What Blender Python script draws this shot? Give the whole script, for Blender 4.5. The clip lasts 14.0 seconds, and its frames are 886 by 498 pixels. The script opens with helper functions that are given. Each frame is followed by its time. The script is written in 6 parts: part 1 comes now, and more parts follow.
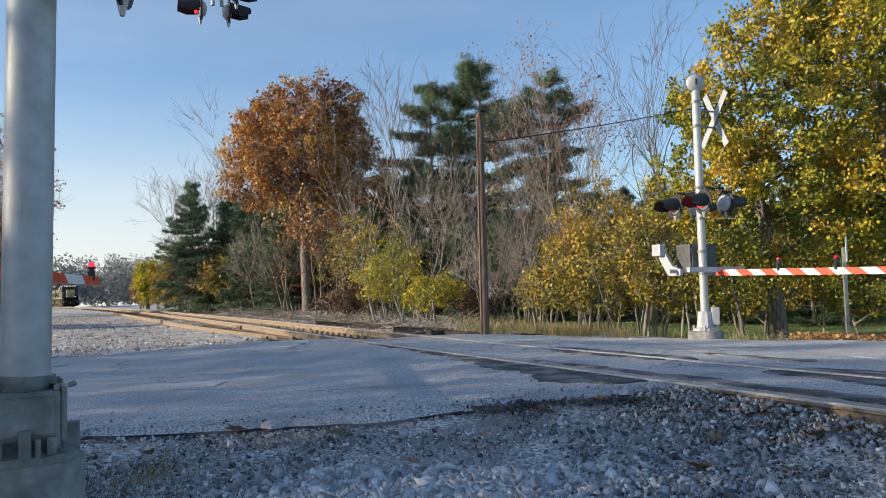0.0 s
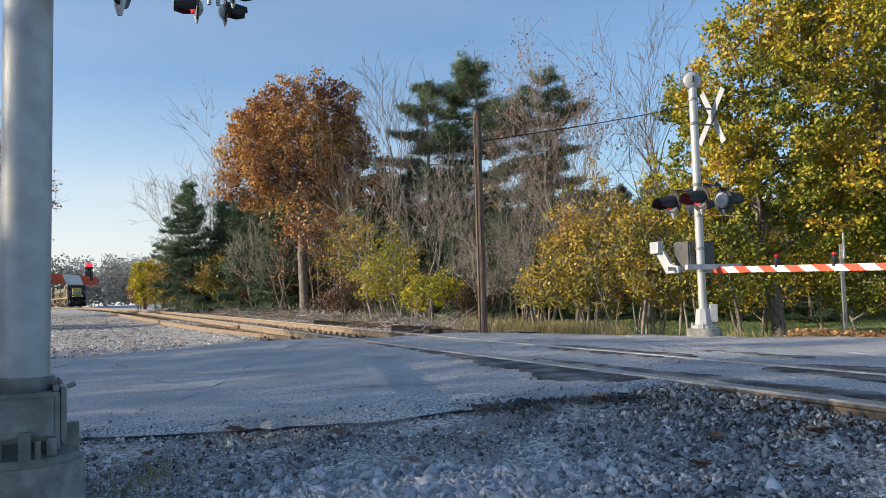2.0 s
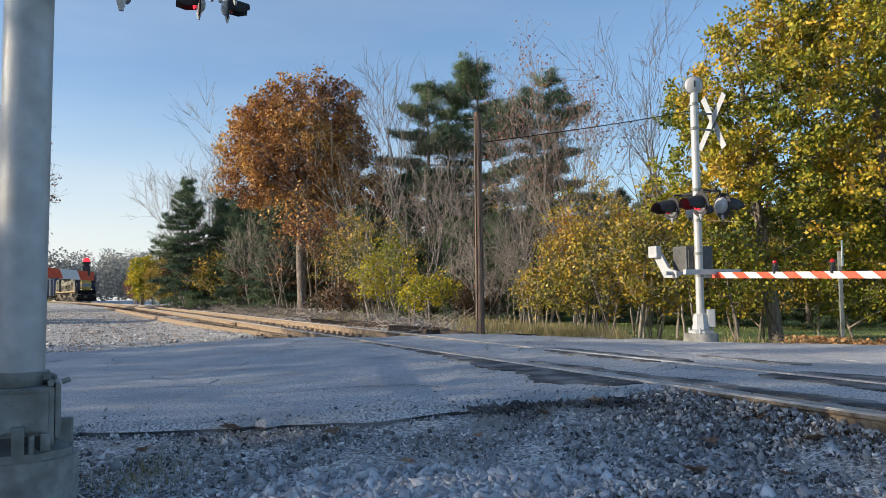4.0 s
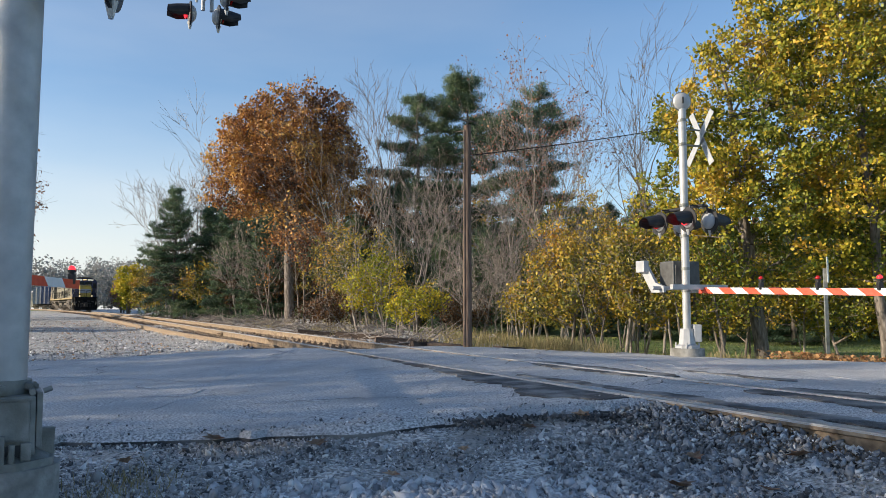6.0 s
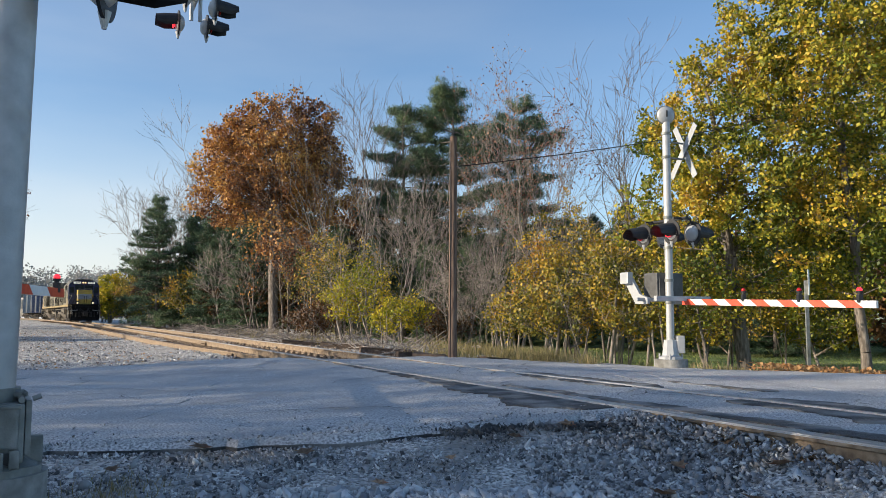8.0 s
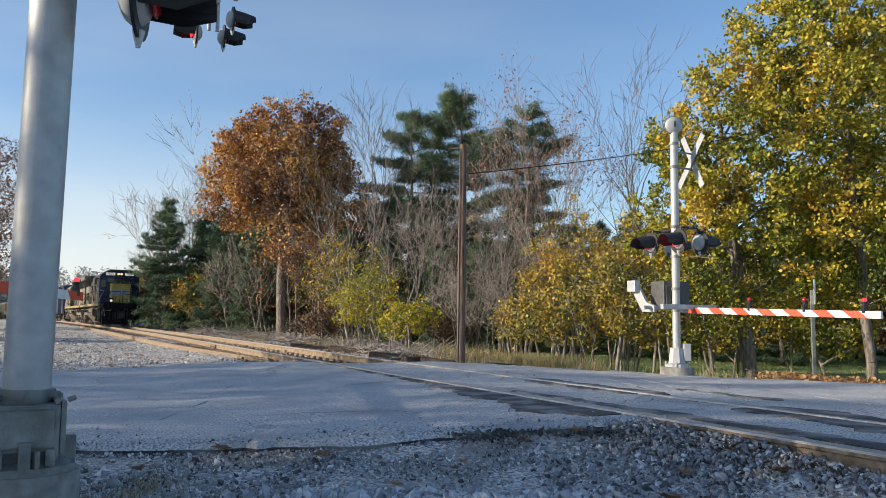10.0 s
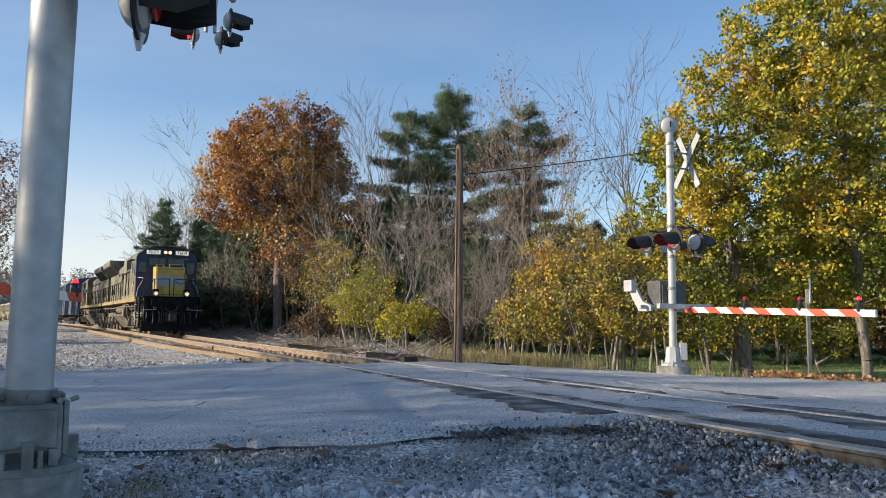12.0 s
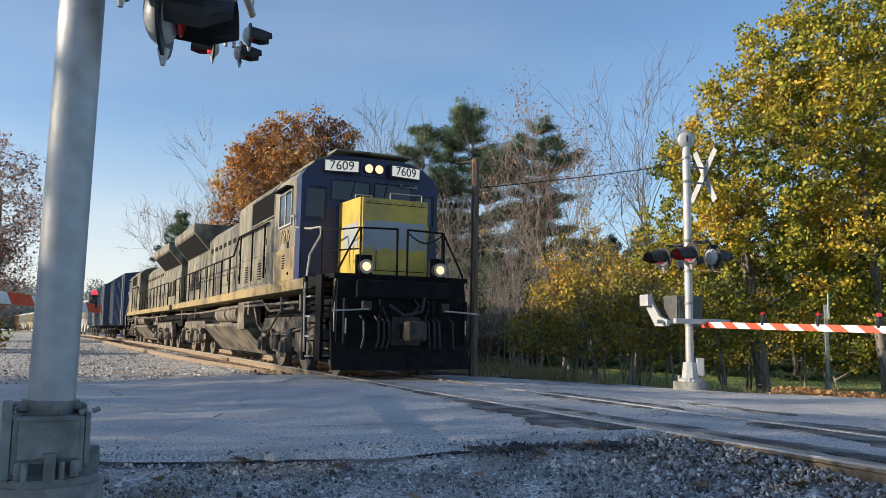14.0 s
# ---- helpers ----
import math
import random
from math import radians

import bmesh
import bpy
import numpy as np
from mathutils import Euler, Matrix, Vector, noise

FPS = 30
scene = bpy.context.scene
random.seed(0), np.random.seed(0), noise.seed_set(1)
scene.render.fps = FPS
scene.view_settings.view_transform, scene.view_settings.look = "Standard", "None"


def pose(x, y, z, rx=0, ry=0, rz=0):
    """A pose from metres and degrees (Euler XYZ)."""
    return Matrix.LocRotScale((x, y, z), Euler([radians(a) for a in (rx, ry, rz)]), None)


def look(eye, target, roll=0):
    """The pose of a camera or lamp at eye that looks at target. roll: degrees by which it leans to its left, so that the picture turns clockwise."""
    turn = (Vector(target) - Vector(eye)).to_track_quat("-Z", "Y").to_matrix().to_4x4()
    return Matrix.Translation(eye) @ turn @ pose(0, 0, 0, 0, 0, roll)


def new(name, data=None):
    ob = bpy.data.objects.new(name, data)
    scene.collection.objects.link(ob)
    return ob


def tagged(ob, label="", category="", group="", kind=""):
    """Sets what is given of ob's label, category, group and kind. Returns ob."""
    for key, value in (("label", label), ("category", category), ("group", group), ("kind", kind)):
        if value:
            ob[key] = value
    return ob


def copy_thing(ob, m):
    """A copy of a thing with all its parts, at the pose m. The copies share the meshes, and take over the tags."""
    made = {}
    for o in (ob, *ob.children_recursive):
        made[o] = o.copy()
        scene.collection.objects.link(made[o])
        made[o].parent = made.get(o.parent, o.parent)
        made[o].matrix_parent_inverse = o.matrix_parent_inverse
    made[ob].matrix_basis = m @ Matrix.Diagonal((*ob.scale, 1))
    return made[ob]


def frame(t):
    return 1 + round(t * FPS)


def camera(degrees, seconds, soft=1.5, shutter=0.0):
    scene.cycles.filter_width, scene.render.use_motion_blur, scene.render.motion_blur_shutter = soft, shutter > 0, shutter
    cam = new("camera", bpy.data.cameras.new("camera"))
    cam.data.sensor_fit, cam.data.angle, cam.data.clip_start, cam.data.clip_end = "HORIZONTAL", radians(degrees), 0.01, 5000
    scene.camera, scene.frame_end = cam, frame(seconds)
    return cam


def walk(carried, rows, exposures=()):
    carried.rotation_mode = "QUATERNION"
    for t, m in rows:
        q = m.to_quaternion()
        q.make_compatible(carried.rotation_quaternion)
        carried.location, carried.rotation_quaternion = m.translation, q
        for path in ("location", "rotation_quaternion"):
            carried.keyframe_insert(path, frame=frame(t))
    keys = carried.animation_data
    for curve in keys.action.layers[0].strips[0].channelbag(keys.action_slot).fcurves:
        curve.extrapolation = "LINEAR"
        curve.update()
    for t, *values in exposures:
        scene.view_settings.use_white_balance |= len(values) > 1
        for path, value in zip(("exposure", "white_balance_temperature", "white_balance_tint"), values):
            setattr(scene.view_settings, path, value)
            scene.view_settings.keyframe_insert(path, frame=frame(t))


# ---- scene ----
cam = camera(58.0, 14.0, soft=0.6)
PATH = [
    (0, (0.024, 0.019, 0.744), (0.022, 2.015, 0.864), -1.5),
    (0.5, (0.024, 0.018, 0.745), (0.035, 2.014, 0.871), -1.7),
    (1, (0.018, 0.031, 0.74), (0.033, 2.027, 0.868), -1.9),
    (1.5, (0.011, 0.029, 0.745), (0.022, 2.026, 0.869), -1.9),
    (2, (0.009, 0.028, 0.746), (0.014, 2.024, 0.862), -1.8),
    (4.5, (0.013, 0.042, 0.752), (0.028, 2.039, 0.87), -0.6),
    (5, (0.019, 0.045, 0.752), (0.042, 2.04, 0.884), -0.4),
    (5.5, (0.021, 0.042, 0.753), (0.052, 2.037, 0.894), -0.2),
    (6, (0.019, 0.036, 0.753), (0.056, 2.03, 0.9), -0.2),
    (6.5, (0.019, 0.028, 0.75), (0.063, 2.022, 0.901), -0.2),
    (7, (0.028, 0.019, 0.751), (0.079, 2.012, 0.907), -0.1),
    (7.5, (0.044, 0.008, 0.752), (0.109, 2.0, 0.914), -0.0),
    (7.7, (0.025, 0.0, 0.746), (0.1, 1.992, 0.914), 0.0),
    (10, (-0.075, -0.216, 0.768), (-0.015, 1.775, 0.953), 0.6),
    (10.5, (-0.085, -0.234, 0.771), (-0.036, 1.757, 0.958), 0.7),
    (11, (-0.082, -0.251, 0.772), (-0.031, 1.74, 0.96), 0.6),
    (11.5, (-0.087, -0.262, 0.767), (-0.026, 1.728, 0.954), 0.5),
    (12, (-0.089, -0.264, 0.762), (-0.02, 1.727, 0.948), 0.4),
    (12.5, (-0.096, -0.274, 0.761), (-0.026, 1.716, 0.949), 0.4),
    (13, (-0.101, -0.272, 0.763), (-0.037, 1.718, 0.959), 0.4),
    (13.5, (-0.116, -0.266, 0.766), (-0.065, 1.723, 0.973), 0.6),
    (14, (-0.124, -0.273, 0.767), (-0.09, 1.714, 0.985), 0.8),
]
walk(cam, [(t, look(eye, target, roll)) for t, eye, target, roll in PATH])

# ---- light ----
world = bpy.data.worlds.new("sky")
scene.world = world
world.use_nodes = True
SUN_AZ, SUN_EL = 102.0, 17.0        # degrees left of straight ahead, and above the horizon
_nt = world.node_tree
_sky = _nt.nodes.new("ShaderNodeTexSky")
_sky.sky_type, _sky.sun_disc = "NISHITA", False
_sky.sun_elevation, _sky.sun_rotation = radians(SUN_EL), radians(-SUN_AZ)
_sky.air_density, _sky.dust_density, _sky.ozone_density = 1.0, 0.6, 3.5
_bg = _nt.nodes["Background"]
_bg.inputs["Strength"].default_value = 0.15
# thin haze low in the sky, thicker towards the sun, and faint high streaks
_co, _sep = _nt.nodes.new("ShaderNodeTexCoord"), _nt.nodes.new("ShaderNodeSeparateXYZ")
_nt.links.new(_co.outputs["Generated"], _sep.inputs[0])


def _calc(op, a, b):
    n = _nt.nodes.new("ShaderNodeMath")
    n.operation, n.use_clamp = op, op in ("MULTIPLY_ADD", "SUBTRACT")
    for i, v in enumerate((a, b)):
        if isinstance(v, float):
            n.inputs[i].default_value = v
        else:
            _nt.links.new(v, n.inputs[i])
    return n.outputs[0]


_low = _calc("SUBTRACT", 1.0, _calc("MULTIPLY", _sep.outputs["Z"], 3.0))
_left = _calc("SUBTRACT", 0.5, _calc("MULTIPLY", _sep.outputs["X"], 1.05))
_map, _wisp, _wr = _nt.nodes.new("ShaderNodeMapping"), _nt.nodes.new("ShaderNodeTexNoise"), _nt.nodes.new("ShaderNodeValToRGB")
_map.inputs["Scale"].default_value = (1.2, 1.2, 5.0)
_wisp.inputs["Scale"].default_value, _wisp.inputs["Detail"].default_value = 1.6, 6.0
_nt.links.new(_co.outputs["Generated"], _map.inputs[0]), _nt.links.new(_map.outputs[0], _wisp.inputs["Vector"]), _nt.links.new(_wisp.outputs[0], _wr.inputs[0])
_wr.color_ramp.elements[0].position, _wr.color_ramp.elements[1].position = 0.38, 0.75
_amount = _calc("MULTIPLY", _calc("MULTIPLY", _low, _low), _left)
_amount = _calc("ADD", _amount, _calc("MULTIPLY", _calc("MULTIPLY", _wr.outputs[0], _left), 0.22))
_mix = _nt.nodes.new("ShaderNodeMix")
_mix.data_type = "RGBA"
_nt.links.new(_amount, _mix.inputs[0]), _nt.links.new(_sky.outputs[0], _mix.inputs[6])
_mix.inputs[7].default_value = (4.8, 4.8, 4.75, 1)
_nt.links.new(_mix.outputs[2], _bg.inputs[0])
sun_way = Vector((-math.sin(radians(SUN_AZ)) * math.cos(radians(SUN_EL)), math.cos(radians(SUN_AZ)) * math.cos(radians(SUN_EL)), math.sin(radians(SUN_EL))))
sun_data = bpy.data.lights.new("sun", "SUN")
sun_data.energy, sun_data.angle, sun_data.color = 5.0, radians(0.53), (1.0, 0.86, 0.66)
sun = new("sun", sun_data)
sun.matrix_world = look(sun_way * 200, (0, 0, 0))
scene.view_settings.exposure = 0.42


# ---- materials ----
def mat(name, ramp, scale=5.0, rough=0.7, metal=0.0, bump=0.0, bump_scale=None, source="noise", dirt=None, dirt_scale=1.0,
        dirt_at=(0.45, 0.7), stretch=(1, 1, 1), detail=6.0, glow=None, glow_power=0.0, per_object=0.0, sheer=0.0, span=(0.3, 0.7), spec=0.5, drift=0.0):
    """A surface: a colour ramp over noise (or over each island's random number), a second, larger stain and a fine relief."""
    m = bpy.data.materials.new(name)
    m.use_nodes = True
    nt = m.node_tree
    node, link = nt.nodes.new, nt.links.new
    bsdf = nt.nodes["Principled BSDF"]
    bsdf.inputs["Roughness"].default_value, bsdf.inputs["Metallic"].default_value = rough, metal
    bsdf.inputs["Specular IOR Level"].default_value = spec
    coord, mapping = node("ShaderNodeTexCoord"), node("ShaderNodeMapping")
    mapping.inputs["Scale"].default_value = stretch
    link(coord.outputs["Object"], mapping.inputs[0])
    if source == "noise":
        tex = node("ShaderNodeTexNoise")
        tex.inputs["Scale"].default_value, tex.inputs["Detail"].default_value = scale, detail
        link(mapping.outputs[0], tex.inputs["Vector"])
        value = tex.outputs[0]
    else:
        value = node("ShaderNodeNewGeometry").outputs["Random Per Island"]
        if drift:
            tex, ma, mb = node("ShaderNodeTexNoise"), node("ShaderNodeMath"), node("ShaderNodeMath")
            tex.inputs["Scale"].default_value, tex.inputs["Detail"].default_value = drift, 2.0
            link(mapping.outputs[0], tex.inputs["Vector"])
            ma.operation, mb.operation, mb.use_clamp = "MULTIPLY_ADD", "MULTIPLY_ADD", True
            link(tex.outputs[0], ma.inputs[0])
            ma.inputs[1].default_value, ma.inputs[2].default_value = 2.2, -0.9
            link(value, mb.inputs[0]), link(ma.outputs[0], mb.inputs[2])
            mb.inputs[1].default_value = 0.6
            value = mb.outputs[0]
    cr = node("ShaderNodeValToRGB")
    els = cr.color_ramp.elements
    lo, hi = span if source == "noise" else (0.0, 1.0)
    while len(els) < len(ramp):
        els.new(0.5)
    for i, c in enumerate(ramp):
        els[i].position = lo + (hi - lo) * i / max(1, len(ramp) - 1)
        els[i].color = (*c, 1)
    link(value, cr.inputs[0])
    colour = cr.outputs[0]
    if dirt:
        t2, r2, mix = node("ShaderNodeTexNoise"), node("ShaderNodeValToRGB"), node("ShaderNodeMix")
        t2.inputs["Scale"].default_value, t2.inputs["Detail"].default_value = dirt_scale, 7.0
        link(mapping.outputs[0], t2.inputs["Vector"])
        r2.color_ramp.elements[0].position, r2.color_ramp.elements[1].position = dirt_at
        link(t2.outputs[0], r2.inputs[0])
        mix.data_type = "RGBA"
        link(r2.outputs[0], mix.inputs[0]), link(colour, mix.inputs[6])
        mix.inputs[7].default_value = (*dirt, 1)
        colour = mix.outputs[2]
    if per_object:
        info, hsv, rng = node("ShaderNodeObjectInfo"), node("ShaderNodeHueSaturation"), node("ShaderNodeMapRange")
        link(info.outputs["Random"], rng.inputs[0])
        rng.inputs[3].default_value, rng.inputs[4].default_value = 1 - per_object, 1 + per_object
        link(rng.outputs[0], hsv.inputs["Value"]), link(colour, hsv.inputs["Color"])
        colour = hsv.outputs[0]
    link(colour, bsdf.inputs["Base Color"])
    if bump:
        t3, b = node("ShaderNodeTexNoise"), node("ShaderNodeBump")
        t3.inputs["Scale"].default_value, t3.inputs["Detail"].default_value = bump_scale or scale * 4, 5.0
        link(mapping.outputs[0], t3.inputs["Vector"])
        b.inputs["Strength"].default_value, b.inputs["Distance"].default_value = bump, 0.02
        link(t3.outputs[0], b.inputs["Height"]), link(b.outputs[0], bsdf.inputs["Normal"])
    if glow:
        bsdf.inputs["Emission Color"].default_value, bsdf.inputs["Emission Strength"].default_value = (*glow, 1), glow_power
    if sheer:
        out, tr, add = nt.nodes["Material Output"], node("ShaderNodeBsdfTranslucent"), node("ShaderNodeMixShader")
        add.inputs[0].default_value = sheer
        link(colour, tr.inputs[0]), link(bsdf.outputs[0], add.inputs[1]), link(tr.outputs[0], add.inputs[2])
        link(add.outputs[0], out.inputs[0])
    return m


ASPHALT = mat("worn grey asphalt", [(0.18, 0.18, 0.185), (0.45, 0.448, 0.445), (0.7, 0.69, 0.68)], 55, 0.88, bump=0.35, bump_scale=80, dirt=(0.32, 0.32, 0.325), dirt_scale=0.9, dirt_at=(0.45, 0.75), detail=8.0, span=(0.36, 0.64))
PATCH = mat("black tar patch", [(0.03, 0.03, 0.032), (0.09, 0.09, 0.092)], 40, 0.85, bump=0.8, bump_scale=60, dirt=(0.24, 0.235, 0.23), dirt_scale=2.2, dirt_at=(0.46, 0.6))
DIRT = mat("grey dirt and fine gravel", [(0.16, 0.152, 0.14), (0.46, 0.445, 0.42), (0.75, 0.73, 0.7)], 32, 0.95, detail=8.0, span=(0.36, 0.64), bump=1.0, bump_scale=40, dirt=(0.3, 0.28, 0.255), dirt_scale=1.4, dirt_at=(0.45, 0.68))
STONE = mat("crushed grey ballast stone", [(0.05, 0.05, 0.052), (0.2, 0.2, 0.205), (0.42, 0.42, 0.425), (0.28, 0.28, 0.285), (0.85, 0.84, 0.82)], source="island", rough=0.85, bump=0.4, bump_scale=40)
RAILMAT = mat("rusty brown rail steel", [(0.13, 0.09, 0.06), (0.26, 0.19, 0.125), (0.38, 0.3, 0.215)], 14, 0.75, 0.2, bump=0.3, bump_scale=60)
SHINE = mat("polished rail head steel", [(0.34, 0.335, 0.33), (0.5, 0.49, 0.48)], 9, 0.45, 0.6)
TIEMAT = mat("weathered dark timber tie", [(0.06, 0.04, 0.03), (0.14, 0.1, 0.075)], 12, 0.9, bump=0.6, per_object=0.3)
GALV = mat("galvanised grey steel", [(0.33, 0.34, 0.35), (0.4, 0.41, 0.42), (0.47, 0.48, 0.49)], 7, 0.55, 0.4, bump=0.08, bump_scale=80, dirt=(0.3, 0.3, 0.28), dirt_scale=2.5, dirt_at=(0.55, 0.85))
CAST = mat("weathered cast aluminium", [(0.19, 0.2, 0.19), (0.3, 0.31, 0.295)], 12, 0.55, 0.4, bump=0.25, bump_scale=70, dirt=(0.12, 0.122, 0.105), dirt_scale=5, dirt_at=(0.45, 0.75))
SILVER = mat("silver painted steel", [(0.36, 0.37, 0.38), (0.47, 0.475, 0.48)], 6, 0.45, 0.15, bump=0.05, dirt=(0.5, 0.48, 0.45), dirt_scale=4, dirt_at=(0.6, 0.9))
CONC = mat("weathered concrete", [(0.22, 0.215, 0.2), (0.38, 0.37, 0.345)], 14, 0.9, bump=0.4, dirt=(0.13, 0.125, 0.11), dirt_scale=3)
BLACK = mat("matt black paint", [(0.012, 0.012, 0.013), (0.025, 0.025, 0.027)], 10, 0.55)
WHITE = mat("white reflective sheeting", [(0.74, 0.73, 0.7), (0.82, 0.81, 0.79)], 12, 0.45, dirt=(0.55, 0.53, 0.5), dirt_scale=6, dirt_at=(0.55, 0.9))
RED = mat("red reflective sheeting", [(0.62, 0.055, 0.02), (0.75, 0.09, 0.035)], 12, 0.45)
REDLENS = mat("red signal lens", [(0.35, 0.01, 0.01), (0.45, 0.015, 0.015)], 30, 0.15)
REDLIT = mat("lit red signal lens", [(0.5, 0.01, 0.01), (0.6, 0.02, 0.02)], 30, 0.2, glow=(1.0, 0.03, 0.05), glow_power=1.2)
LAMPLIT = mat("lit warm headlight", [(0.7, 0.6, 0.45), (0.8, 0.7, 0.52)], 30, 0.2, glow=(1.0, 0.6, 0.28), glow_power=0.9)
WIRE = mat("black rubber cable", [(0.015, 0.015, 0.016), (0.03, 0.03, 0.03)], 20, 0.6)
POLEWOOD = mat("brown weathered pole timber", [(0.08, 0.05, 0.037), (0.15, 0.1, 0.073), (0.23, 0.165, 0.122)], 5, 0.9, bump=0.6, bump_scale=12, stretch=(6, 6, 0.5))
GRASS = mat("short pale autumn grass", [(0.14, 0.19, 0.045), (0.27, 0.33, 0.095), (0.4, 0.42, 0.15)], 3, 0.95, bump=0.5, bump_scale=30, dirt=(0.17, 0.12, 0.06), dirt_scale=0.25, dirt_at=(0.5, 0.72))
BARK = mat("grey brown bark", [(0.07, 0.058, 0.05), (0.16, 0.135, 0.115), (0.28, 0.245, 0.215)], 6, 0.95, bump=0.8, bump_scale=14, stretch=(3, 3, 0.6))
PALEBARK = mat("pale grey twig bark", [(0.14, 0.118, 0.104), (0.4, 0.35, 0.31)], 6, 0.95, bump=0.5, stretch=(3, 3, 0.6))
LEAF = dict(source="island", rough=0.5, spec=0.3)
FOLIAGE = dict(
    oak=mat("russet oak leaves", [(0.1, 0.05, 0.034), (0.21, 0.098, 0.048), (0.38, 0.175, 0.06), (0.56, 0.29, 0.075), (0.68, 0.43, 0.13)], sheer=0.14, drift=0.35, **LEAF),
    maple=mat("yellow green maple leaves", [(0.055, 0.085, 0.015), (0.14, 0.17, 0.022), (0.31, 0.29, 0.03), (0.52, 0.39, 0.04), (0.56, 0.32, 0.045)], sheer=0.16, drift=0.4, **LEAF),
    olive=mat("olive gold shrub leaves", [(0.055, 0.07, 0.016), (0.16, 0.155, 0.028), (0.36, 0.28, 0.04), (0.52, 0.34, 0.045), (0.42, 0.19, 0.04)], sheer=0.16, drift=0.5, **LEAF),
    yellow=mat("bright yellow autumn leaves", [(0.16, 0.19, 0.02), (0.34, 0.32, 0.025), (0.55, 0.44, 0.03), (0.62, 0.4, 0.04)], sheer=0.25, drift=0.5, **LEAF),
    brown=mat("dry brown leaves", [(0.05, 0.03, 0.018), (0.1, 0.055, 0.025), (0.2, 0.1, 0.04), (0.32, 0.16, 0.055)], sheer=0.14, drift=0.4, **LEAF),
    rust=mat("reddish brown autumn leaves", [(0.1, 0.05, 0.04), (0.25, 0.11, 0.08), (0.4, 0.2, 0.13), (0.5, 0.3, 0.18)], sheer=0.25, drift=0.4, **LEAF),
    pine=mat("blue green pine needles", [(0.025, 0.05, 0.03), (0.06, 0.105, 0.06), (0.11, 0.17, 0.09), (0.19, 0.23, 0.11)], sheer=0.1, drift=0.4, **LEAF),
    # leaf colours lightened and greyed to stand in for distance haze
    far=mat("far woods paled for haze", [(0.2, 0.23, 0.22), (0.3, 0.31, 0.3), (0.4, 0.37, 0.35), (0.26, 0.28, 0.27)], source="island", rough=0.9, spec=0.0, sheer=0.3),
    straw=mat("pale dry grass blades", [(0.15, 0.13, 0.05), (0.3, 0.24, 0.11), (0.4, 0.32, 0.16), (0.13, 0.14, 0.045)], source="island", rough=0.8, sheer=0.3),
    meadow=mat("short green grass blades", [(0.12, 0.17, 0.035), (0.25, 0.31, 0.075), (0.38, 0.41, 0.13)], source="island", rough=0.8, sheer=0.3),
    litter=mat("fallen orange brown leaves", [(0.3, 0.14, 0.05), (0.45, 0.24, 0.1), (0.5, 0.3, 0.13), (0.2, 0.1, 0.05)], source="island", rough=0.8, sheer=0.2))


# ---- mesh helpers ----
def solid(name, bm, material, parent=None, label="", smooth=False):
    me = bpy.data.meshes.new(name)
    bm.normal_update()
    bm.to_mesh(me)
    bm.free()
    me.materials.append(material)
    if smooth:
        me.shade_smooth()
        me.set_sharp_from_angle(angle=radians(38))
    ob = new(name, me)
    ob.parent = parent
    return tagged(ob, label) if label else ob


def part(name, bm, material, parent, label="", smooth=False):
    return solid(name, bm, material, parent, label, smooth)


def shared(name, me, parent, m):
    ob = new(name, me)
    ob.parent, ob.matrix_local = parent, m
    return ob


def thing(name, m, label, category, group="", kind=""):
    ob = new(name)
    ob.empty_display_size = 0.2
    ob.matrix_world = m
    return tagged(ob, label, category, group, kind)


def box(bm, lo, hi, bevel=0.0, m=None):
    """A box between two corners, bevelled."""
    lo, hi = Vector(lo), Vector(hi)
    made = bmesh.ops.create_cube(bm, size=1.0, matrix=Matrix.Translation((lo + hi) / 2) @ Matrix.Diagonal((*(hi - lo), 1)))["verts"]
    if bevel:
        edges = list({e for v in made for e in v.link_edges})
        out = bmesh.ops.bevel(bm, geom=edges, offset=bevel, segments=2, affect="EDGES", profile=0.7)
        made = list({v for f in out["faces"] for v in f.verts} | {v for v in made if v.is_valid})
    if m is not None:
        bmesh.ops.transform(bm, matrix=m, verts=made)
    return bm


def rod(bm, a, b, r0, r1=None, n=12):
    """A round rod from a to b, tapered."""
    a, b = Vector(a), Vector(b)
    m = Matrix.Translation((a + b) / 2) @ (b - a).to_track_quat("Z", "Y").to_matrix().to_4x4()
    bmesh.ops.create_cone(bm, cap_ends=True, segments=n, radius1=r0, radius2=r0 if r1 is None else r1, depth=(b - a).length, matrix=m)
    return bm


def tube(bm, pts, r, n=8):
    # one continuous pipe through the points
    pts = [Vector(p) for p in pts]
    side, rings = None, []
    for i, p in enumerate(pts):
        way = ((pts[min(i + 1, len(pts) - 1)] - p).normalized() + (p - pts[max(i - 1, 0)]).normalized()).normalized()
        if side is None:
            side = way.cross(Vector((0, 0, 1)) if abs(way.z) < 0.9 else Vector((1, 0, 0)))
        side = (side - way * side.dot(way)).normalized()
        up = way.cross(side)
        rings.append([bm.verts.new(p + (side * math.cos(6.2832 * k / n) + up * math.sin(6.2832 * k / n)) * r) for k in range(n)])
    for p, q in zip(rings, rings[1:]):
        for k in range(n):
            bm.faces.new((p[k], p[(k + 1) % n], q[(k + 1) % n], q[k]))
    bm.faces.new(rings[0][::-1]), bm.faces.new(rings[-1])
    return bm


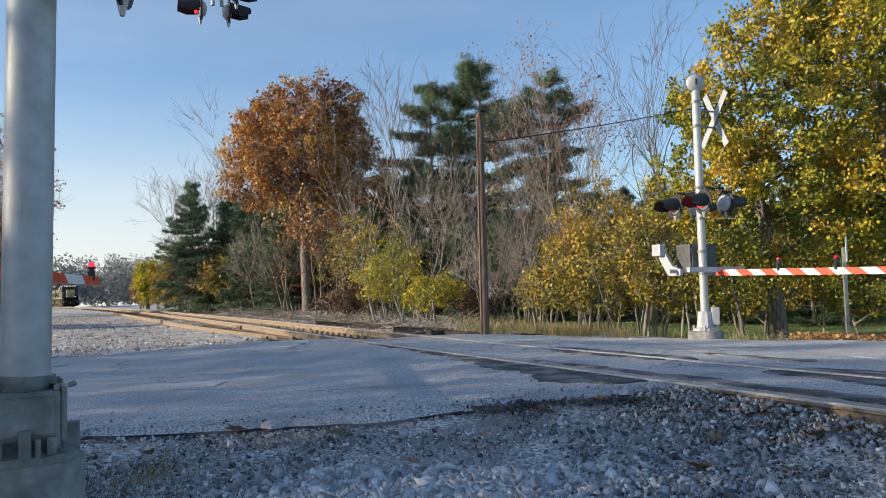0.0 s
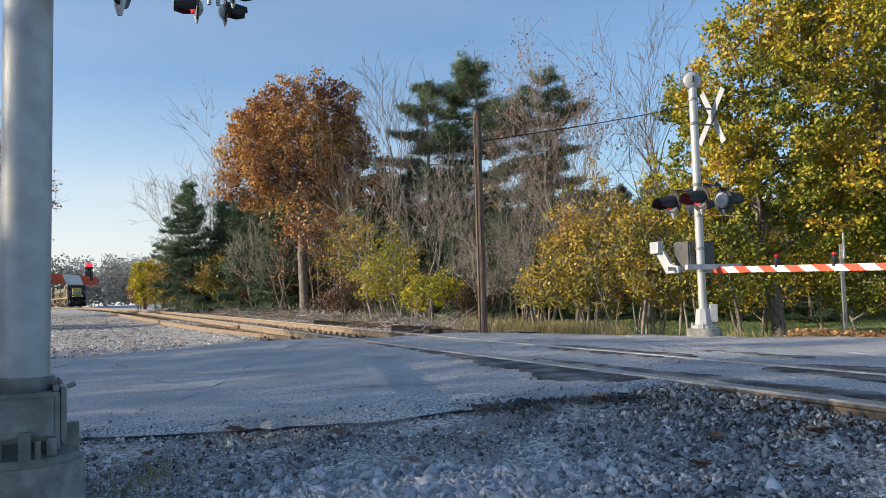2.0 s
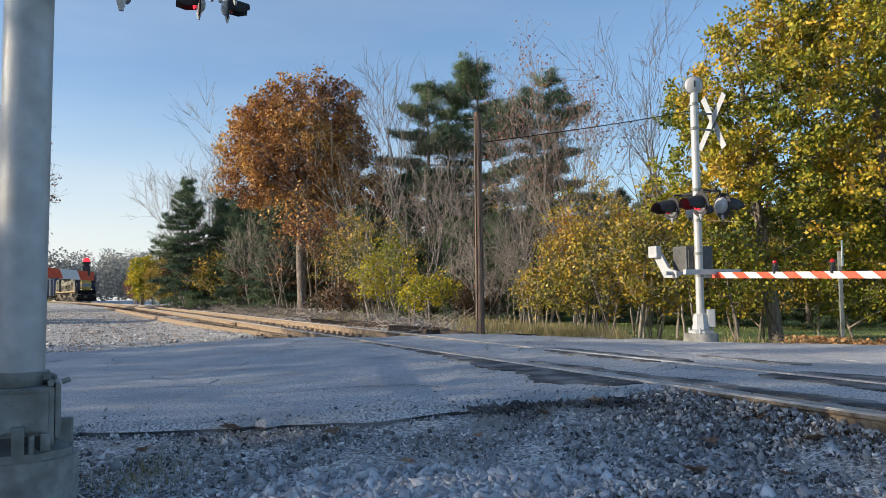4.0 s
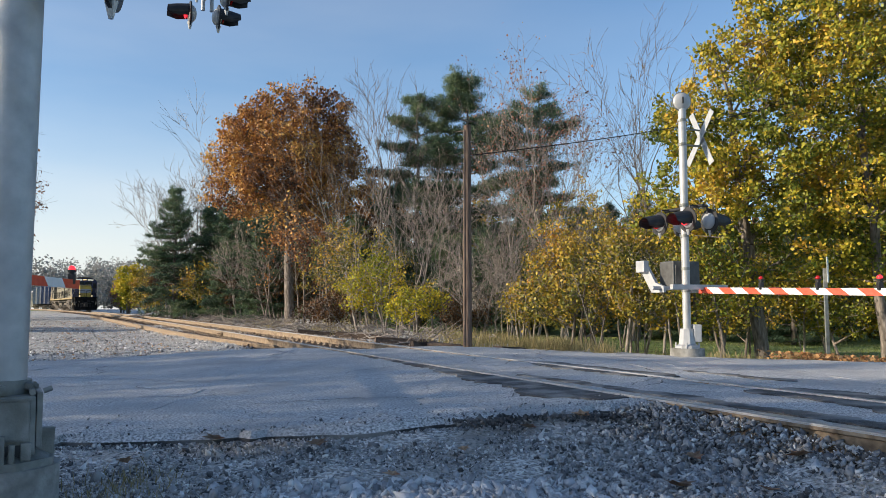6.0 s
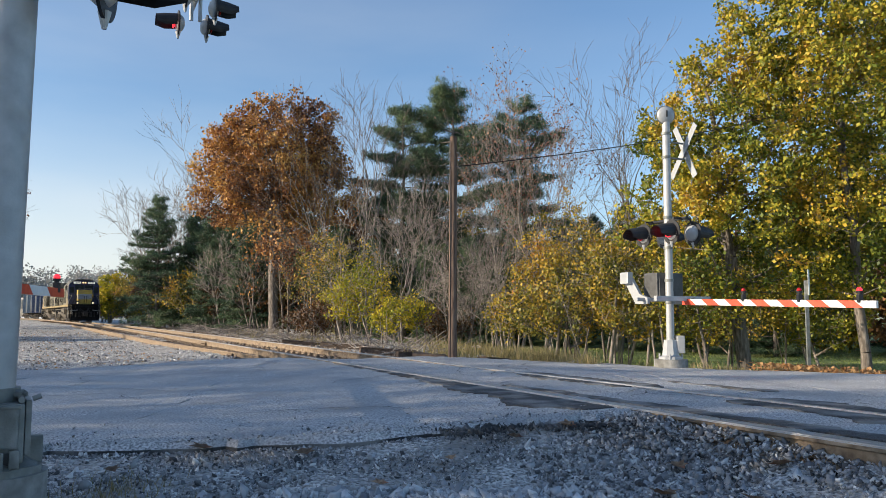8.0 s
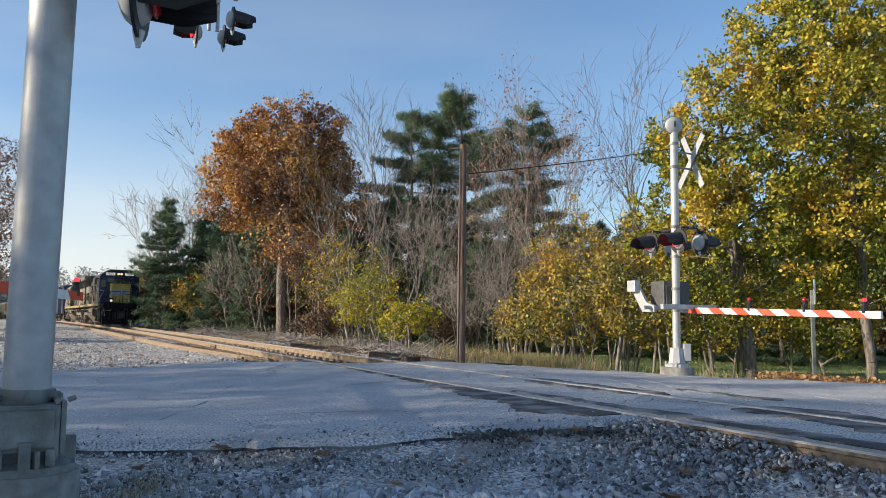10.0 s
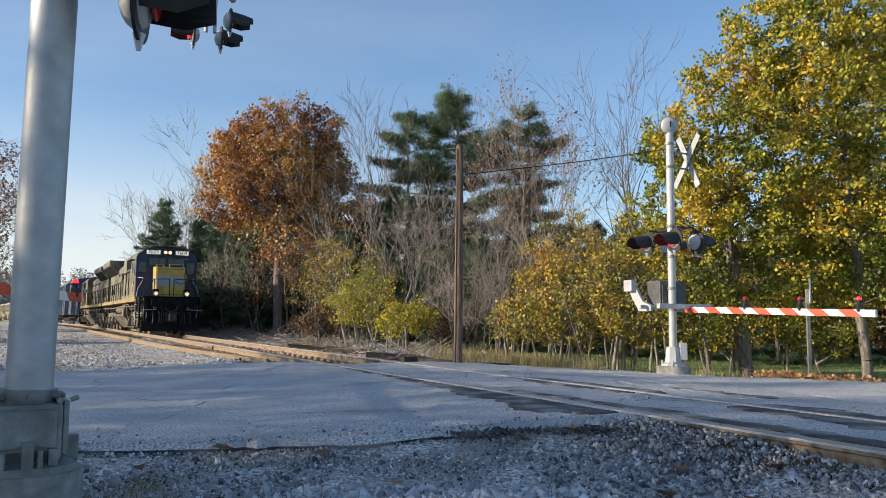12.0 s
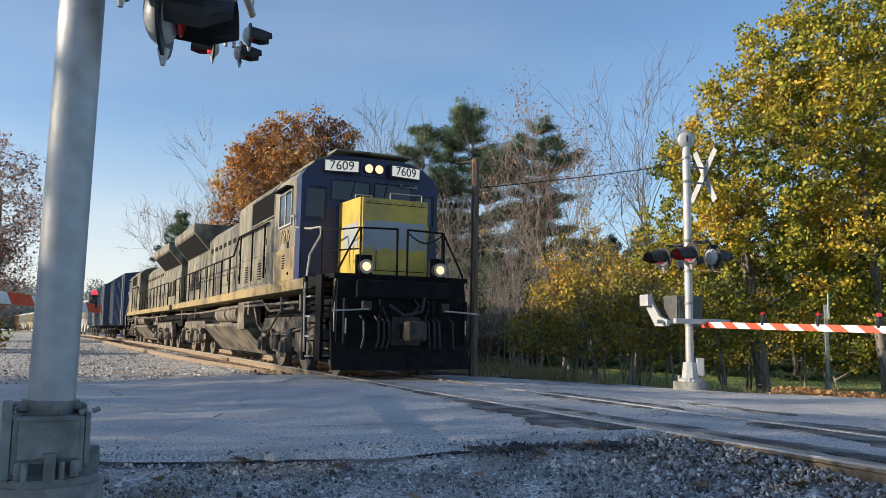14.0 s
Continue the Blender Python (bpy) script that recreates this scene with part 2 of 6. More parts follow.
def prism(bm, outline, lo, hi, m=None):
    """An outline in the xz plane, drawn out along y from lo to hi."""
    a = [bm.verts.new((x, lo, z)) for x, z in outline]
    b = [bm.verts.new((x, hi, z)) for x, z in outline]
    bm.faces.new(a), bm.faces.new(b[::-1])
    for i in range(len(a)):
        j = (i + 1) % len(a)
        bm.faces.new((a[j], a[i], b[i], b[j]))
    bmesh.ops.recalc_face_normals(bm, faces=bm.faces[:])
    if m is not None:
        bmesh.ops.transform(bm, matrix=m, verts=a + b)
    return bm


def disc(bm, centre, axis, r, thick, n=28, r1=None):
    c, a = Vector(centre), Vector(axis).normalized()
    return rod(bm, c - a * thick / 2, c + a * thick / 2, r, r1, n)


BM = bmesh.new


def raw(name, verts, faces, material, parent=None, smooth=False):
    me = bpy.data.meshes.new(name)
    nv, nf, k = len(verts), len(faces), faces.shape[1]
    me.vertices.add(nv), me.loops.add(nf * k), me.polygons.add(nf)
    me.vertices.foreach_set("co", np.asarray(verts, np.float32).ravel())
    me.loops.foreach_set("vertex_index", np.asarray(faces, np.int32).ravel())
    me.polygons.foreach_set("loop_start", np.arange(0, nf * k, k, dtype=np.int32))
    me.update(calc_edges=True)
    me.materials.append(material)
    if smooth:
        me.shade_smooth()
    ob = new(name, me)
    ob.parent = parent
    return ob


# ---- the plan: s runs along the track away from the crossing, o across it to the far side ----
TRACK_TURN, TRACK_OFF, GAUGE = radians(23.45), 5.14, 1.48
CURVE_FROM, CURVE_R = 0.0, 1480.0
ALONG = Vector((-math.sin(TRACK_TURN), math.cos(TRACK_TURN), 0))
ACROSS = Vector((math.cos(TRACK_TURN), math.sin(TRACK_TURN), 0))


def grade(s):
    """The line climbs gently away from the crossing."""
    return 0.0045 * np.clip(s - 12.0, 0, 190)


def at_track(s, o=0.0, z=0.0):
    """The place s metres along the track's centre line (bending to the left far off), o to its right."""
    z = z + float(grade(s))
    if s <= CURVE_FROM:
        return ACROSS * (TRACK_OFF + o) + ALONG * s + Vector((0, 0, z))
    a = (s - CURVE_FROM) / CURVE_R
    r = CURVE_R + o
    base = ACROSS * (TRACK_OFF - CURVE_R) + ALONG * CURVE_FROM
    return base + ACROSS * (r * math.cos(a)) + ALONG * (r * math.sin(a)) + Vector((0, 0, z))


def so_of(x, y):
    return x * ALONG.x + y * ALONG.y, x * ACROSS.x + y * ACROSS.y - TRACK_OFF


# ---- ground, road, track ----
def ease(v, a, b):
    t = np.clip((v - a) / (b - a), 0, 1)
    return t * t * (3 - 2 * t)


# near edge of the paving
EDGE_X = [-40, -12, -5, -2.56, -1.25, 0.14, 0.94, 1.5, 1.85, 2.08, 2.5, 2.84, 3.5, 4.77, 6.0, 22]
EDGE_Y = [2.0, 4.6, 5.35, 5.67, 5.83, 6.01, 6.33, 6.45, 6.5, 6.4, 5.4, 4.6, 3.0, 0.0, -2.0, -2.0]


def ground_z(x, y):
    s, o = so_of(x, y)
    z = -0.30 + 0.06 * np.sin(x * 0.9 + 1) * np.sin(y * 0.7) * ease(np.hypot(x, y), 5, 9) * 0.4
    bed = (1 - ease(np.abs(o), 1.6, 3.0)) * ease(s, 13.0, 16.0)
    z = z + 0.10 * bed
    z = z + 0.06 * (1 - ease(np.abs(o), 0.6, 1.9)) * (1 - ease(s, 4, 6))
    drop = ease(o, 6.2, 12.0)
    # the dirt is banked up against the broken edge of the paving
    away = np.interp(x, EDGE_X, EDGE_Y) - y
    lip = -0.2 + 0.115 * (1 - ease(np.abs(o), 0.75, 4.5)) - 0.03 * ease(away, 0.0, 0.25)
    bank = (1 - ease(away, 0.1, 1.5)) * (np.abs(x) < 14) * (o < -0.77) * (away > -1.5)
    z = z + np.maximum(lip - z, 0) * bank
    return z - 0.75 * drop - 0.2 * ease(o, 30, 80) + 0.35 * ease(o, 4, 8) * ease(s, 24, 40) + grade(s)


def build_ground():
    xs = np.concatenate([-np.geomspace(2500, 34, 26), np.linspace(-30, 30, 201), np.geomspace(34, 2500, 26)])
    ys = np.concatenate([-np.geomspace(2500, 13, 22), np.linspace(-10, 50, 201), np.geomspace(54, 2500, 26)])
    X, Y = np.meshgrid(xs, ys)
    Z = ground_z(X, Y)
    rng = np.random.default_rng(5)
    Z = Z + rng.normal(0, 0.008, Z.shape) * (np.hypot(X, Y) < 40)
    nx, ny = len(xs), len(ys)
    i = (np.arange(ny - 1)[:, None] * nx + np.arange(nx - 1)).ravel()
    F = np.stack([i, i + 1, i + nx + 1, i + nx], 1)
    ob = raw("ground", np.stack([X.ravel(), Y.ravel(), Z.ravel()], 1), F, DIRT, smooth=True)
    ob.data.materials.append(GRASS)
    cx, cy = X.ravel()[F].mean(1), Y.ravel()[F].mean(1)
    s, o = so_of(cx, cy)
    far = ((o > 7.0) | (o < -16) | (s < -30)).astype(np.int32)
    ob.data.polygons.foreach_set("material_index", far)
    return tagged(ob, "grey dirt and gravel ground with a pale grass field", "ground", kind="structure")


def slab(name, outline, top, thick, material, label, category, seed=1, step=0.25, rough=0.02, kind="structure"):
    """A sheet with an uneven edge and real thickness, from a rough outline. top: a height, or a function of x and y."""
    rng = random.Random(seed)
    pts = []
    for (x0, y0), (x1, y1) in zip(outline, outline[1:] + outline[:1]):
        n = max(1, min(60, int(math.hypot(x1 - x0, y1 - y0) / step)))
        for k in range(n):
            t = k / n
            j = rough * (1 if n > 1 else 0)
            pts.append((x0 + (x1 - x0) * t + rng.gauss(0, j), y0 + (y1 - y0) * t + rng.gauss(0, j)))
    bm = BM()
    hi = [bm.verts.new((x, y, top(x, y) if callable(top) else top)) for x, y in pts]
    lo = [bm.verts.new((x, y, v.co.z - thick)) for (x, y), v in zip(pts, hi)]
    bm.faces.new(hi)
    for i in range(len(pts)):
        j = (i + 1) % len(pts)
        bm.faces.new((hi[j], hi[i], lo[i], lo[j]))
    bmesh.ops.triangulate(bm, faces=[f for f in bm.faces if len(f.verts) > 4])
    bmesh.ops.recalc_face_normals(bm, faces=bm.faces[:])
    return tagged(solid(name, bm, material), label, category, kind=kind)


def road_z(x, y):
    s, o = so_of(x, y)
    return -0.13 + 0.115 * float(1 - ease(np.abs(np.float64(o)), 0.75, 4.5))


def build_road():
    edge = list(zip(EDGE_X, EDGE_Y)) + [(24, 9), (12, 11.7), (9, 12.4), (7.0, 12.9), (5.3, 13.95), (3.4, 15.6), (1.3, 17.2), (0.4, 16.9), (-1.15, 15.3),
            (-2.4, 15.9), (-4.17, 16.1), (-5.7, 15.0), (-6.8, 13.7), (-9, 12.6), (-20, 9.5), (-40, 6.5)]
    # the paving is built in strips across the track so that it crowns towards the rails
    bm = BM()
    from_x, to_x = -40, 24
    xs = sorted(set([p[0] for p in edge] + list(np.arange(-9, 1.4, 0.15)) + list(np.arange(1.4, 5, 0.06)) + list(np.arange(5, 12, 0.3)) + list(np.arange(-40, -9, 3)) + list(np.arange(12, 24.1, 2))))
    rng = random.Random(3)
    # split the outline at the leftmost and rightmost points into a near chain and a far chain
    near = edge[:edge.index((24, 9)) + 1]
    far = edge[edge.index((24, 9)):] + [edge[0]]
    nx_, ny_ = [p[0] for p in near], [p[1] for p in near]
    fx_, fy_ = [p[0] for p in far[::-1]], [p[1] for p in far[::-1]]
    rows = []
    for x in xs:
        a = float(np.interp(x, nx_, ny_)) + (rng.gauss(0, 0.045) + 0.05 * math.sin(x * 7.1) * math.sin(x * 2.3 + 1) if x < 1.9 else rng.gauss(0, 0.004))
        b = float(np.interp(x, fx_, fy_)) + rng.gauss(0, 0.05)
        if b < a + 0.05:
            b = a + 0.05
        col = [bm.verts.new((x, a + 0.03, road_z(x, a) - 0.22)), bm.verts.new((x, a, road_z(x, a) - 0.045))]
        for k in range(33):
            y = a + 0.06 + (b - a - 0.12) * k / 32
            col.append(bm.verts.new((x, y, road_z(x, y) + rng.gauss(0, 0.004))))
        col += [bm.verts.new((x, b, road_z(x, b) - 0.04)), bm.verts.new((x, b - 0.03, road_z(x, b) - 0.22))]
        rows.append(col)
    for p, q in zip(rows, rows[1:]):
        for k in range(len(p) - 1):
            face = bm.faces.new((p[k], q[k], q[k + 1], p[k + 1]))
            face.material_index = 1 if k in (0, len(p) - 2) else 0
    road = solid("road", bm, ASPHALT, smooth=True)
    road.data.materials.append(PATCH)
    tagged(road, "worn cracked grey asphalt road across the railway", "road", kind="structure")
    # dark tar beside and between the rails
    def strip(s0, s1, o0, o1, seed, rough=0.09):
        pr = random.Random(seed * 5 + 1)
        flat = abs(abs(o1) - GAUGE / 2) < abs(abs(o0) - GAUGE / 2)
        n = max(24, int((s1 - s0) * 11))

        def ragged(straight):
            v, out = 0.0, []
            for k in range(n + 1):
                v = v * 0.86 + pr.gauss(0, rough * 0.75)
                out.append(0.0 if straight else v + pr.gauss(0, rough * 0.18))
            return out
        wa, wb = ragged(not flat), ragged(flat)
        mid = [0.5 * (o0 + o1)] * (n + 1)
        tip = [min(1.0, 0.15 + 6 * min(k, n - k) / n) for k in range(n + 1)]
        keep_a = [o0 + wa[k] if not flat else mid[k] + (o0 + wa[k] - mid[k]) * tip[k] for k in range(n + 1)]
        keep_b = [o1 + wb[k] if flat else mid[k] + (o1 + wb[k] - mid[k]) * tip[k] for k in range(n + 1)]
        for k in range(n + 1):
            if (keep_b[k] - keep_a[k]) < 0.03:
                if flat:
                    keep_a[k] = keep_b[k] - 0.03
                else:
                    keep_b[k] = keep_a[k] + 0.03
        pts = [at_track(s0 + (s1 - s0) * k / n, keep_a[k]) for k in range(n + 1)] + [at_track(s1 + (s0 - s1) * k / n, keep_b[n - k]) for k in range(n + 1)]
        slab("tar_patch", [(p.x, p.y) for p in pts], lambda x, y: road_z(x, y) + 0.012, 0.05, PATCH, "black broken tar patch along the rail", "tar patch", seed, 0.3, 0.004)
    g = GAUGE / 2
    strip(5.6, 8.4, -g - 0.6, -g - 0.09, 1, 0.08)
    strip(8.2, 10.4, -g - 0.34, -g - 0.09, 8, 0.05)
    strip(10.2, 13.0, -g - 0.2, -g - 0.09, 7, 0.03)
    strip(2.6, 8.0, -g + 0.22, -g + 0.36, 2, 0.04)
    strip(2.6, 5.6, g - 0.45, g - 0.08, 3, 0.08)
    strip(7.2, 9.5, g - 0.3, g - 0.08, 10, 0.05)
    strip(2.2, 5.6, g + 0.08, g + 0.4, 4, 0.08)
    strip(7.0, 9.8, g + 0.08, g + 0.3, 9, 0.06)
    strip(6.2, 7.8, g + 0.95, g + 1.15, 5, 0.08)
    # cracks in the paving
    crng = random.Random(17)
    chance = [(crng.uniform(-6.5, 1.5), crng.uniform(6.6, 14.5), crng.choice((5, 15, 95, 170, 60, 130)), crng.randint(8, 26)) for _ in range(26)]
    chance += [(p.x, p.y, 113 + crng.uniform(-70, 70), crng.randint(5, 14)) for p in (at_track(crng.uniform(3.5, 12), crng.uniform(-0.5, 3.0)) for _ in range(46))]
    for x, y, a, n in chance + list(((-6.5, 11.6, 80, 14), (-5.6, 10.6, 5, 30), (-4.6, 9.2, 12, 16), (-1.0, 9.4, 10, 24), (0.3, 8.0, 20, 16), (-3.0, 8.2, -5, 12), (-0.4, 12.0, 60, 12), (-2.4, 13.5, 5, 24), (1.2, 10.4, 30, 12), (2.6, 12.6, 160, 16), (4.2, 12.4, 170, 14), (0.2, 7.1, 150, 10), (-1.8, 7.3, 15, 14), (3.4, 9.5, 110, 10), (5.2, 11.0, 140, 14))):
        p, way, left, right = Vector((x, y)), radians(a), [], []
        for k in range(n):
            way += crng.gauss(0, 0.28) + (radians(a) - way) * 0.25
            p = p + Vector((math.cos(way), math.sin(way))) * 0.11
            w = 0.004 + 0.009 * crng.random() * math.sin(math.pi * (k + 0.5) / n)
            q = Vector((-math.sin(way), math.cos(way))) * w
            left.append(p + q), right.append(p - q)
        bm = BM()
        A = [bm.verts.new((v.x, v.y, road_z(v.x, v.y) + 0.008)) for v in left]
        B = [bm.verts.new((v.x, v.y, road_z(v.x, v.y) + 0.008)) for v in right]
        for k in range(n - 1):
            bm.faces.new((B[k], B[k + 1], A[k + 1], A[k]))
        tagged(solid("road_crack", bm, PATCH), "dark crack in the asphalt", "crack", kind="structure")


RAIL_SECTION = [(-0.07, -0.185), (0.07, -0.185), (0.07, -0.17), (0.012, -0.15), (0.01, -0.045), (0.036, -0.035), (0.036, -0.004), (0.03, 0), (-0.03, 0), (-0.036, -0.004), (-0.036, -0.035), (-0.01, -0.045), (-0.012, -0.15), (-0.07, -0.17)]


def sweep(stations, section, place):
    bm = BM()
    rows = [[bm.verts.new(place(s, o, z)) for o, z in section] for s in stations]
    for p, q in zip(rows, rows[1:]):
        for k in range(len(section)):
            j = (k + 1) % len(section)
            bm.faces.new((p[k], p[j], q[j], q[k]))
    bm.faces.new(rows[0]), bm.faces.new(rows[-1][::-1])
    bmesh.ops.recalc_face_normals(bm, faces=bm.faces[:])
    return bm


def build_track():
    track = thing("railway_track", Matrix.Identity(4), "single railway track with brown steel rails on ties", "railway track", kind="structure")
    stations = [-40, -20, -8] + [x * 0.9 for x in range(-6, 12)] + list(range(11, 112, 5)) + list(range(112, 330, 6))
    for side in (-1, 1):
        off = side * GAUGE / 2
        rail = part("rail", sweep(stations, [(o + off, z) for o, z in RAIL_SECTION], at_track), RAILMAT, track)
        part("rail_head", sweep(stations, [(off - 0.0375, -0.012), (off + 0.0375, -0.012), (off + 0.034, 0.004), (off - 0.034, 0.004)], at_track), SHINE, rail, "bright worn running surface")
    # a joint with a splice plate near the crossing
    for s in (5.05, 26.0):
        bm = BM()
        p = at_track(s, -GAUGE / 2)
        m = Matrix.Translation(p) @ Matrix.Rotation(TRACK_TURN, 4, "Z")
        box(bm, (-0.06, -0.4, -0.15), (-0.02, 0.4, -0.05), 0.008, m)
        for k in (-0.3, -0.1, 0.1, 0.3):
            rod(bm, m @ Vector((-0.085, k, -0.1)), m @ Vector((-0.05, k, -0.1)), 0.02, n=6)
        part("splice_plate", bm, RAILMAT, track)
    # the check rail let into the paving
    part("guard_rail", sweep([2.4 + 0.5 * k for k in range(22)], [(-GAUGE / 2 + 0.14, -0.1), (-GAUGE / 2 + 0.2, -0.1), (-GAUGE / 2 + 0.2, -0.012), (-GAUGE / 2 + 0.14, -0.012)], at_track), SHINE, track)
    bm = box(BM(), (-1.3, -0.115, -0.36), (1.3, 0.115, -0.188), 0.01)
    tie = part("tie", bm, TIEMAT, track)
    bm = BM()
    for side in (-1, 1):
        c = side * GAUGE / 2
        box(bm, (c - 0.17, -0.09, -0.19), (c - 0.072, 0.09, -0.168)), box(bm, (c + 0.072, -0.09, -0.19), (c + 0.17, 0.09, -0.168))
        for dx in (-0.09, 0.09):
            for dy in (-0.06, 0.06):
                box(bm, (c + dx - 0.016, dy - 0.016, -0.17), (c + dx + 0.016, dy + 0.016, -0.13))
    plate = part("tie_plate", bm, RAILMAT, tie)
    rng = random.Random(4)
    first = True
    for k in range(240):
        s = 13.6 + 0.52 * k if k < 236 else 2.6 - 0.52 * (k - 236)
        p, q = at_track(s), at_track(s + 0.1)
        m = Matrix.Translation((p.x, p.y, p.z + rng.uniform(-0.01, 0.01))) @ Matrix.Rotation(math.atan2(-(q - p).x, (q - p).y) + rng.uniform(-0.02, 0.02), 4, "Z")
        if first:
            tie.matrix_local, first = m, False
        else:
            t = shared("tie", tie.data, track, m)
            shared("tie_plate", plate.data, t, Matrix.Identity(4))
    # rail taken up and left beside the track
    def lying(s, o, z):
        base = -2.1 + 1.15 * math.exp((17.5 - s) / 9)
        return at_track(s, base + o, z - 0.09)
    spare = sweep([17.8 + 1.5 * k for k in range(40)], RAIL_SECTION, lying)
    tagged(solid("old_rail", spare, RAILMAT), "rusty loose rail lying on the ballast beside the track", "rail")


def stones(name, places, sizes, material, label, seed=1, flat=0.7):
    """Many small broken stones in one mesh."""
    rng = np.random.default_rng(seed)
    # a broken stone: eight shifted corners, twelve facets
    V0 = np.array([(x, y, z) for z in (-1, 1) for y in (-1, 1) for x in (-1, 1)]) * 0.72
    F0 = np.array([(0, 2, 3), (0, 3, 1), (4, 5, 7), (4, 7, 6), (0, 1, 5), (0, 5, 4), (2, 6, 7), (2, 7, 3), (0, 4, 6), (0, 6, 2), (1, 3, 7), (1, 7, 5)])
    n = len(places)
    V = (V0[None] + rng.normal(0, 0.27, (n, 8, 3))) * rng.uniform(0.55, 1.3, (n, 1, 3))
    V[:, :, 2] *= flat
    a = rng.uniform(0, 6.28, n)
    c, s = np.cos(a)[:, None], np.sin(a)[:, None]
    X, Y = V[:, :, 0] * c - V[:, :, 1] * s, V[:, :, 0] * s + V[:, :, 1] * c
    tilt, tip = rng.normal(0, 0.5, (n, 1)), rng.normal(0, 0.5, (n, 1))
    Z = V[:, :, 2] + X * tilt + Y * tip
    V = np.stack([X, Y, Z], 2) * np.asarray(sizes)[:, None, None] + np.asarray(places)[:, None, :]
    F = (F0[None] + 8 * np.arange(n)[:, None, None]).reshape(-1, 3)
    return tagged(raw(name, V.reshape(-1, 3), F, material), label, "gravel", kind="stuff")


def build_gravel():
    rng = np.random.default_rng(8)

    def strew(n, s0, s1, o0, o1, keep=None):
        s, o = rng.uniform(s0, s1, n), rng.uniform(o0, o1, n)
        x, y = ALONG.x * s + ACROSS.x * (o + TRACK_OFF), ALONG.y * s + ACROSS.y * (o + TRACK_OFF)
        if keep is not None:
            k = keep(x, y, s, o)
            x, y = x[k], y[k]
        return x, y

    def before_road(x, y):
        return y < np.interp(x, EDGE_X, EDGE_Y) - np.where(x > 1.9, 0.12, -0.02)
    # coarse ballast shoulder of the track, thinning towards the dirt
    x, y = strew(90000, -3, 6.6, -5.2, -0.5, lambda x, y, s, o: before_road(x, y) & (y > 2.6) & (rng.uniform(0, 1, len(o)) < 0.03 + 0.97 * ease(x - 0.25 * (y - 4), 0.1, 1.5)))
    s, o = so_of(x, y)
    stones("ballast_gravel", np.stack([x, y, ground_z(x, y) + rng.uniform(-0.008, 0.016, len(x)) + 0.06 * ease(o, -1.5, -0.85) * ease(s, 3.2, 4.4)], 1), rng.gamma(4, 0.0029, len(x)).clip(0.006, 0.036), STONE, "crushed grey stone ballast beside the rail", 11)
    # fine stones on the dirt
    x, y = rng.uniform(-3.3, 2.0, 60000), rng.uniform(3.3, 6.5, 60000)
    k = before_road(x, y)
    x, y = x[k], y[k]
    stones("fine_gravel", np.stack([x, y, ground_z(x, y) + 0.002], 1), rng.gamma(1.5, 0.0032, len(x)).clip(0.002, 0.024), STONE, "fine grey gravel scattered over dirt", 12)
    x, y = rng.uniform(-2.8, 3, 600), rng.uniform(3.5, 6.3, 600)
    k = before_road(x, y)
    x, y = x[k], y[k]
    stones("loose_stone_scatter", np.stack([x, y, ground_z(x, y) + 0.008], 1), rng.gamma(3, 0.0038, len(x)).clip(0.006, 0.026), STONE_PALE, "pale loose stones scattered over the dirt", 19)
    # grit and crumbs along the edge of the paving, and loose over it
    x = rng.uniform(-4.5, 2.4, 5000)
    y = np.interp(x, EDGE_X, EDGE_Y) + np.abs(rng.gamma(1.0, 0.22, len(x))) * rng.choice([1, -0.6], len(x))
    z = np.where(y > np.interp(x, EDGE_X, EDGE_Y) + 0.05, np.array([road_z(a, b) for a, b in zip(x, y)]), ground_z(x, y))
    stones("road_grit", np.stack([x, y, z + 0.004], 1), rng.gamma(2, 0.002, len(x)).clip(0.002, 0.018), STONE, "loose grit and crumbs along the broken asphalt edge", 21)
    # black crumbled asphalt where the paving breaks off beside the rail
    x, y = strew(9000, 3.6, 7.6, -2.6, -0.85, lambda x, y, s, o: np.abs(np.interp(x, EDGE_X, EDGE_Y) - y - 0.1) < 0.1 + 0.22 * rng.uniform(0, 1, len(x)))
    stones("asphalt_crumbs", np.stack([x, y, np.maximum(ground_z(x, y), -0.1) + 0.02], 1), rng.gamma(3, 0.0035, len(x)).clip(0.005, 0.026), PATCH, "black crumbled asphalt along the paving edge", 22)
    # pale pile at the front
    x, y = rng.normal(0.1, 0.5, 3800), rng.normal(4.3, 0.3, 3800)
    k = y < 4.85
    x, y = x[k], y[k]
    stones("pale_gravel", np.stack([x, y, ground_z(x, y) + rng.uniform(0, 0.03, len(x))], 1), rng.gamma(5, 0.0038, len(x)).clip(0.01, 0.04), STONE_PALE, "pale blue-grey crushed stone heap", 13)
    # beyond the road, left of the track and between the ties
    x, y = strew(90000, 14.0, 100, -14.0, -1.4, lambda x, y, s, o: (rng.uniform(0, 1, len(s)) < (20 / s) ** 1.2) & (y > np.interp(x, [-20, -9, -6.8, -5.7, -4.17, -2.4], [9.6, 12.7, 13.8, 15.1, 16.2, 16.0])))
    stones("shoulder_gravel", np.stack([x, y, ground_z(x, y) + 0.008], 1), rng.gamma(3, 0.0045, len(x)).clip(0.008, 0.045), STONE, "grey stone ballast on the track shoulder", 14)
    x, y = strew(22000, 13.2, 90, -1.4, 2.6, lambda x, y, s, o: rng.uniform(0, 1, len(s)) < (18 / s).clip(0.1, 1))
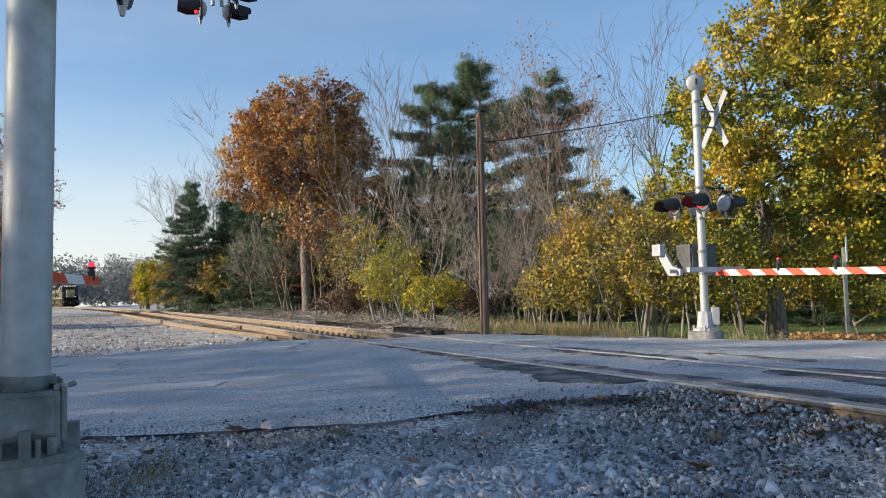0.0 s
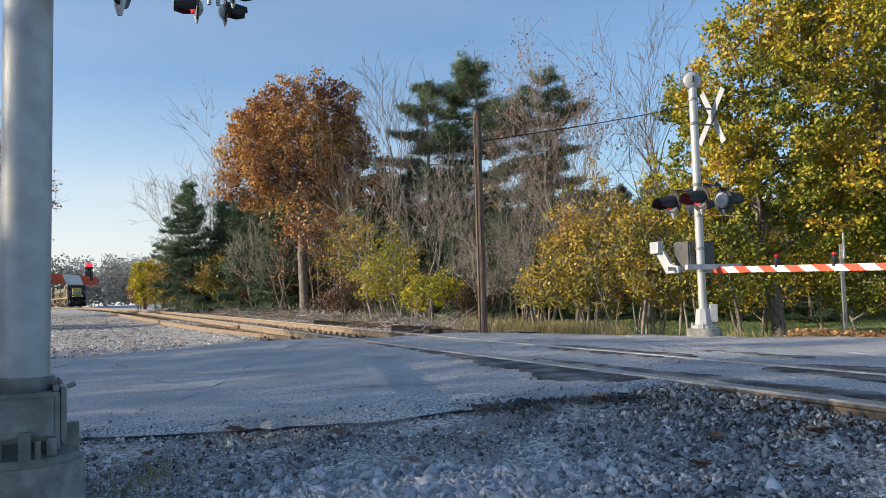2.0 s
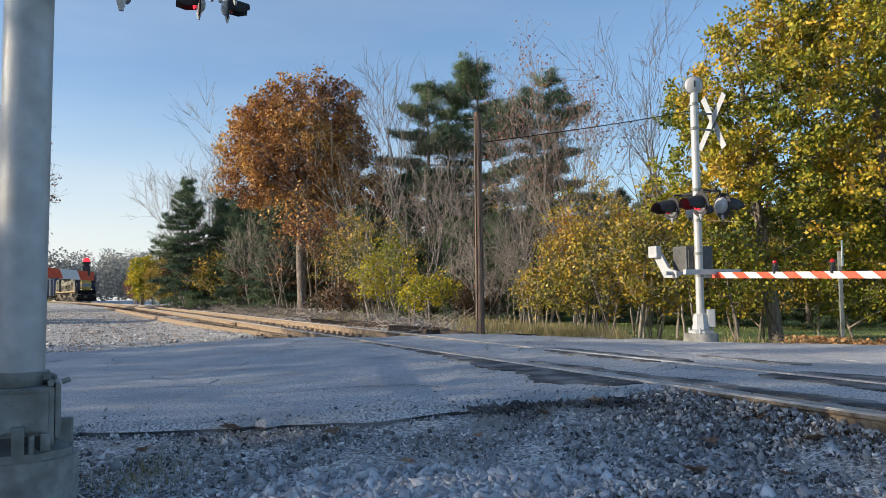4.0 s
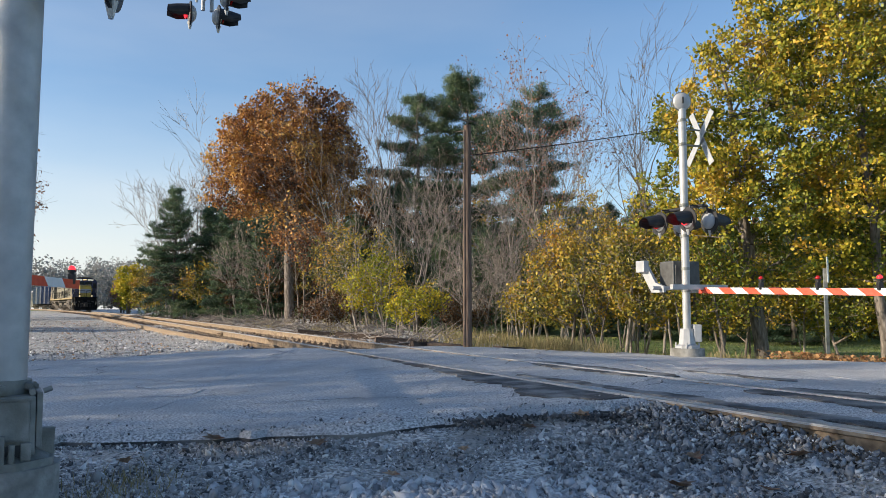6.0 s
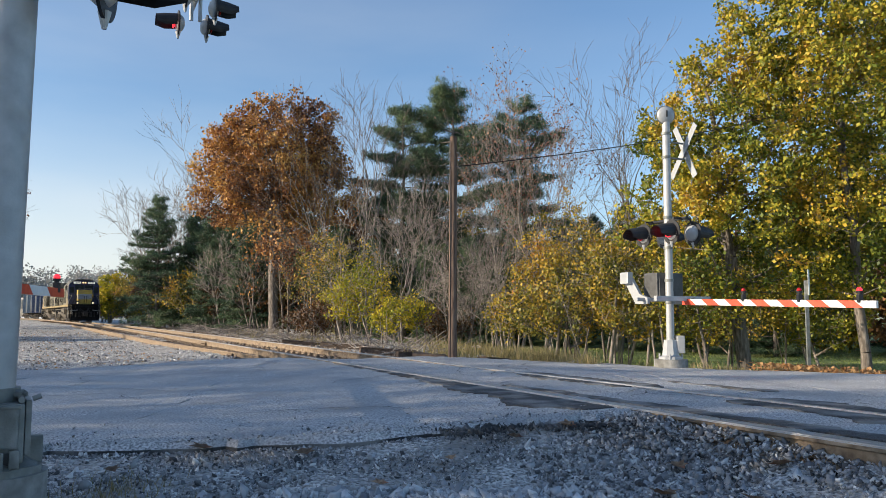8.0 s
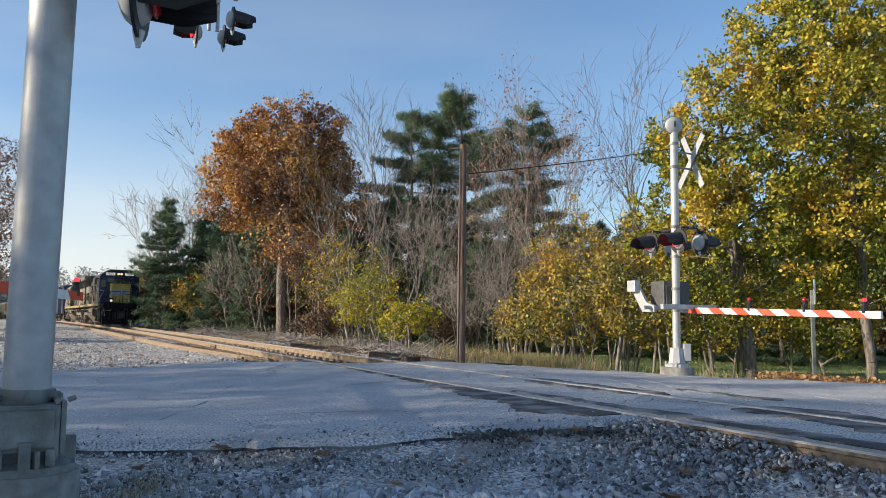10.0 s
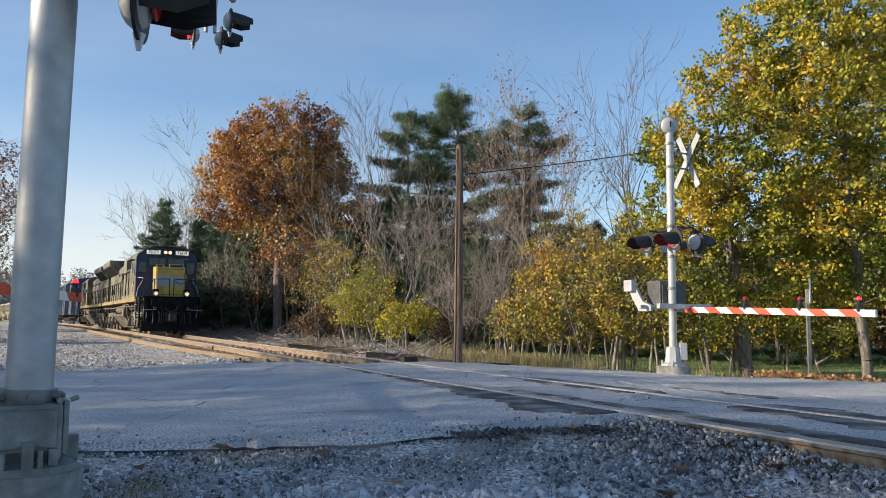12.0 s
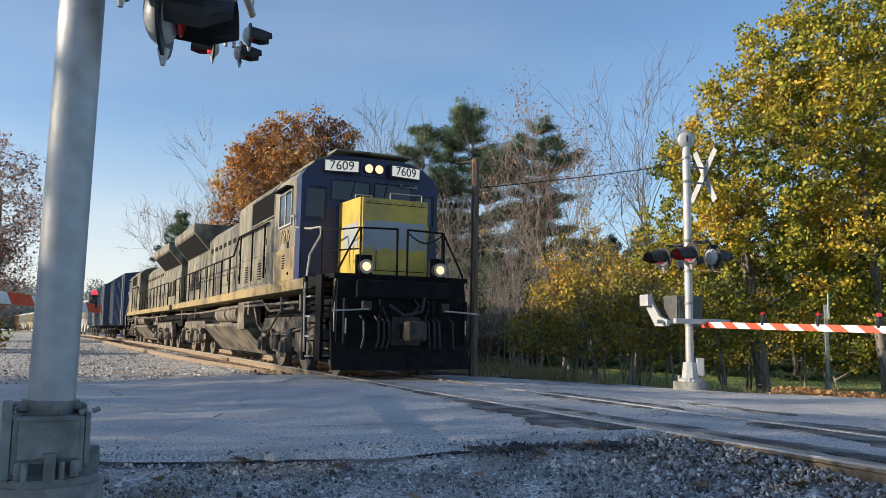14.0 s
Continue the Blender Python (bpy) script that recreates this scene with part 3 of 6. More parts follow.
    stones("track_ballast", np.stack([x, y, ground_z(x, y) + rng.uniform(-0.02, 0.03, len(x))], 1), rng.gamma(5, 0.0055, len(x)).clip(0.014, 0.055), STONE_RUST, "brown dusted stone ballast between the ties", 15)


STONE_PALE = mat("pale blue grey stone", [(0.26, 0.265, 0.275), (0.5, 0.505, 0.52), (0.75, 0.75, 0.75)], source="island", rough=0.85, bump=0.4, bump_scale=40)
STONE_RUST = mat("brown dusted stone", [(0.09, 0.07, 0.055), (0.17, 0.13, 0.1), (0.26, 0.2, 0.15), (0.36, 0.31, 0.26)], source="island", rough=0.9, bump=0.4, bump_scale=40)
build_ground()
build_road()
build_track()
build_gravel()


# ---- crossing signals ----
DARKBOX = mat("dark grey weathered case", [(0.05, 0.05, 0.05), (0.1, 0.1, 0.098)], 8, 0.6, bump=0.1)
def lamp_head(parent, centre, facing, lit=False, r=0.25, finish=None):
    """A flashing light unit: background disc, domed housing, red lens and a long hood."""
    c, f = Vector(centre), Vector(facing).normalized()
    side = f.cross(Vector((0, 0, 1))).normalized()
    k = r / 0.25
    head = part("lamp_background", disc(BM(), c, f, r, 0.02), BLACK, parent, "round black signal background", True)
    bm = BM()
    turn = f.to_track_quat("Z", "Y").to_matrix().to_4x4()
    bmesh.ops.create_uvsphere(bm, u_segments=20, v_segments=10, radius=0.17 * k, matrix=Matrix.Translation(c - f * 0.02) @ turn @ Matrix.Diagonal((1, 1, 0.6, 1)))
    part("lamp_housing", bm, finish or SILVER, head, "domed housing", True)
    bm = BM()
    bmesh.ops.create_uvsphere(bm, u_segments=20, v_segments=8, radius=0.115 * k, matrix=Matrix.Translation(c + f * 0.09 * k) @ turn @ Matrix.Diagonal((1, 1, 0.25, 1)))
    part("lens", bm, REDLIT if lit else REDLENS, head, "lit red lens" if lit else "dark red lens", True)
    bm = BM()
    rows = []
    for d_, drop in ((0.0, 0.02), (0.22, -0.01), (0.4, -0.05)):
        ring = []
        for ro in (0.172 * k, 0.166 * k):
            row = []
            for a in range(13):
                ang = radians(-35 + 250 * a / 12) if d_ < 0.3 else radians(0 + 180 * a / 12)
                row.append(bm.verts.new(c + f * (0.02 + d_ * k) + side * (math.cos(ang) * ro) + Vector((0, 0, math.sin(ang) * ro + drop * k))))
            ring.append(row)
        rows.append(ring)
    for p, q in zip(rows, rows[1:]):
        for w in (0, 1):
            for a in range(12):
                bm.faces.new((p[w][a], p[w][a + 1], q[w][a + 1], q[w][a]))
    part("hood", bm, BLACK, head, "long black sun hood")
    bm = BM()
    rod(bm, c + Vector((0, 0, -r - 0.05)), c + Vector((0, 0, -r + 0.05)), 0.014, 0.04, 8)
    part("drain_nose", bm, finish or SILVER, head)
    return head


def striped_arm(parent, root, tip, n, high=0.105, thick=0.05):
    """A tapered gate arm in separate red and white panels."""
    a, b = Vector(root), Vector(tip)
    way = (b - a).normalized()
    side = way.cross(Vector((0, 0, 1))).normalized()
    up = Vector((0, 0, 1))
    for i in range(n):
        bm = BM()
        p, q = a + (b - a) * (i / n), a + (b - a) * ((i + 1) / n)
        slant = way * 0.07
        h0 = high
        quad = []
        for pt in (p, q):
            end = 0 if (pt is p and i == 0) or (pt is q and i == n - 1) else 1
            quad.append([pt + side * sx * thick / 2 + up * sz * h0 / 2 - slant * sz * end for sx in (-1, 1) for sz in (-1, 1)])
        v = [bm.verts.new(x) for x in quad[0] + quad[1]]
        for f in ((0, 1, 3, 2), (4, 6, 7, 5), (0, 4, 5, 1), (2, 3, 7, 6), (1, 5, 7, 3), (0, 2, 6, 4)):
            bm.faces.new([v[k] for k in f])
        bmesh.ops.recalc_face_normals(bm, faces=bm.faces[:])
        part("arm_panel", bm, RED if i % 2 == 0 else WHITE, parent, "red panel" if i % 2 == 0 else "white panel")
    return way, side


def arm_light(parent, place, side, lit):
    p = Vector(place) - Vector((0, 0, 0.02))
    bm = BM()
    box(bm, p + Vector((-0.035, -0.035, -0.05)), p + Vector((0.035, 0.035, 0.07)), 0.01)
    rod(bm, p + Vector((0, 0, 0.05)), p + Vector((0, 0, 0.13)), 0.03)
    lamp = part("arm_lamp", bm, BLACK, parent, "black lamp bracket")
    bm = BM()
    bmesh.ops.create_uvsphere(bm, u_segments=16, v_segments=10, radius=0.04, matrix=Matrix.Translation(p + Vector((0, 0, 0.135))))
    part("lens", bm, REDLIT if lit else REDLENS, lamp, "glowing red lens" if lit else "dark red lens", True)
    part("lamp_case", rod(BM(), p + Vector((0, 0, 0.09)), p + Vector((0, 0, 0.12)), 0.045, 0.05), BLACK, lamp)


def junction_base(parent, x, y, z, k=1.0):
    """A cast box base: tapered pedestal, split clamp with bolts, access door and hinge."""
    bm = BM()
    prof = [(0.27, 0.0), (0.27, 0.05), (0.2, 0.09), (0.17, 0.3), (0.155, 0.44)]
    for (r0, z0), (r1, z1) in zip(prof, prof[1:]):
        n = 8
        bmesh.ops.create_cone(bm, cap_ends=True, segments=n, radius1=r0 * k, radius2=r1 * k, depth=(z1 - z0) * k,
                              matrix=Matrix.Translation((x, y, z + (z0 + z1) / 2 * k)) @ Matrix.Rotation(TRACK_TURN + radians(22.5), 4, "Z"))
    base = part("junction_box", bm, CAST if k > 1 else SILVER, parent, "cast metal junction box base")
    return base


def build_far_signal():
    g = thing("crossing_gate", pose(0, 0, 0), "silver railway crossing signal with lowered red and white gate", "crossing signal")
    X, Y, Z0 = 4.72, 14.55, -0.16
    at = Vector((X, Y, 0))
    Z = Vector((0, 0, 1))
    part("foundation", rod(BM(), (X, Y, Z0 - 0.3), (X, Y, Z0 + 0.17), 0.32, 0.3, 28), CONC, g, "round concrete foundation", True)
    base = junction_base(g, X, Y, Z0 + 0.17, 0.8)
    for a in range(4):
        w = Matrix.Rotation(TRACK_TURN + a * math.pi / 2 + 0.78, 3, "Z") @ Vector((1, 0, 0))
        part("bolt", rod(BM(), at + w * 0.2 + Z * (Z0 + 0.16), at + w * 0.2 + Z * (Z0 + 0.27), 0.018, n=6), SILVER, base)
    bm = box(BM(), (0.1, -0.11, Z0 + 0.28), (0.24, 0.11, Z0 + 0.6), 0.02, Matrix.Translation(at) @ Matrix.Rotation(TRACK_TURN - 0.5, 4, "Z"))
    part("terminal_box", bm, SILVER, base)
    part("mast", rod(BM(), (X, Y, Z0 + 0.3), (X + 0.01, Y, 4.42), 0.072, n=24), SILVER, g, "silver round mast", True)
    for h in (1.05, 1.45, 2.05, 2.62, 3.75, 4.2):
        part("clamp_band", rod(BM(), (X, Y, h - 0.025), (X, Y, h + 0.025), 0.083, n=20), CAST, g, "", True)
    # bell
    bm = BM()
    bmesh.ops.create_uvsphere(bm, u_segments=22, v_segments=10, radius=0.17, matrix=Matrix.Translation((X, Y - 0.02, 4.55)) @ Matrix.Rotation(radians(90), 4, "X") @ Matrix.Diagonal((1, 1, 0.45, 1)))
    bell = part("bell", bm, SILVER, g, "round warning bell", True)
    part("clapper", box(BM(), (X - 0.012, Y - 0.12, 4.5), (X + 0.012, Y - 0.08, 4.62), 0.004), BLACK, bell)
    part("bell_rim", disc(BM(), (X, Y - 0.02, 4.55), (0, 1, 0), 0.178, 0.03), CAST, bell, "", True)
    # crossbuck: two white boards
    c = at + ACROSS * 0.44 + Z * 3.9
    for a in (1, -1):
        bm = BM()
        m = Matrix.Translation(c + ACROSS * 0.02 * a) @ Matrix.Rotation(TRACK_TURN - radians(3), 4, "Z") @ Matrix.Rotation(radians(62 if a > 0 else -52), 4, "X")
        box(bm, (-0.006, -0.58, -0.065), (0.006, 0.58, 0.065), 0, m)
        board = part("crossbuck_board", bm, GALV, g, "weathered aluminium back of a crossbuck board")
        bm = BM()
        for k in range(5):
            u = -0.45 + k * 0.2
            box(bm, (0.006, u, -0.045), (0.009, u + 0.12, 0.045), 0, m)
        part("lettering_bar", bm, BLACK, board)
    for h in (3.75, 4.05):
        part("bracket", rod(BM(), at + Z * h, at + ACROSS * 0.42 + Z * h, 0.018), CAST, g)
    # four flashing lights
    for o_, s_, lit in ((-0.25, -0.38, True), (-0.25, 0.38, False), (0.25, -0.38, False), (0.25, 0.38, False)):
        lamp_head(g, at + ACROSS * o_ + ALONG * s_ + Z * 2.3, ACROSS * (1 if o_ > 0 else -1), lit, 0.22)
    bm = BM()
    rod(bm, at - ALONG * 0.5 + Z * 2.56, at + ALONG * 0.5 + Z * 2.56, 0.03)
    for o_ in (-1, 1):
        for s_ in (-1, 1):
            q = at + ALONG * 0.38 * s_ + Z * 2.56
            tube(bm, [q, q + ACROSS * 0.2 * o_, q + ACROSS * 0.2 * o_ - Z * 0.2], 0.02)
    part("cross_arm", bm, BLACK, g, "black cross arm")
    # gate mechanism, counterweights and arm
    m = Matrix.Translation(at) @ Matrix.Rotation(TRACK_TURN, 4, "Z")
    bm = BM()
    box(bm, (-0.2, 0.09, 1.08), (0.42, 0.48, 1.6), 0.04, m)
    mech = part("mechanism", bm, DARKBOX, g, "grey gate mechanism case", False)
    part("case_lid", box(BM(), (-0.16, 0.075, 1.14), (0.38, 0.095, 1.52), 0.008, m), DARKBOX, mech)
    part("main_shaft", rod(BM(), m @ Vector((-0.6, 0.2, 1.1)), m @ Vector((0.55, 0.2, 1.1)), 0.035), SILVER, mech)
    for x_ in (-0.4, 0.52):
        bm = prism(BM(), [(0.1, -0.06), (0.1, 0.05), (0.32, 0.12), (0.62, 0.52), (0.74, 0.52), (0.74, 0.36), (0.44, -0.06)], -0.03, 0.03,
              m @ Matrix.Translation((x_, 0, 1.08)) @ Matrix.Rotation(radians(90), 4, "Z"))
        part("counterweight_arm", bm, SILVER, mech, "white counterweight arm")
    part("counterweight", box(BM(), (-0.53, 0.52, 1.4), (-0.41, 0.76, 1.62), 0.02, m), SILVER, mech, "white counterweight")
    part("yoke", box(BM(), (-0.66, -0.42, 1.06), (0.6, -0.34, 1.15), 0.01, m), SILVER, mech, "white yoke bar")
    root = at - ALONG * 0.3 + Z * 1.05 + ACROSS * 0.05
    tip = root + (Vector((6.33, 11.35, 0.96)) - root) * 1.125
    way, side = striped_arm(g, root, tip, 14)
    for f, lit in ((0.37, False), (0.66, False), (0.93, True)):
        arm_light(g, root + (tip - root) * f + Z * 0.09, side, lit)
    bm = BM()
    pts = [root + (tip - root) * (k / 16) + Z * (0.045 + 0.02 * math.sin(k * 2.1)) - side * 0.03 for k in range(17)]
    tube(bm, pts, 0.006, 5)
    part("cable", bm, WIRE, g)


def build_near_signal():
    X, Y = -2.25, 4.35
    Z = Vector((0, 0, 1))
    g = thing("cantilever_signal", pose(0, 0, 0), "galvanised cantilever crossing signal on a cast base", "crossing signal")
    part("foundation", rod(BM(), (X, Y, -0.75), (X, Y, -0.06), 0.3, n=36), CONC, g, "round concrete foundation", True)
    part("mast", rod(BM(), (X, Y, -0.05), (X + 0.07, Y, 6.1), 0.124, n=40), GALV, g, "thick galvanised steel mast", True)
    # cast base: flange, octagonal pedestal, door, split clamp with bolts
    m = Matrix.Translation((X, Y, 0)) @ Matrix.Rotation(radians(28), 4, "Z")
    bm = BM()
    rod(bm, (X, Y, -0.06), (X, Y, -0.02), 0.29, n=8), rod(bm, (X, Y, -0.02), (X, Y, 0.02), 0.27, 0.2, 8)
    for a in range(4):
        box(bm, (-0.03, 0.15, -0.03), (0.03, 0.27, 0.12), 0.012, m @ Matrix.Rotation(a * math.pi / 2, 4, "Z"))
    base = part("pedestal", bm, CAST, g, "cast aluminium flange with ribs")
    bm = box(BM(), (-0.19, -0.2, 0.0), (0.17, 0.17, 0.31), 0.025, m)
    part("base_case", bm, CAST, base)
    bm = box(BM(), (-0.16, -0.222, 0.08), (0.14, -0.2, 0.29), 0.012, m)
    part("access_door", bm, CAST, base, "flat access cover")
    # no hole is cut: a thin dark plate paints the shade of the recess
    part("recess_plate", box(BM(), (-0.1, -0.206, 0.0), (0.1, -0.2, 0.06), 0.0, m), DARKBOX, base, "flat dark plate for the shaded recess below the cover")
    for x0, x1 in ((-0.17, -0.1), (0.1, 0.15)):
        part("foot", box(BM(), (x0, -0.235, -0.02), (x1, -0.2, 0.075), 0.012, m), CAST, base)
    for x0 in (-0.12, 0.06):
        part("stud", rod(BM(), m @ Vector((x0, -0.25, -0.02)), m @ Vector((x0, -0.25, 0.07)), 0.016, n=8), CAST, base)
    part("cover_rim", box(BM(), (-0.17, -0.232, 0.285), (0.15, -0.2, 0.3), 0.005, m), CAST, base)
    part("conduit", rod(BM(), m @ Vector((-0.23, 0.05, -0.05)), m @ Vector((-0.21, 0.05, 0.36)), 0.035, n=14), GALV, base, "vertical metal conduit")
    bm = box(BM(), (0.17, -0.19, 0.04), (0.2, 0.13, 0.325), 0.012, m)
    part("side_cover", bm, CAST, base)
    bm = BM()
    rod(bm, m @ Vector((0.15, -0.2, 0.325)), m @ Vector((0.15, 0.1, 0.34)), 0.016)
    rod(bm, m @ Vector((0.2, -0.2, 0.33)), m @ Vector((0.24, -0.2, 0.345)), 0.014)
    part("hinge", bm, CAST, base)
    bm = BM()
    rod(bm, (X, Y, 0.3), (X + 0.003, Y, 0.385), 0.15, n=32)
    part("clamp_collar", bm, CAST, base, "", True)
    for a, h in ((-60, 0.345), (-5, 0.35), (-120, 0.345), (-175, 0.35)):
        w = Vector((math.cos(radians(a)), math.sin(radians(a)), 0))
        p = Vector((X, Y, h)) + w * 0.15
        bm = rod(BM(), p, p + w * 0.045, 0.024, n=6)
        rod(bm, p + w * 0.03, p + w * 0.06, 0.013, n=8)
        part("bolt", bm, CAST, base, "hexagon bolt")
    bm = box(BM(), (-0.24, -0.21, -0.02), (-0.19, -0.16, 0.4), 0.012, m)
    part("rib", bm, CAST, base)
    # flashing lights on the mast
    for c in (Vector((-1.74, 4.4, 2.66)), Vector((-1.86, 4.02, 2.86))):
        lamp_head(g, c, Matrix.Rotation(radians(-16), 3, "Z") @ ACROSS, False, 0.25)
        tube(bm := BM(), [c - ACROSS * 0.1, c - ACROSS * 0.1 + Z * 0.42, Vector((X, Y, c.z + 0.42))], 0.03)
        part("lamp_bracket", bm, CAST, g)
    # cantilever arm above the road with a hanging group of lights
    end = Vector((-2.85, 11.35, 6.0))
    bm = BM()
    for dz in (0.0, -0.45):
        tube(bm, [Vector((X, Y, 5.9 + dz)), end + Z * dz], 0.06, 10)
    for k in range(7):
        p = Vector((X, Y, 5.9)).lerp(end, k / 6)
        q = Vector((X, Y, 5.45)).lerp(end - Z * 0.45, min(1, (k + 0.5) / 6))
        rod(bm, p, q, 0.03)
    part("cantilever_arm", bm, GALV, g, "galvanised lattice arm")
    c0 = Vector((-3.12, 11.2, 5.04))
    bm = BM()
    for dx in (-0.06, 0.06):
        rod(bm, c0 + ACROSS * dx + Z * 0.7, c0 + ACROSS * dx - Z * 0.06, 0.028)
    rod(bm, c0 - ALONG * 0.4 + Z * 0.25, c0 + ALONG * 0.4 + Z * 0.25, 0.03)
    part("drop_pipe", bm, GALV, g)
    for o_, s_, dz, lit in ((-0.2, 0.3, -0.02, True), (0.2, 0.3, -0.02, False), (0.2, -0.42, 0.0, False), (-0.2, -0.42, 0.12, False)):
        lamp_head(g, c0 + ACROSS * o_ + ALONG * s_ + Z * dz, ACROSS * (1 if o_ > 0 else -1), lit, 0.18)
    # gate beside it: its arm reaches over the road
    gt = thing("road_gate", pose(0, 0, 0), "lowered red and white crossing gate with a lit tip lamp", "crossing gate")
    root, tip = Vector((-3.62, 4.6, 1.06)), Vector((-4.36, 10.1, 1.06))
    way, side = striped_arm(gt, root, tip, 9)
    arm_light(gt, tip - way * 0.24 + Z * 0.07, side, True)
    bm = rod(BM(), (-3.6, 4.2, -0.35), (-3.6, 4.2, 1.7), 0.075, n=20)
    part("gate_post", bm, SILVER, gt, "silver gate post", True)
    part("mechanism", box(BM(), (-3.82, 4.0, 0.85), (-3.4, 4.62, 1.35), 0.03), CAST, gt)


def build_pole():
    g = thing("utility_pole", pose(0, 0, 0), "short bare brown wooden utility pole beside the track", "pole")
    X, Y = 0.83, 16.7
    part("shaft", rod(BM(), (X, Y, -0.6), (X + 0.02, Y, 4.6), 0.095, 0.075, 18), POLEWOOD, g, "", True)
    for h in (3.95, 4.25, 3.1):
        part("insulator_pin", rod(BM(), (X - 0.11, Y - 0.03, h), (X + 0.13, Y - 0.03, h), 0.013), CAST, g)
    part("ground_wire", tube(BM(), [Vector((X - 0.06, Y - 0.08, -0.2)), Vector((X - 0.05, Y - 0.075, 2)), Vector((X - 0.04, Y - 0.07, 4.5))], 0.008, 5), WIRE, g)
    # the wire that runs off to the right, and a guy wire
    bm = BM()
    a, b = Vector((X, Y, 3.95)), Vector((14, 22, 7.6))
    tube(bm, [a.lerp(b, k / 14) - Vector((0, 0, 0.35 * math.sin(math.pi * k / 14))) for k in range(15)], 0.011, 5)
    tagged(solid("overhead_wire", bm, WIRE), "thin black overhead wire from the pole", "wire")


def build_sign():
    g = thing("sign_post", pose(0, 0, 0), "grey steel sign post with a small white sign", "sign")
    X, Y = 8.27, 16.5
    zb = float(ground_z(X, Y))
    bm = BM()
    box(bm, (X - 0.035, Y - 0.02, zb - 0.3), (X + 0.035, Y + 0.0, 1.55))
    box(bm, (X - 0.035, Y, zb - 0.3), (X - 0.02, Y + 0.03, 1.55)), box(bm, (X + 0.02, Y, zb - 0.3), (X + 0.035, Y + 0.03, 1.55))
    part("post", bm, CAST, g)
    bm = box(BM(), (-0.15, -0.03, 1.25), (0.15, -0.022, 1.78), 0.0, Matrix.Translation((X + 0.03, Y, 0)) @ Matrix.Rotation(radians(58), 4, "Z"))
    part("sign_plate", bm, WHITE, g, "blank white plate")
    # white marker post far along the track
    p = at_track(66, 3.4)
    m = thing("marker_post", pose(p.x, p.y, p.z), "small white track marker post with black band", "marker post")
    part("post", box(BM(), (-0.07, -0.07, -0.4), (0.07, 0.07, 1.9), 0.01), BLACK, m)
    part("plate", box(BM(), (-0.2, -0.1, 1.2), (0.2, -0.075, 2.0), 0.0), WHITE, m)
    for h in (1.35, 1.65):
        part("mark_bar", box(BM(), (-0.09, -0.106, h), (0.09, -0.1, h + 0.14), 0.0), BLACK, m)


build_far_signal()
build_near_signal()
build_pole()
build_sign()


# ---- trees and undergrowth ----
def tubes(segs, sides):
    """Tapered tubes between points. segs: rows of x0 y0 z0 x1 y1 z1 r0 r1."""
    S = np.asarray(segs, float)
    a, b, r0, r1 = S[:, :3], S[:, 3:6], S[:, 6], S[:, 7]
    d = b - a
    d /= np.linalg.norm(d, axis=1, keepdims=True) + 1e-9
    ref = np.where(np.abs(d[:, 2:3]) > 0.9, [[1.0, 0, 0]], [[0, 0, 1.0]])
    u = np.cross(d, ref)
    u /= np.linalg.norm(u, axis=1, keepdims=True)
    v = np.cross(d, u)
    ang = np.arange(sides) * 2 * np.pi / sides
    ring = np.cos(ang)[None, :, None] * u[:, None] + np.sin(ang)[None, :, None] * v[:, None]
    V = np.concatenate([a[:, None] + ring * r0[:, None, None], b[:, None] + ring * r1[:, None, None]], 1)
    k = np.arange(sides)
    F = np.stack([k, (k + 1) % sides, (k + 1) % sides + sides, k + sides], 1)
    F = (F[None] + (2 * sides) * np.arange(len(S))[:, None, None]).reshape(-1, 4)
    return V.reshape(-1, 3), F


def leaf_quads(centres, size, rng, flat=0.0, slim=0.7):
    n = len(centres)
    a = rng.normal(size=(n, 3))
    a[:, 2] *= 1 - flat
    a /= np.linalg.norm(a, axis=1, keepdims=True)
    b = np.cross(a, rng.normal(size=(n, 3)))
    b /= np.linalg.norm(b, axis=1, keepdims=True) + 1e-9
    s = size * rng.uniform(0.6, 1.3, (n, 1))
    a, b = a * s, b * s * slim
    V = np.stack([centres - a, centres + b - a * 0.1, centres + a, centres - b - a * 0.1], 1)
    return V.reshape(-1, 3), np.arange(4 * n).reshape(n, 4)


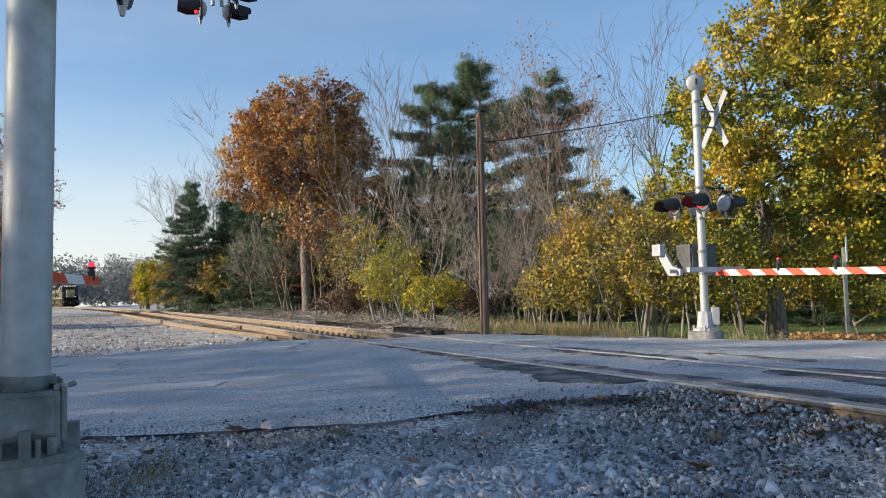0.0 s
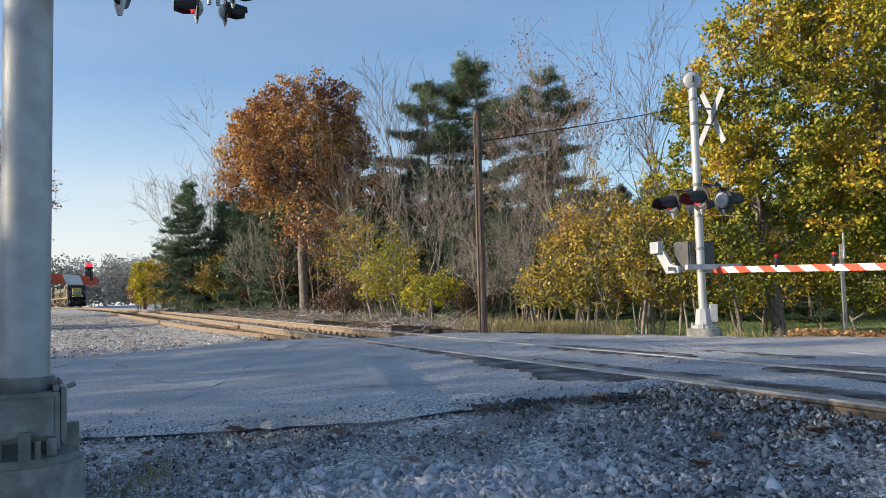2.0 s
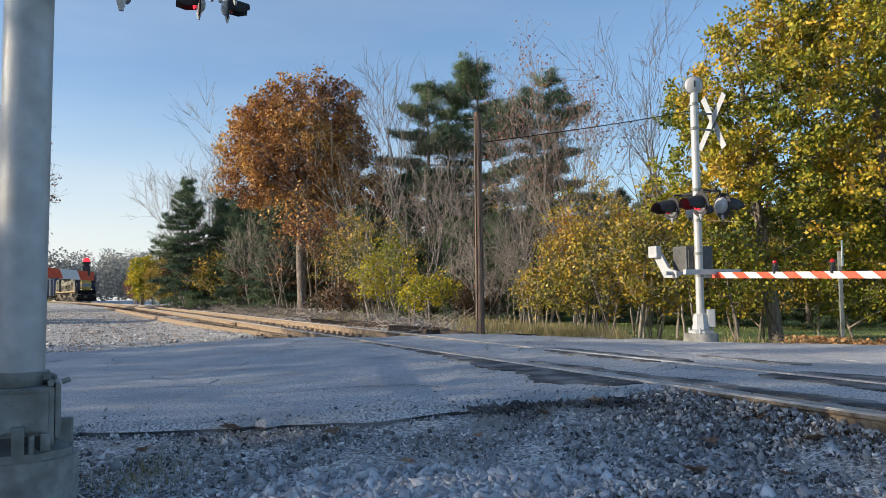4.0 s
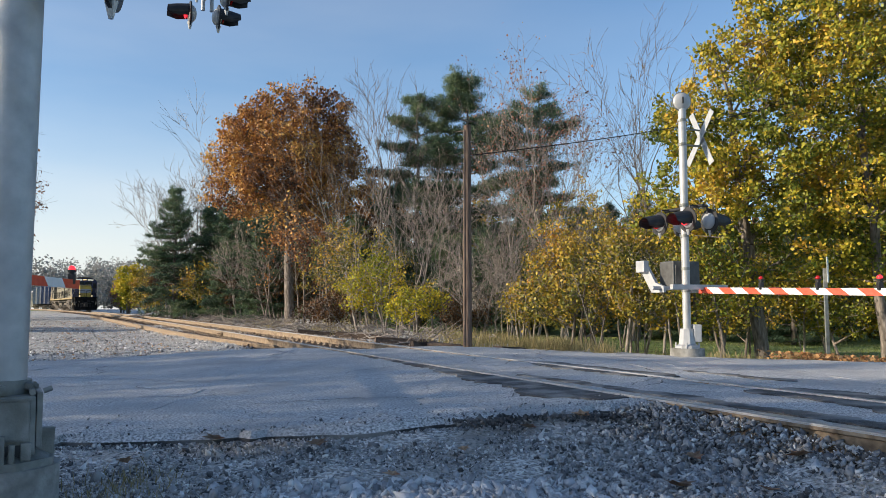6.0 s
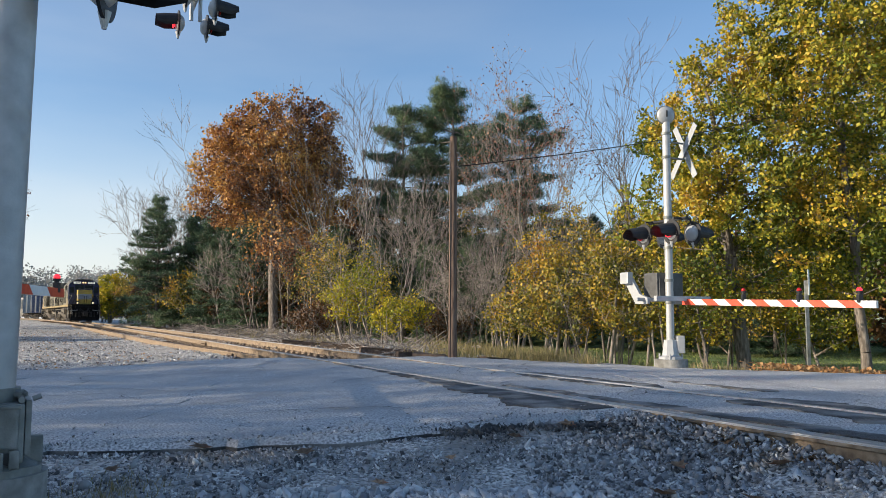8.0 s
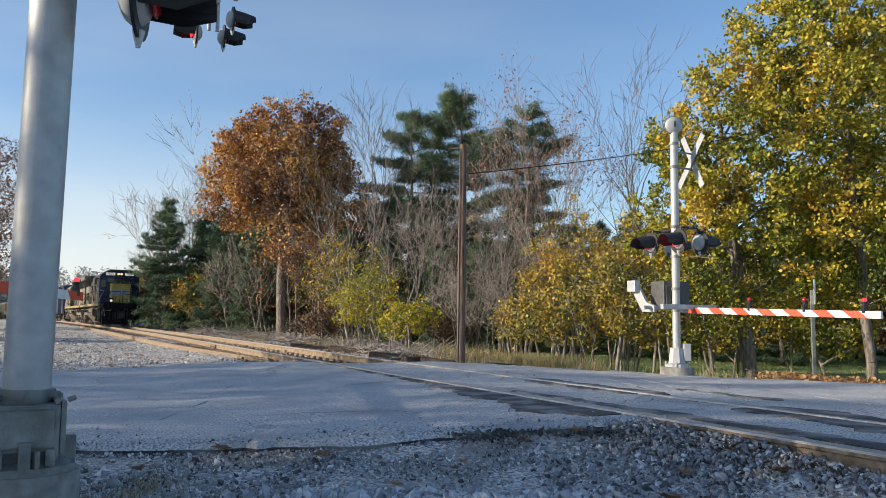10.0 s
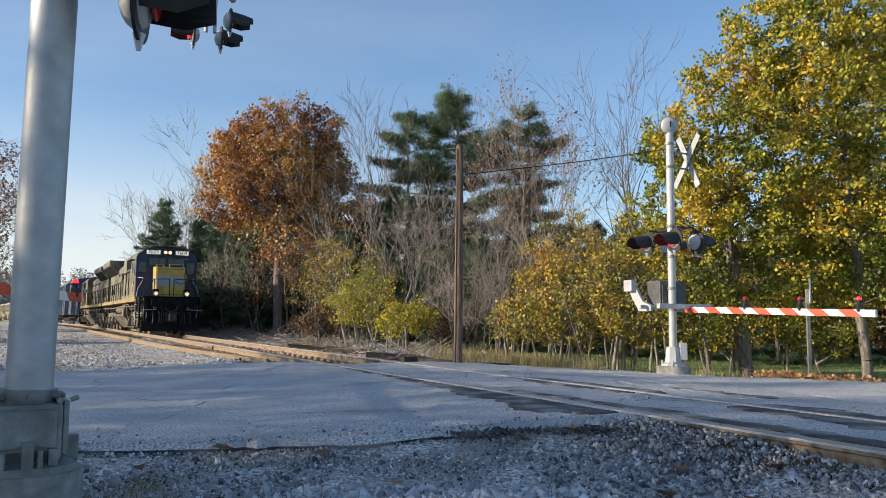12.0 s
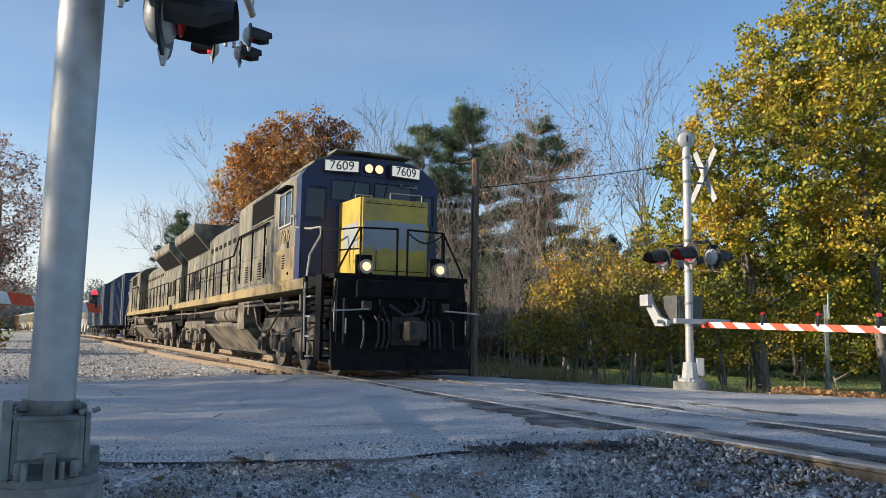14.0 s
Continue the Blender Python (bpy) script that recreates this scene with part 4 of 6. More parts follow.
def tree(name, x, y, lobes, leaf, label, seed, trunk=0.18, nodes=260, leaves=30, size=0.09, spread=0.45, stems=1, twigs=3, twig_r=0.008, lean=(0, 0), bark=None, base=None, clear=0.35, category="tree"):
    """A tree whose limbs grow out to fill the lobes of its crown. lobes: x y z and radii, measured from the foot."""
    rng = np.random.default_rng(seed)
    zb = float(ground_z(np.float64(x), np.float64(y))) - 0.1 if base is None else base
    L = np.array(lobes, float)
    vol = L[:, 3] * L[:, 4] * L[:, 5]
    pick = rng.choice(len(L), nodes, p=vol / vol.sum())
    d = rng.normal(size=(nodes, 3))
    d /= np.linalg.norm(d, axis=1, keepdims=True)
    rad = rng.uniform(0.15, 1, (nodes, 1)) ** 0.45 * (1 + 0.1 * np.sin(d[:, :1] * 7 + seed) * np.cos(d[:, 2:] * 6 + seed))
    P = L[pick, :3] + d * rad * L[pick, 3:]
    low, top = P[:, 2].min(), P[:, 2].max()
    P = P[P[:, 2] > 0.25]
    pts, par, stem_of = [], [], []
    for k in range(stems):
        off = rng.normal(0, 0.16 * (stems > 1) * 2.2, 2)
        ld = np.array(lean) + rng.normal(0, 0.12 * (stems > 1) + 0.015, 2)
        prev = -1
        hh = L[:, 2].mean() + (0.35 * (top - L[:, 2].mean()))
        m = 9
        for j in range(m + 1):
            h = hh * j / m
            w = rng.normal(0, 0.035 * hh / 8, 2)
            pts.append([off[0] + ld[0] * h + w[0], off[1] + ld[1] * h + w[1], h])
            par.append(prev)
            stem_of.append(k)
            prev = len(pts) - 1
    ax = np.array(pts)
    order = np.argsort(np.min(np.linalg.norm(P[:, None, :2] - ax[None, :, :2], axis=2) + 0.3 * np.abs(P[:, None, 2] - ax[None, :, 2]), axis=1))
    for i in order:
        p = P[i]
        Q = np.array(pts)
        diff = p[None] - Q
        dist = np.linalg.norm(diff, axis=1) + np.where(diff[:, 2] < 0.1 * np.linalg.norm(diff[:, :2], axis=1), 1.2, 0) + np.where(Q[:, 2] < clear * max(low, 0.8), 2.5, 0)
        j = int(np.argmin(dist))
        length = np.linalg.norm(diff[j])
        prev = j
        steps = 1 + int(length > 1.0) + int(length > 2.0)
        for k in range(1, steps + 1):
            t = k / steps
            q = Q[j] + diff[j] * t + np.array([0, 0, -0.10 * length * math.sin(math.pi * t)]) + rng.normal(0, 0.05 * length, 3) * (t < 1)
            pts.append(list(q)), par.append(prev), stem_of.append(stem_of[j])
            prev = len(pts) - 1
    pts, par = np.array(pts), np.array(par)
    load = np.ones(len(pts))
    for i in range(len(pts) - 1, -1, -1):
        if par[i] >= 0:
            load[par[i]] += load[i]
    r = np.clip(trunk * (load / load.max()) ** 0.58, 0.006, None)
    r[:1] *= 1.25
    k = par >= 0
    segs = np.concatenate([pts[par[k]], pts[k], np.minimum(r[par[k]], r[k] * 1.7)[:, None], r[k][:, None]], 1)
    thick = segs[:, 6] > 0.03
    ends = pts[len(ax):]
    tw = []
    for _ in range(twigs):
        q = ends + rng.normal(0, spread * 0.75, ends.shape) + np.array([0, 0, spread * 0.35])
        tw.append(np.concatenate([ends, q, np.full((len(q), 1), twig_r), np.full((len(q), 1), twig_r * 0.5)], 1))
    thin = np.concatenate([segs[~thick]] + tw) if twigs else segs[~thick]
    root = new(name)
    root.matrix_world = pose(x, y, zb)
    tagged(root, label, category)
    owner = np.array(stem_of)[k]
    for w in range(stems):
        mine = thick & (owner == w)
        if mine.any():
            V, F = tubes(segs[mine], 7)
            raw("trunk" if stems == 1 else "stem", V, F, bark or BARK, root, True)
    V, F = tubes(thin, 3)
    tagged(raw("twig_mass", V, F, bark or BARK, root), kind="stuff")
    if leaves:
        c = np.repeat(ends, leaves, 0)
        c = c + rng.normal(0, spread * 0.55, c.shape) * [1, 1, 0.8]
        V, F = leaf_quads(c, size, rng)
        tagged(raw("crown", V, F, FOLIAGE[leaf], root), kind="stuff")
    return root


def conifer(name, x, y, h, reach, label, seed, low=0.15, tufts=11, needle=0.2, base=None, droop=0.0, open_crown=False):
    """A pine: a straight trunk with layered boughs of needle tufts."""
    rng = np.random.default_rng(seed)
    zb = float(ground_z(np.float64(x), np.float64(y))) - 0.1 if base is None else base
    root = new(name)
    root.matrix_world = pose(x, y, zb)
    tagged(root, label, "pine tree")
    segs, thin, cen = [], [], []
    N = 12
    for k in range(N):
        segs.append([0.04 * math.sin(k), 0, h * k / N, 0.04 * math.sin(k + 1), 0, h * (k + 1) / N, 0.2 * h / 13 * (1 - k / N) + 0.02, 0.2 * h / 13 * (1 - (k + 1) / N) + 0.015])
    z = h * low
    while z < h * 0.985:
        f = (z / h - low) / (1 - low)
        prof = (min(1.0, 0.7 + 1.2 * f) * (1 - f) ** 0.8 + 0.07) if not open_crown else (0.45 + 0.55 * math.sin(math.pi * min(1, 0.25 + 0.6 * f))) * (1 - f ** 3) ** 0.8 + 0.08
        for b in range(rng.integers(3, 6) if open_crown else rng.integers(4, 7)):
            a = rng.uniform(0, 6.28)
            ln = reach * prof * rng.uniform(0.35, 1.15)
            rise = ln * (0.02 + (0.3 if open_crown else 0.5) * f - droop) + rng.normal(0, 0.16)
            p0 = np.array([0, 0, z])
            d = np.array([math.cos(a), math.sin(a), 0])
            mid, end = p0 + d * ln * 0.55 + [0, 0, rise * 0.25], p0 + d * ln + [0, 0, rise]
            segs.append([*p0, *mid, 0.045, 0.028]), segs.append([*mid, *end, 0.028, 0.01])
            m = int(tufts * ln) + 3
            for t in rng.uniform(0.36 if open_crown else 0.3, 1.05, int(m * 1.2) if open_crown else m):
                q = (p0 + (mid - p0) * (t / 0.55)) if t < 0.55 else (mid + (end - mid) * ((t - 0.55) / 0.45))
                w = np.array([-d[1], d[0], 0]) * rng.normal(0, 0.24 * ln * (1.15 - t) + 0.12)
                e = q + w + [0, 0, abs(rng.normal(0, 0.1))]
                thin.append([*q, *e, 0.01, 0.005])
                cen.append(e)
        z += h * (rng.uniform(0.035, 0.062) if open_crown else rng.uniform(0.028, 0.05))
    V, F = tubes(segs, 6)
    raw("trunk", V, F, BARK, root, True)
    V, F = tubes(thin, 3)
    tagged(raw("bough_mass", V, F, BARK, root), kind="stuff")
    c = np.repeat(np.array(cen), 26 if open_crown else 20, 0)
    a = rng.normal(size=c.shape) + [0, 0, 0.7]
    a /= np.linalg.norm(a, axis=1, keepdims=True)
    a *= needle * rng.uniform(0.6, 1.2, (len(c), 1))
    w = np.cross(a, rng.normal(size=c.shape))
    w *= 0.015 / (np.linalg.norm(w, axis=1, keepdims=True) + 1e-9)
    c = c + rng.normal(0, 0.15 if open_crown else 0.09, c.shape) * [1, 1, 0.6]
    V = np.stack([c - w, c + w, c + a + w * 0.3, c + a - w * 0.3], 1)
    tagged(raw("needle_mass", V.reshape(-1, 3), np.arange(4 * len(c)).reshape(-1, 4), FOLIAGE["pine"], root), kind="stuff")
    return root


def bare_tree(name, x, y, h, spread, label, seed, trunk=0.1, stems=1, fork=6, levels=4, leaf=None, leaves=0, size=0.07, bark=None, category="tree", low=0.3, thin=0.008):
    """A leafless tree: stems that fork upwards into limbs, branches and fine twigs; a few leaves may cling to it."""
    rng = np.random.default_rng(seed)
    zb = float(ground_z(np.float64(x), np.float64(y))) - 0.1
    root = new(name)
    root.matrix_world = pose(x, y, zb)
    tagged(root, label, category)
    stem_segs, twig_segs, ends = [[] for _ in range(stems)], [], []

    def grow(p, d, length, r, level, k):
        n = 5 if level == 0 else 3
        spots = []
        for i in range(n):
            d = d + rng.normal(0, 0.1 + 0.05 * level, 3) + [0, 0, 0.07]
            d = d / np.linalg.norm(d)
            q = p + d * length / n
            r1 = max(thin * 0.5, r * (1 - 0.75 * (i + 1) / n))
            r0 = max(thin * 0.6, r * (1 - 0.75 * i / n))
            (stem_segs[k] if r0 > 0.022 else twig_segs).append([*p, *q, r0, r1])
            spots.append((q, d, r0))
            p = q
        if level >= 2:
            ends.append(p)
        if level < levels - 1:
            count = fork + 2 if level == 0 else fork - level
            for j in range(max(2, count)):
                f = low + (1 - low) * (j + rng.uniform(0, 1)) / count if level == 0 else rng.uniform(0.25, 1.0)
                q, e, rr = spots[min(n - 1, int(f * n))]
                a, tilt = rng.uniform(0, 6.283), spread * rng.uniform(0.6, 1.4)
                side = np.cross(e, [math.cos(a), math.sin(a), 0.2])
                side = side / (np.linalg.norm(side) + 1e-9)
                grow(q, e * math.cos(tilt) + side * math.sin(tilt), length * (0.5 if level == 0 else 0.62) * rng.uniform(0.7, 1.15), max(rr * 0.5, thin), level + 1, k)
    for k in range(stems):
        lean = rng.normal(0, 0.07 + 0.12 * (stems > 1), 2)
        off = rng.normal(0, 0.25, 2) * (stems > 1)
        grow(np.array([off[0], off[1], 0.0]), np.array([lean[0], lean[1], 1.0]), h * 0.64 * rng.uniform(0.75, 1.0) if k else h * 0.64, trunk * (1 if not k else rng.uniform(0.6, 0.9)), 0, k)
    for mine in stem_segs:
        if mine:
            V, F = tubes(mine, 6)
            raw("trunk" if stems == 1 else "stem", V, F, bark or PALEBARK, root, True)
    V, F = tubes(twig_segs, 3)
    tagged(raw("twig_mass", V, F, bark or PALEBARK, root), kind="stuff")
    if leaves:
        c = np.repeat(np.array(ends), leaves, 0)
        V, F = leaf_quads(c + rng.normal(0, 0.16, c.shape), size, rng)
        tagged(raw("crown", V, F, FOLIAGE[leaf], root), kind="stuff")
    return root


def build_trees():
    # the russet oak beyond the track
    tree("oak_tree", -7.7, 44.5, [(0.1, 0, 10.2, 3.9, 3.6, 3.4), (-0.4, 0, 9.1, 4.4, 3.8, 3.0), (-2.7, 0, 7.4, 2.1, 2.2, 1.7), (2.5, 0, 8.2, 2.5, 2.4, 2.3), (0.6, 0, 5.8, 1.9, 1.8, 1.7)], "oak",
         "rounded oak with dense russet autumn leaves", 3, 0.26, 900, 58, 0.078, 0.34, twigs=2, twig_r=0.012)
    bare_tree("understorey_tree", -6.4, 43.0, 6.6, 0.7, "young oak with a few orange leaves on thin stems", 301, 0.07, 3, 5, 4, "oak", 5, 0.08, BARK)
    # yellow green maples on the far side of the road
    tree("maple_tree", 9.0, 21.5, [(0.3, 0, 6.9, 3.0, 2.8, 2.9), (-0.6, 0, 4.6, 2.9, 2.5, 2.0), (1.2, 0, 9.2, 2.2, 2.2, 2.2), (-1.4, 0, 6.4, 1.7, 1.6, 1.8), (1.4, 0, 3.6, 1.9, 2.0, 1.0)], "maple",
         "tall maple with yellow and green autumn leaves", 7, 0.19, 640, 62, 0.056, 0.24, lean=(-0.1, 0), twigs=2)
    tree("maple_tree", 11.9, 20.5, [(0, 0, 7.8, 3.0, 2.6, 3.6), (0, 0, 4.2, 2.6, 2.4, 1.8), (-0.6, 0, 10.5, 2.4, 2.4, 2.4)], "maple",
         "tall maple with yellow and green autumn leaves", 8, 0.13, 560, 62, 0.056, 0.25, lean=(-0.05, 0), twigs=2)
    tree("maple_tree", 15.5, 24.0, [(0, 0, 6.5, 3.2, 3.2, 4.5), (0, 0, 10.5, 2.4, 2.4, 2.4)], "maple", "tall maple with yellow and green autumn leaves", 9, 0.18, 340, 50, 0.075, 0.4)
    # pines
    pine = "tall white pine with open layered blue-green boughs"
    conifer("pine_tree", 2.3, 45.0, 15.3, 4.0, pine, 4, 0.22, 17, 0.24, open_crown=True)
    conifer("pine_tree", 6.7, 47.0, 14.6, 3.6, pine, 6, 0.22, 17, 0.24, open_crown=True)
    conifer("pine_tree", -0.6, 47.5, 14.4, 3.2, pine, 16, 0.25, 15, 0.24, open_crown=True)
    conifer("spruce_tree", -18.6, 59.0, 9.6, 3.4, "evergreen with drooping boughs beside the track", 5, 0.05, droop=0.15)
    # bare trees
    bare = "leafless tree with fine upright branches"
    for i, (x, y, h, sp, tr, st, fk, bk) in enumerate([(-2.7, 41.0, 12.6, 0.32, 0.11, 3, 6, BARK), (-1.3, 43.0, 12.0, 0.32, 0.09, 2, 6, BARK), (9.9, 38.0, 14.2, 0.42, 0.13, 2, 6, BARK), (6.4, 38.0, 12.8, 0.36, 0.1, 3, 6, PALEBARK), (4.9, 39.5, 10.6, 0.4, 0.09, 3, 6, PALEBARK),
            (-19.8, 63.0, 14.0, 0.42, 0.17, 2, 7, PALEBARK), (-17.2, 66.0, 15.0, 0.42, 0.17, 2, 7, PALEBARK), (-22.6, 70.0, 11.0, 0.4, 0.13, 3, 6, PALEBARK), (0.6, 35.0, 7.2, 0.5, 0.06, 3, 6, PALEBARK), (2.2, 33.5, 6.0, 0.6, 0.05, 4, 6, PALEBARK), (3.8, 35.5, 7.4, 0.55, 0.06, 4, 6, PALEBARK), (-0.8, 32.5, 6.6, 0.5, 0.055, 3, 6, PALEBARK),
            (-3.4, 36.5, 7.6, 0.45, 0.06, 3, 5, PALEBARK), (-9.8, 49.0, 6.2, 0.6, 0.06, 4, 6, PALEBARK), (-12.4, 53.0, 6.0, 0.6, 0.06, 4, 6, PALEBARK), (1.4, 29.5, 3.6, 0.7, 0.03, 5, 6, PALEBARK), (2.8, 29.0, 3.4, 0.7, 0.03, 5, 6, PALEBARK), (5.6, 31.0, 5.8, 0.6, 0.05, 4, 6, PALEBARK), (8.0, 33.0, 7.0, 0.5, 0.06, 3, 6, PALEBARK)]):
        bare_tree("bare_tree", x, y, h, sp, bare if h > 8 else "leafless thicket of pale thin branches", 200 + i, tr, st, fk - (h < 8), 4, "rust" if i in (3, 4) else None, 2 if i in (3, 4) else 0, 0.06, bk, thin=0.011 if y < 50 else 0.016)
    # shrubs and saplings of the understorey
    shrub = "autumn shrub with olive yellow leaves"
    for i, (x, y, r, h, leaf, n, lv) in enumerate([(4.4, 22.5, 1.2, 2.6, "olive", 150, 15), (5.9, 21.5, 1.3, 3.4, "olive", 190, 17), (7.3, 20.8, 1.2, 3.8, "maple", 180, 18), (3.4, 26.0, 1.1, 2.6, "olive", 130, 14), (5.4, 26.5, 1.7, 5.0, "olive", 240, 18), (7.4, 27.0, 1.8, 5.6, "olive", 240, 20), (6.6, 31, 1.6, 6.6, "olive", 200, 12),
            (-1.9, 31, 1.3, 3.2, "yellow", 140, 16), (-0.5, 29.5, 1.0, 2.0, "yellow", 110, 16), (-2.8, 34, 1.7, 4.8, "olive", 170, 11), (-4.6, 38, 1.7, 4.6, "olive", 150, 9), (-4.0, 33.5, 1.0, 1.8, "brown", 110, 16), (1.6, 33, 1.3, 2.0, "brown", 120, 10),
            (-9.5, 51, 2.0, 3.4, "brown", 170, 16), (-13.0, 56, 2.2, 4.0, "brown", 190, 18), (-15.6, 58, 2.0, 4.6, "olive", 180, 16), (-20.5, 66, 2.4, 5.0, "brown", 200, 22), (-24, 75, 2.8, 5.6, "olive", 200, 22), (10.4, 26, 1.8, 4.2, "olive", 230, 24), (13.2, 25.5, 1.8, 4.0, "maple", 230, 26)]):
        tree("shrub", x, y, [(0, 0, h * 0.6, r, r, h * 0.36), (r * 0.7 * math.cos(i * 2.4), r * 0.5, h * 0.75, r * 0.6, r * 0.6, h * 0.32), (-r * 0.8 * math.cos(i * 1.7), 0, h * 0.52, r * 0.7, r * 0.7, h * 0.26)], leaf, shrub if leaf != "brown" else "thin shrub with dry brown leaves", 40 + i, 0.05, n, max(5, lv * 8 // 5 if y < 40 else lv), 0.05 if y < 40 else 0.09, 0.24 if y < 40 else 0.4, stems=5, twigs=3, bark=PALEBARK if i % 2 else BARK, category="shrub")
    p = at_track(112, 5.0)
    tree("yellow_tree", p.x, p.y, [(0.3, 0, 4.2, 1.9, 2.2, 2.6), (1.9, 0, 3.4, 1.8, 2.0, 2.4), (-0.4, 0, 2.6, 1.3, 1.8, 1.8)], "yellow", "small yellow autumn tree beside the track", 60, 0.12, 260, 26, 0.14, 0.45, stems=3)
    for k, (s_, o_, h_, leaf) in enumerate([(102, 6.0, 5.6, "olive"), (93, 6.2, 6.6, "olive"), (126, 6.5, 4.5, "rust"), (84, 6.4, 6.5, "brown"), (76, 6.4, 6.5, "brown"), (108, 9, 6.0, "brown")]):
        p = at_track(s_, o_)
        tree("brown_tree", p.x, p.y, [(0, 0, h_ * 0.62, 2.2, 2.2, h_ * 0.36), (0.6, 0, h_ * 0.35, 2.2, 2.2, h_ * 0.25)], leaf, "thin brown autumn tree beside the track", 61 + k, 0.1, 200, 16, 0.12, 0.45, stems=3, twigs=4, twig_r=0.014)
    for k, (s_, o_, h_) in enumerate([(98, 8, 8.0), (88, 8, 10.0), (80, 7.5, 11.0), (124, 10, 7.0), (106, 8, 8.0), (72, 7, 11.5)]):
        p = at_track(s_, o_)
        bare_tree("bare_tree", p.x, p.y, h_, 0.42, "leafless grey tree beside the track", 230 + k, 0.12, 2, 6, 4, thin=0.018)
    # dark woods behind: a few trees copied
    back = tree("woodland_tree", -4, 58, [(0, 0, 6.2, 2.9, 2.9, 4.4), (0, 0, 3.0, 3.0, 3.0, 2.6)], "brown", "brown woodland tree in the thicket behind", 70, 0.16, 330, 34, 0.14, 0.55, twigs=4)
    back2 = tree("woodland_tree", 4, 60, [(0, 0, 5.6, 3.0, 3.0, 4.4), (0, 0, 2.6, 3.0, 3.0, 2.4)], "olive", "olive woodland tree in the thicket behind", 71, 0.16, 330, 30, 0.14, 0.55, twigs=4)
    ever = conifer("woodland_pine", 8, 62, 10.5, 3.2, "dark pine in the thicket behind", 72, 0.04, needle=0.26)
    rng = random.Random(12)
    spots = [(-12, 64), (-8, 60), (0, 55), (7.5, 55), (11, 52), (14, 50), (17, 47), (20, 44), (23, 42), (26, 40), (12, 60), (18, 56), (24, 52), (-15, 70), (-20, 78), (-25, 90), (30, 44), (-5.5, 66), (3, 68), (9, 70), (16, 66), (22, 60), (28, 54), (34, 50), (14, 42), (19, 39), (23, 36), (27, 34)]
    for i, (x, y) in enumerate(spots):
        src = (ever, back2, ever, back)[(i * 3 + i // 5) % 4]
        k = rng.uniform(0.75, 1.0)
        c = copy_thing(src, pose(x + rng.uniform(-1, 1), y + rng.uniform(-1, 1), float(ground_z(np.float64(x), np.float64(y))) - 0.1, 0, 0, rng.uniform(0, 360)))
        c.scale = (k, k, k)
    for i, (x, y, k) in enumerate([(3, 41, 0.55), (5.6, 42.5, 0.6), (8.2, 40.5, 0.55), (-1.8, 43, 0.5), (0.8, 41.5, 0.48), (10.8, 39.5, 0.58), (13.5, 38, 0.6), (-4.2, 46, 0.5), (-10.5, 50, 0.55), (-14.5, 59, 0.85), (16.5, 36, 0.6), (-16.6, 62, 0.85), (-12.2, 57, 0.88), (-10.4, 55, 0.85), (-11.2, 60, 0.9), (-8.8, 54, 0.8), (-13.6, 55.5, 0.6), (-6.6, 52, 0.75), (-4.8, 51, 0.7), (-2.6, 50, 0.6), (1.6, 49, 0.6), (4.2, 48, 0.62), (8.6, 46, 0.6), (-17.6, 66, 0.8)]):
        c = copy_thing(ever, pose(x, y, float(ground_z(np.float64(x), np.float64(y))) - 0.1, 0, 0, 71 * i))
        c.scale = (k * 1.15, k * 1.15, k)
    # left of the line: sunlit trees at the edge of the view
    left = tree("field_tree", -33.0, 60.0, [(0, 0, 7.4, 2.8, 2.8, 4.2), (0, 0, 4, 2.4, 2.4, 2.4)], "rust", "autumn tree with sparse reddish brown leaves", 80, 0.18, 360, 9, 0.09, 0.5, twigs=8)
    hedge = tree("field_shrub", -20.6, 34.0, [(0, 0, 1.5, 1.6, 1.6, 1.1), (0.5, 0.5, 1.0, 1.6, 1.6, 0.8)], "olive", "low olive shrub at the edge of the gravel", 81, 0.08, 240, 34, 0.09, 0.35, stems=4, category="shrub")
    copy_thing(left, pose(-36.5, 64, -0.4, 0, 0, 80)), copy_thing(left, pose(-41, 72, -0.4, 0, 0, 200)), copy_thing(left, pose(-38, 60, -0.4, 0, 0, 150))
    left.scale = (1.35, 1.35, 1.35)
    copy_thing(hedge, pose(-23.5, 38, -0.4, 0, 0, 120))
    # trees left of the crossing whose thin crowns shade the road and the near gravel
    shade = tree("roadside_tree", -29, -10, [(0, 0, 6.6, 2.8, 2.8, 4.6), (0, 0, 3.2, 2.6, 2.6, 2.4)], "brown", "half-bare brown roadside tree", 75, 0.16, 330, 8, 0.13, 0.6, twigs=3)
    for j in range(12):
        k = (1.12 if j < 6 else 0.95) + 0.05 * (j * 7 % 5 - 2)
        c = copy_thing(shade, pose(-29 + 2.2 * (j % 3 - 1), -8.0 + 1.85 * j, -0.4, 0, 0, 67 * j))
        c.scale = (k, k, k)
    # far woods, the distance haze put into their leaf colour
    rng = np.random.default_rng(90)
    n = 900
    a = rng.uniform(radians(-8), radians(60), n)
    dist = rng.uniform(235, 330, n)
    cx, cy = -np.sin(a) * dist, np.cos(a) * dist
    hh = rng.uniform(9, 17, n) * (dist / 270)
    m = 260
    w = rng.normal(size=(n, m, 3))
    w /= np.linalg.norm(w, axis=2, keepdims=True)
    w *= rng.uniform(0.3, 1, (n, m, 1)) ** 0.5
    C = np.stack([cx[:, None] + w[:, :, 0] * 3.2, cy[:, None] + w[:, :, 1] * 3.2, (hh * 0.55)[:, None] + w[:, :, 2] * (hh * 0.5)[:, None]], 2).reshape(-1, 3)
